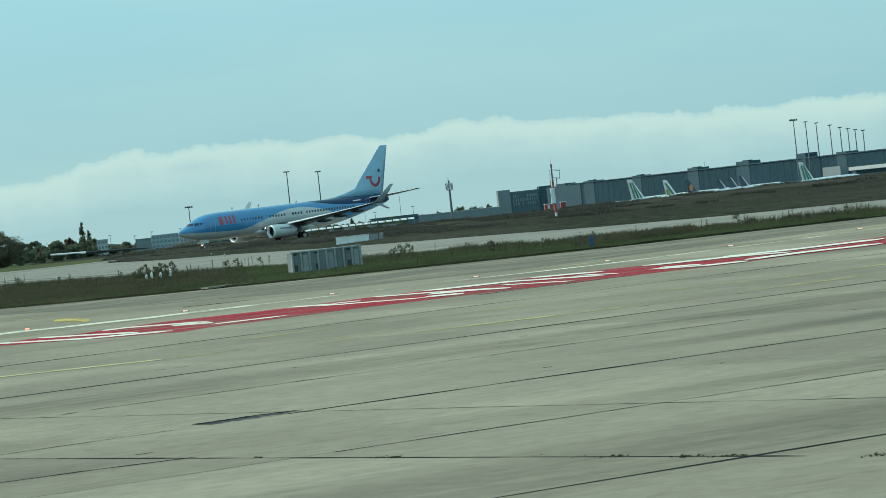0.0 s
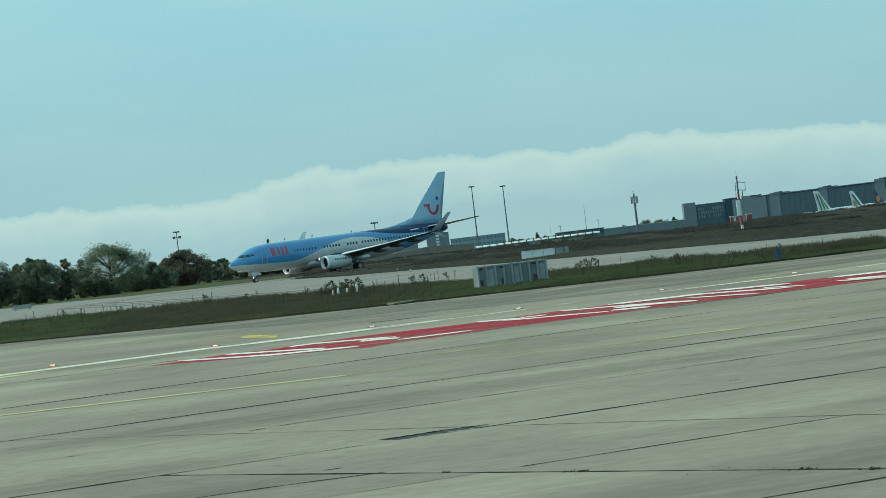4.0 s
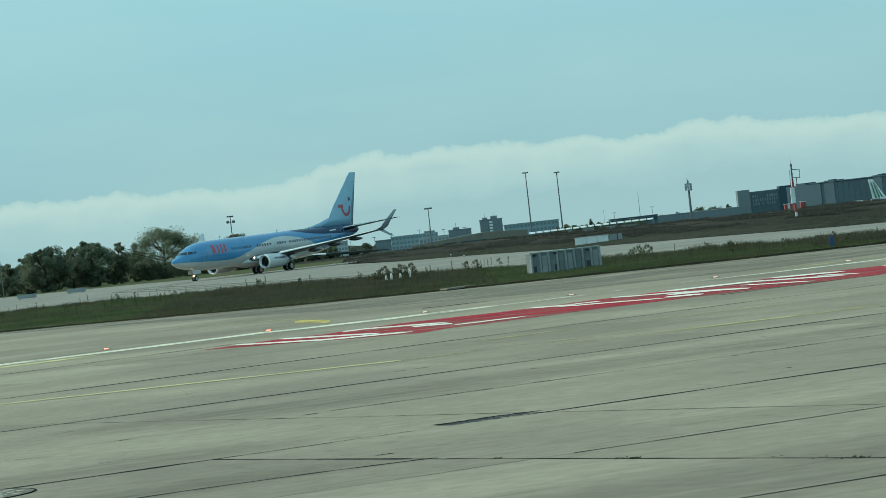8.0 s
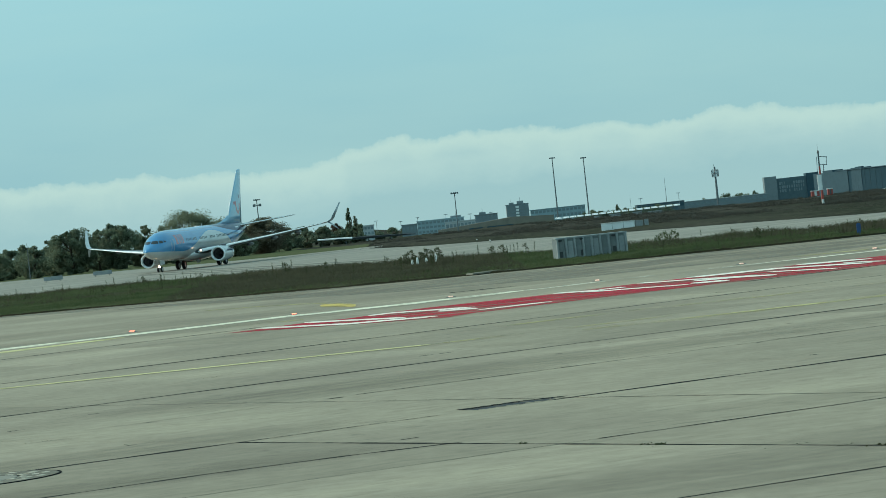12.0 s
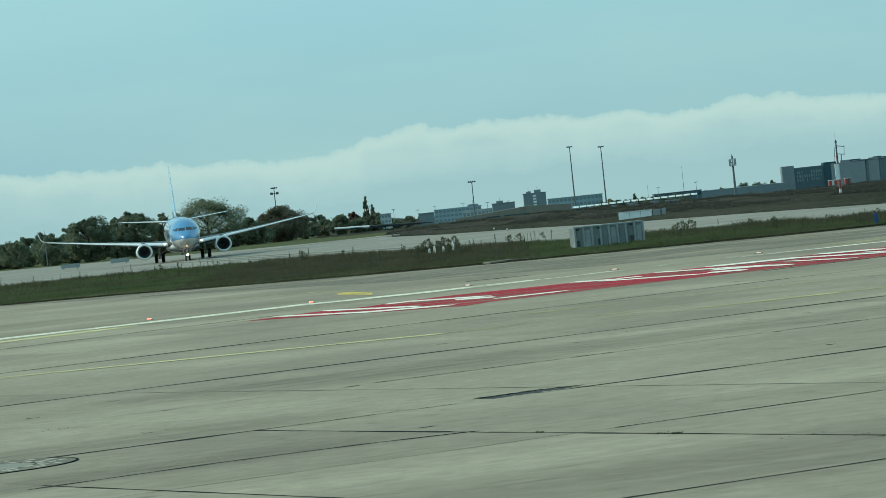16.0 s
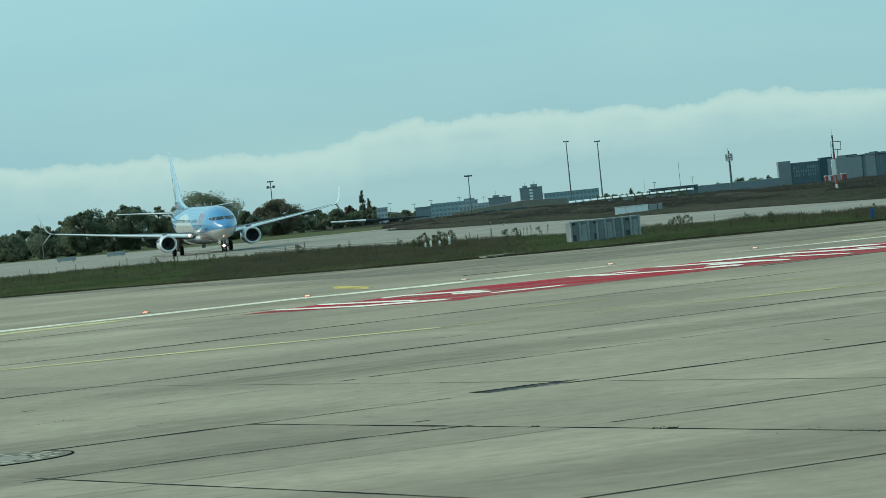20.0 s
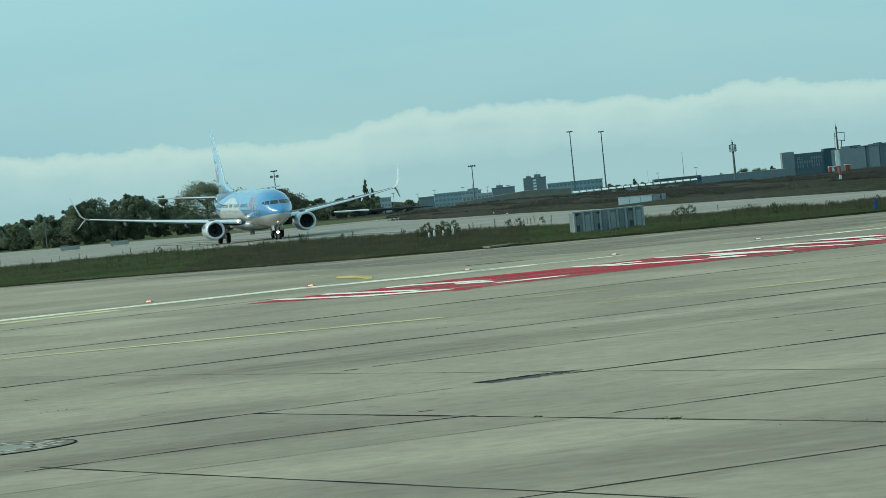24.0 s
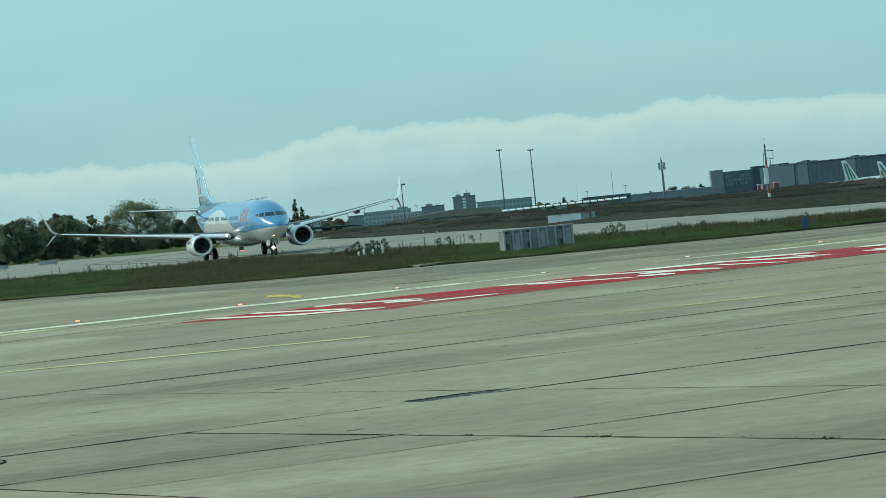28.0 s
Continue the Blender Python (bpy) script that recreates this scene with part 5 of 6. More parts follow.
def make_manhole():
    t = thing("manhole", "round chamber cover with a worn concrete collar in the apron", "manhole", pose(-7.35, 51.9, 0.012))
    def ring(r0, r1, z, mat, name, label=""):
        bm = bmesh.new()
        n = 40
        loft(bm, [[Vector((r * math.cos(k * math.tau / n), r * math.sin(k * math.tau / n), zz)) for k in range(n)] for r, zz in ((r1, -0.02), (r1, z), (r0, z), (r0, -0.02))], cap=False)
        bmesh.ops.recalc_face_normals(bm, faces=bm.faces)
        part(name, bm, mat, t, label)
    ring(1.375, 1.405, 0.003, joint_dark, "outer_seal", "dark outer seal")
    ring(0.80, 1.36, 0.004, collar_dark, "collar", "dark weathered collar")
    ring(0.75, 0.79, 0.003, joint_dark, "inner_seal")
    rng = random.Random(3)
    for k in range(46):
        a, r = k * math.tau / 46, 1.0 + 0.34 * (k % 3 - 1) * 0.5
        if rng.random() < 0.75:
            bm = bmesh.new()
            box(bm, -0.09, 0.09, -0.055, 0.055, 0.002, 0.009)
            bmesh.ops.transform(bm, matrix=pose(r * math.cos(a), r * math.sin(a), 0, 0, 0, math.degrees(a) + 90), verts=bm.verts)
            part("sett", bm, pale_sett, t, "pale paving sett")
    bm = bmesh.new()
    tube(bm, (0, 0, -0.02), (0, 0, 0.005), 0.74, 0.73, 32)
    part("lid", bm, taxi_concrete, t, "worn grey lid")


make_manhole()


def crack(name, points, width, label, material=joint_dark, z=0.003):
    """A sunken dark crack with broken edges."""
    rng = random.Random(len(points) * 7 + int(width * 1000))
    bm = bmesh.new()
    rows = []
    for a, b in zip(points, points[1:]):
        for s in range(8):
            p = Vector(a).lerp(Vector(b), s / 8)
            w = width * rng.uniform(0.3, 1.2)
            rows.append((p, w))
    rows.append((Vector(points[-1]), width * 0.2))
    d = (Vector(points[-1]) - Vector(points[0])).normalized()
    n = Vector((-d.y, d.x))
    vs = [[bm.verts.new((*(p + n * w * s), z)) for s in (-1, 0, 1)] for p, w in rows]
    for a, b in zip(vs, vs[1:]):
        bm.faces.new((a[0], b[0], b[1], a[1]))
        bm.faces.new((a[1], b[1], b[2], a[2]))
    bmesh.ops.recalc_face_normals(bm, faces=bm.faces)
    return tagged(mesh_object(name, bm, material), label, "crack", kind="structure")


tar_grey = surface("weathered_tar", (0.085, 0.088, 0.09), 0.9, grain=3, vary=0.3, spec=0.05)
crack("tar_patch", [(0.42, 56.85), (0.85, 57.12), (1.3, 57.45), (1.85, 57.65)], 0.26, "grey weathered tar at an opened joint", tar_grey, 0.003)
crack("tar_patch", [(0.25, 57.2), (0.8, 57.5), (1.25, 57.82), (2.1, 58.0)], 0.15, "dark sunken tar with weeds at a joint", joint_dark, 0.006)
crack("pavement_crack", [(-6.1, 46.6), (-3.4, 48.12), (-1.46, 48.8), (0.2, 49.1)], 0.085, "long dark crack across a slab")


def joint_line(a0, b0, a1, b1, width, label):
    """A joint that has opened, along the slabs' own lines."""
    p, q = crossing(A_FIRST + a0 * A_STEP, B_FIRST + b0 * B_STEP), crossing(A_FIRST + a1 * A_STEP, B_FIRST + b1 * B_STEP)
    crack("pavement_crack", [tuple(p.lerp(q, k / 3))[:2] for k in range(4)], width, label)


worn = "dark opened joint with dirt in it"
for a, b0, b1, w in ((0, -1.5, 5, 0.075), (1, -2, 1.1, 0.010), (1, 1.1, 5, 0.05), (2, -3, 1, 0.17), (2, 1.0, 1.6, 0.04), (2, 1.95, 7, 0.12), (3, 2.2, 3.1, 0.07), (3, 3.1, 3.9, 0.04), (3, 3.9, 4.8, 0.08), (4, -3, 9, 0.16), (6, -3, 5, 0.22), (6, 5, 11, 0.13), (7, 8, 11, 0.20)):
    joint_line(a, b0, a, b1, w, worn)
for a0, a1, b, w in ((2, 1.25, 1, 0.065), (1.25, -0.1, 1, 0.046), (1.4, -1.0, 0, 0.034), (4, 0.3, 2, 0.018)):
    joint_line(a0, b, a1, b, w, "thin open joint with broken edges")
crack("pavement_crack", [(-27.0, 107.6), (-15.5, 115.5), (-11.0, 118.9), (-6.0, 122.2)], 0.16, "dark line along the end of the red marking")
rng_spall = random.Random(21)
for k in range(34):
    row = rng_spall.choice((2.3, 3.0, 3.0, 3.0, 3.35, 3.6, 4.4, 5.0, 5.0, 1.5))
    q = crossing(A_FIRST + (row + rng_spall.uniform(-0.03, 0.03)) * A_STEP, B_FIRST + rng_spall.uniform(0.5, 8.5) * B_STEP)
    size = rng_spall.uniform(0.12, 0.42)
    crack("spall", [(q.x, q.y), (q.x + A_WAY.x * size, q.y + A_WAY.y * size)], rng_spall.uniform(0.03, 0.09), "small dark spall in the concrete")
crack("pavement_crack", [(0.7, 144.4), (3.6, 144.0)], 0.55, "dark patch beside the line of lights")

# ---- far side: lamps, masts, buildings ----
# distance haze is mixed into these wall and window colours: bluer, paler, less contrast
facade_dark = surface("hazed_dark_glass", (0.024, 0.056, 0.078), 0.6, grain=0.3, vary=0.15, coarse=0.04, spec=0.08)
facade_grey = surface("hazed_grey_cladding", (0.058, 0.100, 0.126), 0.8, grain=0.3, vary=0.12, coarse=0.03, spec=0.1)
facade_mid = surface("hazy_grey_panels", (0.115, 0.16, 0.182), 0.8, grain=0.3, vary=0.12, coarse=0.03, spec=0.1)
facade_haze = surface("hazed_grey_plaster", (0.205, 0.245, 0.262), 0.7, grain=0.3, vary=0.1, coarse=0.03)
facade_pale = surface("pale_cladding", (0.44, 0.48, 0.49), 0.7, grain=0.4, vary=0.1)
facade_blue = surface("hazed_blue_cladding", (0.29, 0.40, 0.44), 0.6, grain=0.4, vary=0.12)
roof_tan = surface("tan_flat_roof", (0.23, 0.205, 0.165), 0.85, grain=0.3, vary=0.15)
window_far = surface("hazed_window_glass", (0.20, 0.255, 0.275), 0.3, grain=0.5, vary=0.2)
canopy_dark = surface("dark_canopy_sheet", (0.035, 0.04, 0.042), 0.85, grain=0.6, vary=0.2, spec=0.05)
pole_mat = surface("dark_lamp_pole", (0.15, 0.175, 0.185), 0.55, 0.4, grain=2)


def floodlight(x, y, z0, h, r, head, label, group="floodlight masts", tiers=1):
    t = thing("floodlight_mast", label, "floodlight mast", pose(x, y, z0), group=group)
    bm = bmesh.new()
    tube(bm, (0, 0, 0), (0, 0, h), r, r * 0.55, 10)
    part("pole", bm, pole_mat, t)
    bm = bmesh.new()
    tube(bm, (-head, 0, h), (head, 0, h), r * 0.5, r * 0.5, 8)
    part("crossbar", bm, pole_mat, t)
    for k in range(4):
        bm = bmesh.new()
        px = -head + (k + 0.1) * head * 2 / 4
        box(bm, px, px + head * 0.4, -0.25, 0.25, h - 0.15 * head, h + 0.28 * head, 0.04)
        part("lamp_head", bm, pole_mat, t)
    if tiers > 1:
        bm = bmesh.new()
        tube(bm, (-head, 0, h - 1.05), (head, 0, h - 1.05), r * 0.4, r * 0.4, 8)
        part("crossbar", bm, pole_mat, t)
        for sx in (-1, 1):
            bm = bmesh.new()
            box(bm, sx * head * 0.85 - 0.26, sx * head * 0.85 + 0.26, -0.25, 0.25, h - 1.25, h - 0.75, 0.05)
            part("lamp_head", bm, pole_mat, t)
    return t


def house(name, x0, x1, y, depth, z0, z1, mat, label, storeys=2, bays=8, roof=None, glass=None, sink=4.0):
    """A far flat-roofed building: walls, roof edge and each window with its own depth."""
    t = thing(name, label, "building", pose(x0, y, z0))
    w, h = x1 - x0, z1 - z0
    bm = bmesh.new()
    box(bm, 0, w, 0, depth, -sink, h)
    wall = part("wall", bm, mat, t)
    bm = bmesh.new()
    box(bm, -0.3, w + 0.3, -0.3, depth + 0.3, h, h + 0.35)
    part("roof", bm, roof or mat, t)
    sh, bw = h / storeys, w / bays
    pane = None
    for s in range(storeys):
        for b in range(bays):
            if pane is None:
                bm = bmesh.new()
                box(bm, 0, bw * 0.72, -0.08, 0.06, 0, sh * 0.5)
                win = part("window", bm, glass or window_far, t)
                pane = win.data
            else:
                win = new("window", pane)
                win.parent = t
            win.location = (bw * (b + 0.14), 0, sh * (s + 0.3))
    return t


def make_far():
    floodlight(6.05, 640, -0.1, 7.4, 0.13, 0.75, "slim dark floodlight mast at the field edge")
    floodlight(-31.7, 650, 0, 10.1, 0.14, 0.65, "slim lamp mast with two tiers of lamps behind the trees", tiers=2)
    floodlight(70.5, 1800, -5.0, 32.6, 0.42, 1.6, "tall dark floodlight mast")
    floodlight(87.0, 1800, -5.2, 31.2, 0.42, 1.6, "tall dark floodlight mast")
    for x, top in ((395.8, 29.4), (403.2, 27.6), (409.7, 26.2), (418.1, 24.0), (424.3, 21.9), (429.1, 20.6), (433.6, 19.5), (438.5, 18.6)):
        floodlight(x, 2070, -9.0, top + 9.0, 0.45, 2.6 if x < 400 else 1.3, "tall floodlight mast before the terminal", "masts before the terminal")
    # plain thin masts
    for x, y, z0, h, r in ((167.3, 2340, -10, 23.5, 0.22), (-65.8, 560, 0, 6.1, 0.08), (352.5, 2160, -11, 21.5, 0.15), (140, 2300, -9, 13, 0.12)):
        t = thing("thin_mast", "thin grey mast rising over the field", "mast", pose(x, y, z0))
        bm = bmesh.new()
        tube(bm, (0, 0, 0), (0, 0, h), r, r * 0.4, 8)
        part("pole", bm, pole_mat, t)
    # radio tower with a cage of panels
    t = thing("radio_mast", "mast with a square cage of antenna panels", "mast", pose(171.4, 1980, -7))
    bm = bmesh.new()
    tube(bm, (0, 0, 0), (0, 0, 22), 0.75, 0.5, 10)
    part("pole", bm, pole_mat, t)
    for k in range(8):
        a = k * math.tau / 8
        bm = bmesh.new()
        c = Vector((1.75 * math.cos(a), 1.75 * math.sin(a), 0))
        box(bm, c.x - 0.38, c.x + 0.38, c.y - 0.15, c.y + 0.15, 16.3, 20.2, 0.05)
        part("antenna_panel", bm, facade_pale, t)
    for z in (16.0, 18.2, 20.3):
        bm = bmesh.new()
        loft(bm, [[Vector((r * math.cos(k * math.tau / 8), r * math.sin(k * math.tau / 8), zz)) for k in range(8)] for r, zz in ((1.5, z), (2.0, z), (2.0, z + 0.15), (1.5, z + 0.15))], cap=False)
        part("ring", bm, pole_mat, t)
    bm = bmesh.new()
    tube(bm, (0.3, 0, 20), (-0.4, 0, 23.4), 0.18, 0.12, 8)
    part("spike", bm, pole_mat, t)
    # red and white mast with its frame and cabins
    t = thing("striped_mast", "red and white banded mast with a side frame of aerials", "mast", pose(42.5, 362, 0))
    for z0, z1, r, mat in ((0, 0.75, 0.15, white_metal), (0.75, 1.75, 0.145, mast_red), (1.75, 3.4, 0.13, white_metal), (3.4, 4.3, 0.11, mast_red), (4.3, 5.75, 0.085, pole_mat)):
        bm = bmesh.new()
        tube(bm, (0, 0, z0), (0, 0, z1), r, r - 0.008, 10)
        part("band", bm, mat, t, "painted band of the mast")
    bm = bmesh.new()
    box(bm, -0.36, 0.02, -0.16, 0.16, 1.75, 3.42, 0.02)
    part("white_panel", bm, bright_white, t, "tall white panel on the mast")
    bm = bmesh.new()
    tube(bm, (0.05, 0, 5.35), (0.85, 0, 5.22), 0.045, 0.045, 6)
    tube(bm, (0.85, 0, 5.3), (0.78, 0, 4.35), 0.03, 0.03, 6)
    tube(bm, (0.45, 0, 4.4), (0.42, 0, 3.7), 0.05, 0.05, 6)
    tube(bm, (0.05, 0, 4.5), (0.85, 0, 4.38), 0.04, 0.04, 6)
    tube(bm, (-0.20, 0, 5.35), (-0.28, 0, 3.7), 0.03, 0.03, 6)
    tube(bm, (-0.22, 0, 4.9), (0.02, 0, 4.9), 0.02, 0.02, 6)
    part("aerial_frame", bm, pole_mat, t)
    bm = bmesh.new()
    tube(bm, (0, 0, 5.7), (0, 0, 6.0), 0.13, 0.07, 8)
    tube(bm, (0, 0, 6.0), (-0.02, 0, 6.7), 0.012, 0.008, 5)
    part("lamp_head", bm, steel_dark, t)
    for x, w, h, lab in ((64.0, 1.3, 0.85, "red and white equipment cabin in the far field"), (66.7, 0.85, 0.95, "red equipment cabin with a white roof in the far field")):
        t = thing("equipment_cabin", lab, "cabin", pose(x, 560, -0.02))
        bm = bmesh.new()
        box(bm, 0, w, 0, 1.4, 0, h, 0.03)
        part("body", bm, mast_red, t)
        bm = bmesh.new()
        box(bm, -0.06, w + 0.06, -0.06, 1.46, h, h + 0.12, 0.02)
        part("roof", bm, white_metal, t)
        bm = bmesh.new()
        box(bm, w * 0.36, w * 0.66, -0.03, 0.0, 0.06, h - 0.04, 0.0)
        part("door", bm, white_metal if w > 1.2 else steel_dark, t)
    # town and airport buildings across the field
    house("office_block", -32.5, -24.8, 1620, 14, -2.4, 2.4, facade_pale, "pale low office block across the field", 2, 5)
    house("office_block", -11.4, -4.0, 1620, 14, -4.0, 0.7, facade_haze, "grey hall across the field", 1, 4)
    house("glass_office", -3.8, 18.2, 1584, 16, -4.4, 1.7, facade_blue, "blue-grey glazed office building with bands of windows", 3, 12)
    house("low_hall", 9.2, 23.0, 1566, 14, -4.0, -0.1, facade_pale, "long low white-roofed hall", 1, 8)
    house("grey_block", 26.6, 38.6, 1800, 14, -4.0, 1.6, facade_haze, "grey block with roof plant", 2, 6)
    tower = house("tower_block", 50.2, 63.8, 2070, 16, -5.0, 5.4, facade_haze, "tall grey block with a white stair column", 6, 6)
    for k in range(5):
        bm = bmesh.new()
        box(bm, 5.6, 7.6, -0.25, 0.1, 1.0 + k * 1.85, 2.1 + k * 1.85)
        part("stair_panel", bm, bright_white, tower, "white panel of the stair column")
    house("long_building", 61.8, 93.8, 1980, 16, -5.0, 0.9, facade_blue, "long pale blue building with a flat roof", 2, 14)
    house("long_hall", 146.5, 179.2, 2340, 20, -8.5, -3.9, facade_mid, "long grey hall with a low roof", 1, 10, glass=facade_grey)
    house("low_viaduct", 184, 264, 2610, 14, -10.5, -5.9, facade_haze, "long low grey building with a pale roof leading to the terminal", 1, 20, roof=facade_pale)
    # tan hall: wide low roof sloping to one end
    t = thing("tan_hall", "wide low hall with a tan sloping roof", "building", pose(5.5, 1530, -6.0))
    bm = bmesh.new()
    loft(bm, [[Vector((0, y, 0)), Vector((0, y, 3.0)), Vector((33.5, y, 5.6)), Vector((52.5, y, 4.6)), Vector((52.5, y, 0))] for y in (0, 22)])
    bmesh.ops.recalc_face_normals(bm, faces=bm.faces)
    part("hall_body", bm, roof_tan, t)
    for x0, x1 in ((14, 20), (22, 34)):
        bm = bmesh.new()
        box(bm, x0, x1, -0.3, 0.1, 0.2, 2.4)
        part("gate", bm, facade_grey, t)
    # roof fittings of the town blocks
    for x, y, z, w, h in ((29, 1805, 1.9, 3.5, 1.2), (52, 2075, 5.7, 3, 1.2), (57, 2075, 5.7, 4, 1.8), (12, 1590, 2.0, 5, 0.9)):
        t = thing("roof_plant", "small plant room on a flat roof", "roof plant", pose(x, y, z))
        bm = bmesh.new()
        box(bm, 0, w, 0, 4, 0.0, h, 0.05)
        part("casing", bm, facade_haze, t)
        bm = bmesh.new()
        tube(bm, (w / 2, 2, h), (w / 2, 2, h + 2.2), 0.1, 0.06, 6)
        part("aerial", bm, pole_mat, t)
    # fence of pale boards across the field
    for k in range(17):
        x = 23.9 + k * 1.35
        t = thing("fence_board", "pale board of a long low fence on grey posts", "fence", pose(x, 625 - 0.3 * k, -0.18 + 0.009 * (x - 25)), group="pale boards of the far fence")
        bm = bmesh.new()
        loft(bm, [[Vector((x1, 0.0, 0.66)), Vector((x1, 0.62, 0.94)), Vector((x1, 0.62, 0.90)), Vector((x1, 0.02, 0.62))] for x1 in (0.05, 1.18)])
        bmesh.ops.recalc_face_normals(bm, faces=bm.faces)
        part("board", bm, bright_white, t)
        for px in (0.15, 0.88):
            bm = bmesh.new()
            box(bm, px, px + 0.08, 0.16, 0.24, -0.5, 0.80)
            part("post", bm, pole_mat, t)
    for x, w, h in ((30.5, 0.9, 0.35), (33.2, 2.0, 0.5), (37.4, 1.7, 0.55), (40.2, 2.6, 0.45)):
        t = thing("stacked_barrier", "pale grey barrier lying stacked behind the fence", "barrier", pose(x, 612, land(x, 612) - 0.1), group="barriers by the far fence")
        for z in (0.0, h * 0.55):
            bm = bmesh.new()
            box(bm, 0, w, 0, 0.5, z, z + h * 0.42, 0.02)
            part("beam", bm, panel_grey, t)
    # lamps over the far aprons
    for x, top in ((-25.1, 4.3), (-12.6, 2.7), (-3.7, 3.8), (10.9, 3.8), (23.4, 2.8), (34.3, 2.5), (111.8, 1.3), (131.6, 2.2)):
        t = thing("far_lamp", "thin lamp post with a flat head over far roofs", "lamp post", pose(x, 1750, -7.0), group="lamp posts over far roofs")
        bm = bmesh.new()
        tube(bm, (0, 0, 0), (0, 0, top + 7.0), 0.14, 0.09, 6)
        part("pole", bm, facade_haze, t)
        bm = bmesh.new()
        box(bm, -1.1, 0.9, -0.2, 0.2, top + 6.9, top + 7.15, 0.03)
        part("lamp_head", bm, facade_haze, t)
    # edge lights of the taxiway
    for x, y in ((5.6, 384), (6.6, 358), (-9.0, 452)):
        t = thing("edge_light", "small white taxiway edge light on a short stem", "airfield light", pose(x, y, 0.0), group="taxiway edge lights")
        bm = bmesh.new()
        tube(bm, (0, 0, -0.03), (0, 0, 0.16), 0.04, 0.03, 8)
        part("stem", bm, steel_dark, t)
        bm = bmesh.new()
        tube(bm, (0, 0, 0.16), (0, 0, 0.27), 0.08, 0.05, 10)
        part("lens", bm, bright_white, t)
    # low dark canopy; the glint along its front is added as a white bar
    t = thing("low_canopy", "long low dark canopy roof, its glint built as a white bar", "canopy", pose(-19.3, 600, 0))
    bm = bmesh.new()
    loft(bm, [[Vector((x, -d, z)), Vector((x, d, z + 0.05)), Vector((x, d, z + h)), Vector((x, -d, z + h * 0.7))] for x, d, z, h in ((0, 0.3, 1.28, 0.1), (4.2, 1.2, 0.95, 0.3), (8, 1.6, 0.75, 0.5), (14, 1.2, 0.65, 0.38), (17.4, 0.5, 0.62, 0.12))])
    bmesh.ops.recalc_face_normals(bm, faces=bm.faces)
    part("roof", bm, canopy_dark, t)
    bm = bmesh.new()
    tube(bm, (0, -0.32, 1.36), (6.2, -1.3, 1.10), 0.16, 0.22, 8)
    part("pale_edge", bm, bright_white, t, "white bar for the glint on the roof")
    for x in (5, 9, 13):
        bm = bmesh.new()
        tube(bm, (x, 0, 0), (x, 0, 0.8), 0.10, 0.10, 8)
        part("post", bm, pole_mat, t)


make_far()


facade_glint = surface("dark_mullion_metal", (0.036, 0.066, 0.084), 0.7, grain=0.3, vary=0.1, spec=0.1)


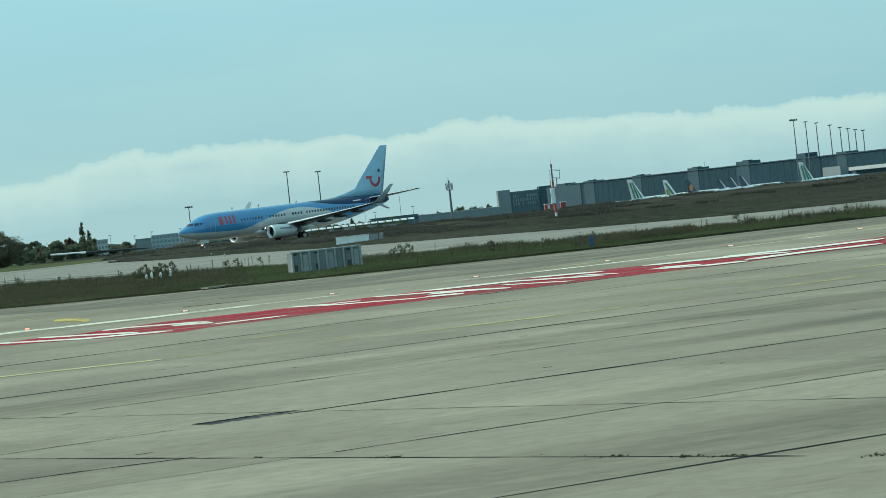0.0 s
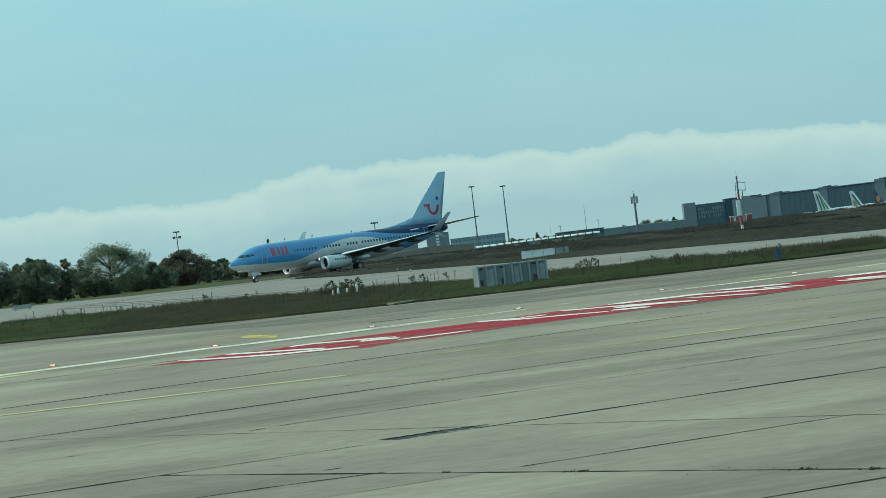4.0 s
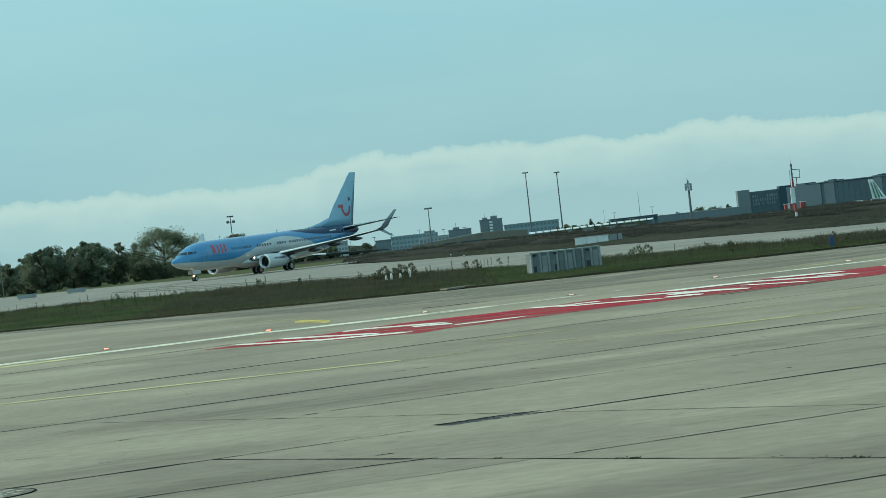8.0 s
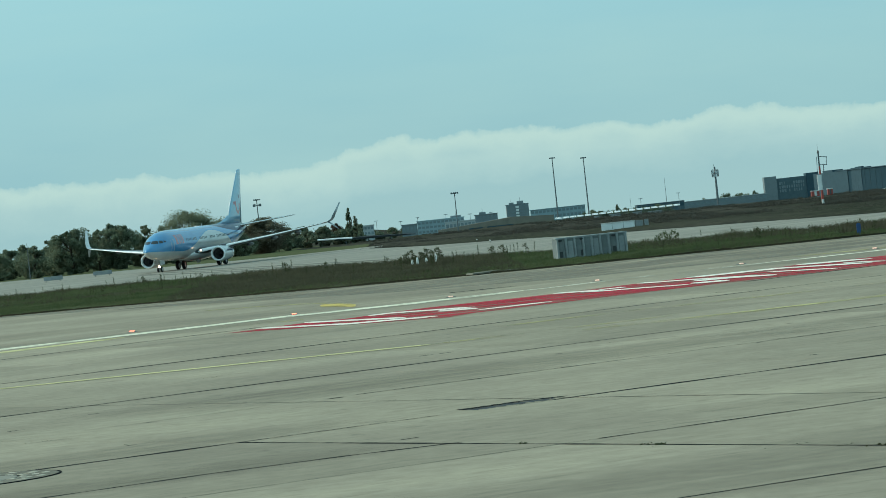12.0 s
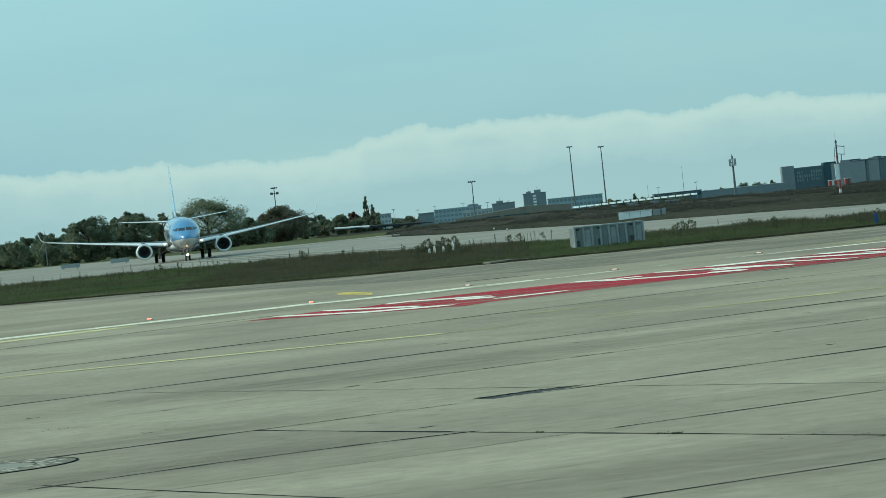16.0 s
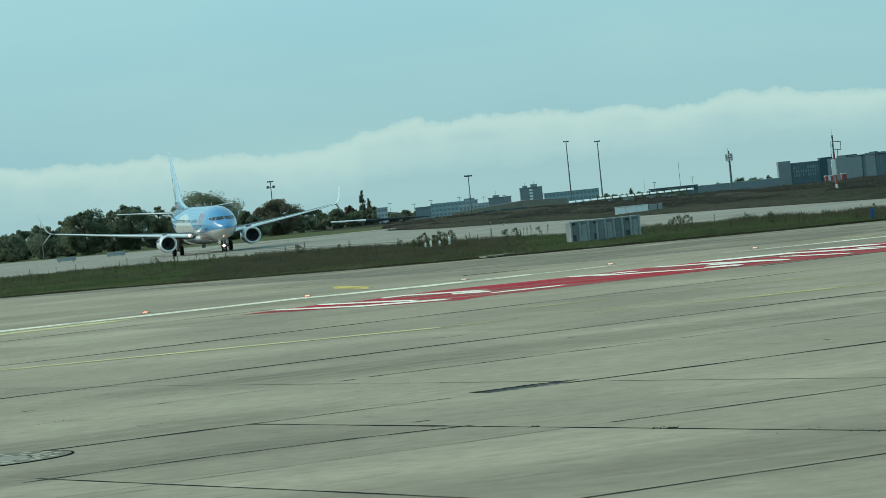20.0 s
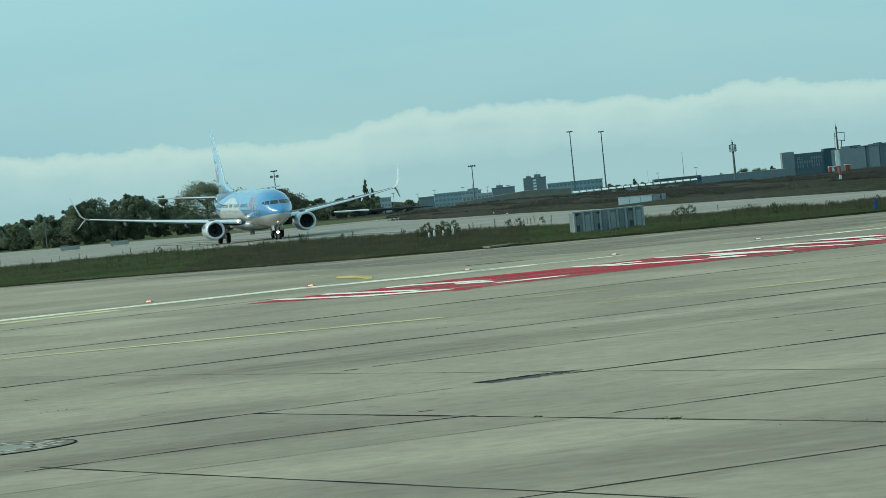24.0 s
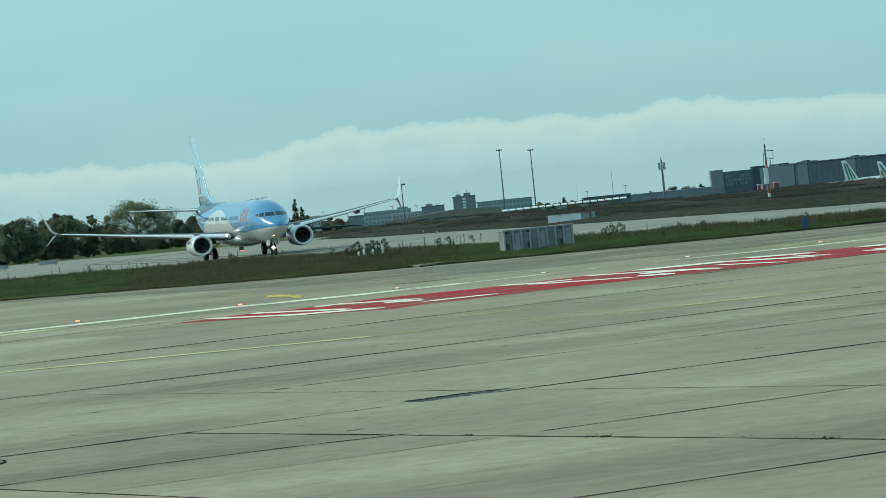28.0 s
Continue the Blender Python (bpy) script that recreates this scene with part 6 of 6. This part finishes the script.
def make_pier():
    t = thing("terminal_pier", "long dark glazed terminal pier with grey stair towers", "terminal", pose(272.5, 2700, -14.0))
    d = (Vector((431, 1980, 0)) - Vector((272.5, 2700, 0)))
    size = d.length
    way = d.normalized()
    turn = Matrix.Rotation(math.atan2(way.y, way.x), 4, "Z")
    def block(u0, u1, y0, y1, z0, z1, mat, name, label=""):
        bm = bmesh.new()
        box(bm, u0 * size, u1 * size, y0, y1, z0, z1)
        bmesh.ops.transform(bm, matrix=turn, verts=bm.verts)
        return part(name, bm, mat, t, label)
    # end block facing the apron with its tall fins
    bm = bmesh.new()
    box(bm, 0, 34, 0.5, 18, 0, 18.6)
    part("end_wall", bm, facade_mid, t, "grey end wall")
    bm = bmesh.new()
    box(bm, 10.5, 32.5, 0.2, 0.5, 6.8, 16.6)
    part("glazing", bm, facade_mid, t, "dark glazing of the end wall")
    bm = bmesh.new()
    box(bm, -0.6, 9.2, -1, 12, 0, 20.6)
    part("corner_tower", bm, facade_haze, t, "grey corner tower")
    # three storeys of tall panes between the fins, some of them shaded
    shut = random.Random(8)
    for k in range(11):
        for level in range(3):
            if shut.random() < 0.2:
                continue
            bm = bmesh.new()
            w = shut.choice((0.7, 1.0, 1.3))
            box(bm, 11.2 + k * 1.9, 11.2 + k * 1.9 + w, 0.0, 0.2, 7.4 + level * 3.0, 9.6 + level * 3.0)
            part("window_pane", bm, window_far if shut.random() < 0.7 else facade_haze, t)
    bm = bmesh.new()
    box(bm, 33, 43, -0.6, 16, 0, 20.6)
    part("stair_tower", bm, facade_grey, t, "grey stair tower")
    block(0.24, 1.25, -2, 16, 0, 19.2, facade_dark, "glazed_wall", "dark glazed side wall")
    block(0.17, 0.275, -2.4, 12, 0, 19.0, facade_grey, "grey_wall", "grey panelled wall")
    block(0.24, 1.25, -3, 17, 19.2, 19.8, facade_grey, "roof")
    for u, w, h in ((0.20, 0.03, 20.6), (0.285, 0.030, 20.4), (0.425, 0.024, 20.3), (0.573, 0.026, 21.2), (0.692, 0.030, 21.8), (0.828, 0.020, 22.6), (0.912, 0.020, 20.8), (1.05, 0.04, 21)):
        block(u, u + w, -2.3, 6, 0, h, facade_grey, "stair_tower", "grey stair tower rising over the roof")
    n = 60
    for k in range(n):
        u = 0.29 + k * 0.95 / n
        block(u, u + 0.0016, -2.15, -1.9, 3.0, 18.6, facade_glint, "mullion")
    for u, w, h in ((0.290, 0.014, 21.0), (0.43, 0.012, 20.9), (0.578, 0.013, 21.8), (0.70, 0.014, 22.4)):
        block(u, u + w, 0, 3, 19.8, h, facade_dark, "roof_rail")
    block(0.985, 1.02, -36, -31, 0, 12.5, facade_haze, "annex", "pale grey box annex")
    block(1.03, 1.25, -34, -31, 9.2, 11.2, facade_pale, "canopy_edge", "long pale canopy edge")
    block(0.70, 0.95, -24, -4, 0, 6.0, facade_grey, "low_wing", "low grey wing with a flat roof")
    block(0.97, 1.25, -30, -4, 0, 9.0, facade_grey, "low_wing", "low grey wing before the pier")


make_pier()
tail_white = surface("parked_tail_white", (0.80, 0.82, 0.82), 0.35, grain=0.5, vary=0.08)
tail_green = surface("parked_tail_green", (0.03, 0.19, 0.12), 0.35, grain=0.5)
tail_gold = surface("parked_tail_gold", (0.35, 0.27, 0.10), 0.35, grain=0.5)
tail_navy = surface("parked_tail_navy", (0.03, 0.05, 0.10), 0.35, grain=0.5)
tail_orange = surface("parked_tail_orange", (0.50, 0.20, 0.05), 0.35, grain=0.5)


def parked_jet(x, y, z0, turn, fin_mat, mark_mat, mark, label, lift):
    """A parked airliner seen from afar; x towards its tail."""
    t = thing("parked_airliner", label, "airplane", pose(x, y, z0, 0, 0, turn), group="airliners parked at the terminal")
    bm = bmesh.new()
    rows = []
    for s, z, r in ((-36, 3.2, 0.1), (-35, 3.3, 0.9), (-33, 3.6, 1.6), (-30, 3.8, 1.98), (-10, 3.8, 1.98), (-5, 4.2, 1.5), (0, 4.9, 0.6), (1.5, 5.0, 0.2)):
        rows.append([Vector((s, r * math.cos(k * math.tau / 16), z + lift + r * math.sin(k * math.tau / 16))) for k in range(16)])
    loft(bm, rows)
    part("fuselage", bm, tail_white, t, "white fuselage", True)
    bm = bmesh.new()
    loft(bm, [[Vector((a, -w, z)), Vector((b, -0.08, z)), Vector((b, 0.08, z)), Vector((a, w, z))] for z, a, b, w in ((5.0, -7.6, -0.2, 0.34), (6.2, -6.0, 0.1, 0.32), (11.7, -0.8, 1.5, 0.14), (11.8, -0.5, 1.4, 0.10))])
    bmesh.ops.recalc_face_normals(bm, faces=bm.faces)
    fin = part("fin", bm, fin_mat, t, "tail fin", False)
    for sy in (-0.36, 0.36):
        if mark == "stripes":
            shapes = [[(-5.2, 5.6), (-4.3, 5.6), (-0.9, 10.6), (-1.1, 10.6)], [(-3.6, 5.6), (-2.6, 5.6), (-0.2, 11.0), (-0.6, 11.0)], [(-1.8, 5.6), (-0.9, 5.6), (0.9, 10.8), (0.4, 10.8)]]
        elif mark == "bands":
            shapes = [[(-4.9, 6.0), (-3.2, 6.0), (0.9, 10.6), (-0.2, 10.6)], [(-3.0, 5.4), (-0.3, 5.4), (0.5, 8.2), (-0.8, 8.2)]]
        elif mark == "disc":
            shapes = [[(-1.6 + 1.5 * math.cos(k * math.tau / 16), 8.4 + 1.5 * math.sin(k * math.tau / 16)) for k in range(16)]]
        else:
            shapes = [[(-6.6, 5.9), (-5.8, 5.9), (0.0, 11.5), (-0.7, 11.5)]]
        for k, shape in enumerate(shapes):
            bm = bmesh.new()
            bm.faces.new([bm.verts.new((x, sy, z)) for x, z in shape])
            part("fin_mark", bm, tail_green if mark == "bands" and k == 0 else mark_mat, fin, "coloured mark on the fin")
    for sy in (1, -1):
        bm = bmesh.new()
        loft(bm, [[Vector((x0, sy * yy, zz + 0.08)), Vector((x1, sy * yy, zz)), Vector((x0, sy * yy, zz - 0.08))] for yy, x0, x1, zz in ((0.4, -4.5, -0.5, 5.0), (6.2, -0.8, 0.8, 5.5))])
        part("tailplane", bm, tail_white, t)
        bm = bmesh.new()
        loft(bm, [[Vector((x0, sy * yy, zz + 0.25)), Vector((x1, sy * yy, zz)), Vector((x0, sy * yy, zz - 0.25))] for yy, x0, x1, zz in ((1.6, -22, -14.5, 2.8), (16.5, -13, -11.5, 4.4))])
        part("wing", bm, tail_white, t)
        bm = bmesh.new()
        tube(bm, (-20.5, sy * 5.5, 1.9), (-16.5, sy * 5.5, 1.9), 1.05, 0.8, 14)
        part("engine", bm, tail_white, t)
    return t


for x, y, z, size, a, b, mark, lab in ((161.5, 1150, -9.0, 1.1, tail_white, tail_green, "stripes", "white parked airliner with a green striped fin"),
                                 (173.8, 1152, -8.3, 0.92, tail_white, tail_gold, "bands", "white parked airliner with green and gold bands on its fin"),
                                 (182.2, 1156, -7.8, 0.80, tail_navy, tail_orange, "disc", "parked airliner with an orange disc on its dark fin"),
                                 (193.6, 1160, -8.6, 0.80, tail_navy, tail_white, "edge", "parked airliner with a dark navy fin"),
                                 (198.0, 1163, -8.2, 0.80, tail_navy, tail_white, "edge", "parked airliner with a dark navy fin"),
                                 (202.4, 1166, -8.2, 0.80, tail_navy, tail_white, "edge", "parked airliner with a dark navy fin"),
                                 (221.0, 1150, -9.4, 1.1, tail_white, tail_green, "stripes", "white parked airliner with a green striped fin")):
    parked_jet(x, y, z - 0.35, 226, a, b, mark, lab, (-2.42 - z) / size - 5.78).scale = (size, size, size)

# ---- trees ----
bark = surface("tree_bark", (0.07, 0.055, 0.04), 0.9, grain=4, vary=0.3, bump=0.5)
leaf_dark = foliage("dark_green_leaves", (0.135, 0.168, 0.118), (0.235, 0.265, 0.175), 0.55)
leaf_turning = foliage("leaves_turning_brown", (0.14, 0.145, 0.10), (0.23, 0.19, 0.14), 0.25)
leaf_mid = foliage("autumn_green_leaves", (0.15, 0.18, 0.12), (0.265, 0.285, 0.19), 0.55)
leaf_brown = foliage("russet_leaves", (0.11, 0.075, 0.055), (0.19, 0.135, 0.10), 0.4)


def tree(name, x, y, h, w, leaves, label, seed, clumps=26, count=4200, size=0.30, slim=False, low=0.10, z0=0.0):
    rng = np.random.default_rng(seed)
    t = thing(name, label, "tree", pose(x, y, z0), group="trees beyond the taxiway")
    bm = bmesh.new()
    tube(bm, (0, 0, -0.3), (0.1, 0, h * 0.45), 0.035 * h, 0.018 * h, 9)
    limbs = []
    for k in range(9):
        a, s = rng.uniform(0, math.tau), rng.uniform(0.16, 0.5)
        e = Vector((math.cos(a) * w * rng.uniform(0.2, 0.40), math.sin(a) * w * rng.uniform(0.2, 0.40), h * (s + rng.uniform(0.18, 0.42))))
        tube(bm, (0.1 * s, 0, h * s), e, 0.012 * h, 0.004 * h, 6)
    tube(bm, (0.1, 0, h * 0.45), (0.0, 0.1, h * 0.92), 0.018 * h, 0.005 * h, 7)
    part("trunk", bm, bark, t)
    cs = []
    for k in range(clumps):
        s = rng.uniform(low, 1.0)
        wide = (math.sin(math.pi * min(1, max(0.0, (s - low * 0.5) / (1.08 - low * 0.5))) ** 0.8) if not slim else (1.05 - s) ** 0.6 * min(1.0, 0.45 + 2.2 * s))
        a, r = rng.uniform(0, math.tau), math.sqrt(rng.random()) * w * 0.42 * wide * rng.uniform(0.75, 1.2)
        cr = rng.uniform(0.035, 0.12) * w * (0.6 + 0.5 * wide)
        top = h * (0.86 + 0.16 * math.sin(a * 2.0 + seed) * min(1.0, r / (0.2 * w))) if not slim else h
        cs.append((r * math.cos(a), r * math.sin(a), min(top - cr * 0.6, s * h), cr))
    cs = np.array(cs)
    pick = rng.integers(0, clumps, count)
    d = rng.normal(0, 1, (count, 3))
    d /= np.linalg.norm(d, axis=1)[:, None]
    c = cs[pick, :3] + d * (cs[pick, 3] * np.clip(np.abs(rng.normal(0.75, 0.36, count)), 0, 1.12))[:, None] * np.array([1, 1, 2.2 if slim else 0.85])
    u = rng.normal(0, 1, (count, 3))
    u *= (size * rng.uniform(0.5, 1.1, count) / np.linalg.norm(u, axis=1))[:, None]
    v = rng.normal(0, 1, (count, 3))
    v *= (size * 0.7 * rng.uniform(0.5, 1.1, count) / np.linalg.norm(v, axis=1))[:, None]
    pts = np.stack([c - u, c + v, c + u, c - v], 1).reshape(-1, 3)
    k = np.arange(count) * 4
    crown = raw_object("crown", pts.tolist(), np.stack([k, k + 1, k + 2, k + 3], 1).tolist(), leaves)
    crown.parent = t
    return t


def make_trees():
    tree("oak", -61.9, 592, 8.5, 10.0, leaf_dark, "dark green broad tree at the field edge", 1, 110, 40000, 0.17, low=0.0)
    tree("oak", -54.0, 594, 8.4, 9.6, leaf_dark, "dark rounded tree beside a lighter one", 2, 110, 40000, 0.17, low=0.0)
    tree("birch", -49.6, 600, 7.6, 5.0, leaf_mid, "thin-leaved pale tree with gaps", 3, 50, 11000, 0.15)
    tree("ash_tree", -41.8, 602, 9.7, 17.0, leaf_mid, "broad grey-green tree with a feathery crown", 4, 105, 34000, 0.15, low=0.02)
    tree("maple", -29.4, 612, 6.8, 12.4, leaf_turning, "low spreading tree turning russet", 5, 110, 40000, 0.17, low=0.0)
    tree("small_tree", -23.8, 652, 4.5, 5.0, leaf_dark, "small dark rounded tree in the hedge", 6, 34, 6000, 0.22, low=0.0)
    tree("small_tree", -19.9, 654, 3.9, 5.0, leaf_dark, "small dark rounded tree in the hedge", 7, 34, 6000, 0.22, low=0.0)
    tree("bush", -16.3, 642, 4.2, 5.0, leaf_brown, "russet bush beside slim poplars", 8, 34, 6000, 0.2, low=0.0)
    tree("poplar", -14.4, 646, 6.6, 2.1, leaf_dark, "slim dark poplar behind the taxiway", 9, 80, 3600, 0.15, True, low=0.0)
    tree("poplar", -13.3, 648, 5.0, 1.9, leaf_dark, "shorter slim poplar beside a taller one", 10, 70, 2600, 0.15, True, low=0.0)
    tree("small_tree", -47.2, 606, 6.0, 6.0, leaf_mid, "low leafy tree filling a gap in the trees", 41, 50, 13000, 0.17, low=0.0)
    tree("small_tree", -35.2, 616, 5.4, 6.0, leaf_dark, "low leafy tree filling a gap in the trees", 42, 50, 13000, 0.17, low=0.0)
    tree("small_tree", -58.2, 602, 7.7, 7.5, leaf_dark, "low leafy tree filling a gap in the trees", 43, 50, 13000, 0.17, low=0.0)
    tree("small_tree", -66.4, 604, 7.0, 7.5, leaf_mid, "low leafy tree filling a gap in the trees", 44, 50, 13000, 0.17, low=0.0)
    for k, (x, y, h, w) in enumerate(((-69.4, 600, 5.6, 7.0), (-50.8, 600, 6.4, 6.0), (-44.6, 598, 4.4, 7.0), (-37.6, 606, 4.8, 7.0), (-32.6, 604, 4.0, 7.0), (-25.4, 618, 4.4, 6.0), (-72.0, 612, 5.4, 8.0), (-78.5, 620, 5.2, 8.0))):
        tree("thicket_shrub", x, y, h, w, leaf_mid if k % 3 == 1 else leaf_dark, "dense leafy shrub closing the line of trees", 140 + k, 46, 11000, 0.17, low=0.0)
    for k in range(14):
        tree("wood_edge_tree", -96 + 2.9 * k, 640 + 6 * (k % 3), 5.0 + 0.45 * (k % 4), 7.0, leaf_dark, "dark tree at the edge of a wood", 20 + k, 50, 11000, 0.21, low=0.0)
    for k in range(17):
        tree("hedge_shrub", -64 + 3.2 * k, 632 + 3 * (k % 2), 3.0 + 0.5 * (k % 3), 5.6, leaf_dark, "low dark shrub under the trees", 60 + k, 34, 8000, 0.19, low=0.0)
    far = [(-24, 1650, 5.0, 9), (-17, 1650, 6.4, 9), (-10, 1660, 5.6, 7), (113, 1990, 11.5, 5), (205, 2640, 8.5, 10), (219, 2640, 9, 12), (236, 2650, 11.5, 18), (248, 2650, 11, 16), (258, 2650, 11, 12)]
    far += [(92 + 5.5 * k, 1960 + 9 * k, 7.6 + 1.5 * ((k * 3) % 4) / 3, 13) for k in range(11)]
    for k, (x, y, h, w) in enumerate(far):
        tree("far_tree", x, y, h, w, leaf_dark, "far dark tree among the buildings", 90 + k, 40, 3000, 0.5, low=0.0, z0=land(x, y))


make_trees()


def make_field_tufts():
    """Rough dry growth over the far field."""
    rng = np.random.default_rng(31)
    spots = []
    while len(spots) < 11000:
        y = 240 * (430 / 240) ** rng.random()
        x = y * rng.uniform(-0.15, 0.25)
        p = Vector((x, y, 0))
        if y < 700 and inside(p, TAXIWAY) or y < line_y(ISLAND_FAR, x) + 3:
            continue
        if inside(p, FIELD) and not inside(p, FIELD_TOP):
            continue
        spots.append((x, y, 0.22 if inside(p, FIELD_TOP) else land(x, y) - 0.12))
    blades("field_growth", spots, field_blades, "rough dry growth over the far field", (0.03, 0.12), 1.2, 0.03, 6, rng)


def make_field_scrub():
    """Low dark scrub along the crest of the far field."""
    rng = np.random.default_rng(37)
    spots = []
    while len(spots) < 9000:
        y = 330 * (640 / 330) ** rng.random()
        x = y * rng.uniform(-0.02, 0.22)
        thick = noise.noise(Vector((x * 0.12, y * 0.03, 2.0))) + 0.5 * noise.noise(Vector((x * 0.5, y * 0.1, 7.0)))
        p = Vector((x, y, 0))
        if thick < 0.08 + 4.0 * max(0.0, x / y - 0.09) or inside(p, TAXIWAY) or inside(p, FIELD) and not inside(p, FIELD_TOP):
            continue
        spots.append((x, y, (0.22 if inside(p, FIELD_TOP) else land(x, y) - 0.12), 0.5 + 1.6 * thick))
    blades("field_scrub", spots, scrub_blades, "low dark brown scrub on the crest of the field", (0.08, 0.34), 0.9, 0.05, 8, rng)


scrub_blades = foliage("scrub_leaves", (0.060, 0.060, 0.050), (0.105, 0.095, 0.077), 0.3)
make_field_scrub()
field_blades = foliage("dry_field_blades", (0.056, 0.057, 0.045), (0.105, 0.096, 0.076), 0.02)
make_field_tufts()


def make_joint_weeds():
    """Small dark plants and dirt along the joints of the slabs."""
    rng = np.random.default_rng(5)
    spots = []
    while len(spots) < 150:
        i, s = int(rng.integers(0, 9)), rng.uniform(-4, 12)
        if rng.random() < 0.65:
            p = crossing(A_FIRST + i * A_STEP, B_FIRST + s * B_STEP)
        else:
            p = crossing(A_FIRST + rng.uniform(0, 7) * A_STEP, B_FIRST + int(rng.integers(-3, 8)) * B_STEP)
        if 30 < p.y < 125 and -0.16 * p.y < p.x < 0.25 * p.y:
            spots.append((p.x, p.y, -0.02))
            for k in range(int(rng.integers(0, 4))):
                q = p + A_WAY * float(rng.normal(0, 0.22))
                spots.append((q.x, q.y, -0.02))
    for k in range(11):
        p = crossing(A_FIRST + float(rng.uniform(-1.0, 1.25)) * A_STEP, B_FIRST + B_STEP)
        for j in range(int(rng.integers(1, 6))):
            q = p + B_WAY * float(rng.normal(0, 0.12))
            spots.append((q.x, q.y, -0.005))
    blades("joint_weeds", spots, weed_mat, "small dark weeds growing in the slab joints", (0.012, 0.035), 2.0, 0.02, 7, rng)


make_joint_weeds()

# ---- slabs of the apron ----
make_slabs()

# ---- what moves ----
# seconds, place of the main wheels and heading of the airliner
TAXI = [
    (0, 19.15, 497.00, 213.30),
    (3.5, 2.27, 482.20, 214.31),
    (6, -9.25, 471.55, 220.91),
    (8, -17.52, 463.57, 229.91),
    (9.5, -22.92, 456.81, 238.41),
    (11, -27.32, 449.38, 247.59),
    (12.5, -30.61, 441.18, 257.22),
    (15, -32.81, 426.12, 272.34),
    (17, -31.71, 412.73, 279.26),
    (19, -29.11, 398.00, 282.03),
    (21.5, -25.05, 378.33, 283.35),
    (23.5, -21.45, 361.95, 283.46),
    (25, -18.65, 349.38, 282.96),
    (26.5, -15.90, 336.76, 283.28),
    (28, -12.94, 324.26, 283.65),
]


def make_tyre_tracks():
    """Dark rubber along the way of the wheels on the taxiway."""
    for off in (-2.9, 0.0, 2.9):
        way = []
        for t, x, y, h in TAXI:
            a = radians(h)
            way.append((x - math.sin(a) * off, y + math.cos(a) * off))
        a = radians(TAXI[-1][3])
        way.append((way[-1][0] + 90 * math.cos(a), way[-1][1] + 90 * math.sin(a)))
        bm = bmesh.new()
        rows = []
        for k, p in enumerate(way):
            d = (Vector(way[min(k + 1, len(way) - 1)]) - Vector(way[max(k - 1, 0)])).normalized()
            rows.append([bm.verts.new((p[0] - d.y * s * 0.8, p[1] + d.x * s * 0.8, -0.014)) for s in (-1, 1)])
        for a, b in zip(rows, rows[1:]):
            bm.faces.new((a[0], b[0], b[1], a[1]))
        bmesh.ops.recalc_face_normals(bm, faces=bm.faces)
        tagged(mesh_object("tyre_track", bm, rubber_stain), "faint dark rubber track along the taxiway", "stain", kind="structure")


make_tyre_tracks()


def motions():
    rows = [(t, pose(x, y, 0, 0.35, 0, h)) for t, x, y, h in TAXI]
    walk(airliner, rows)
    # the added hood turns round once, and lets one flash of the beacon out
    swing = [(0.0, -180), (10.85, -180), (10.9, -120), (10.95, -60), (11.0, 0), (11.05, 60), (11.1, 120), (11.15, 180), (28.0, 180)]
    walk(HOOD, [(t, pose(MAIN - 18.5, 0, 0, 0, 0, 25.9 + turn)) for t, turn in swing])
    # distance rolled, by the way between the rows
    ts = np.array([r[0] for r in TAXI])
    gone = np.concatenate([[0], np.cumsum(np.hypot(np.diff([r[1] for r in TAXI]), np.diff([r[2] for r in TAXI])))])
    for wheel, radius, at in WHEELS:
        turns = [(t, Matrix.Translation(at) @ Matrix.Rotation(float(np.interp(t, ts, gone)) / radius, 4, "Y")) for t in np.arange(0, 28.01, 1 / 30 if radius < 0.4 else 1 / 15)]
        walk(wheel, turns)


motions()
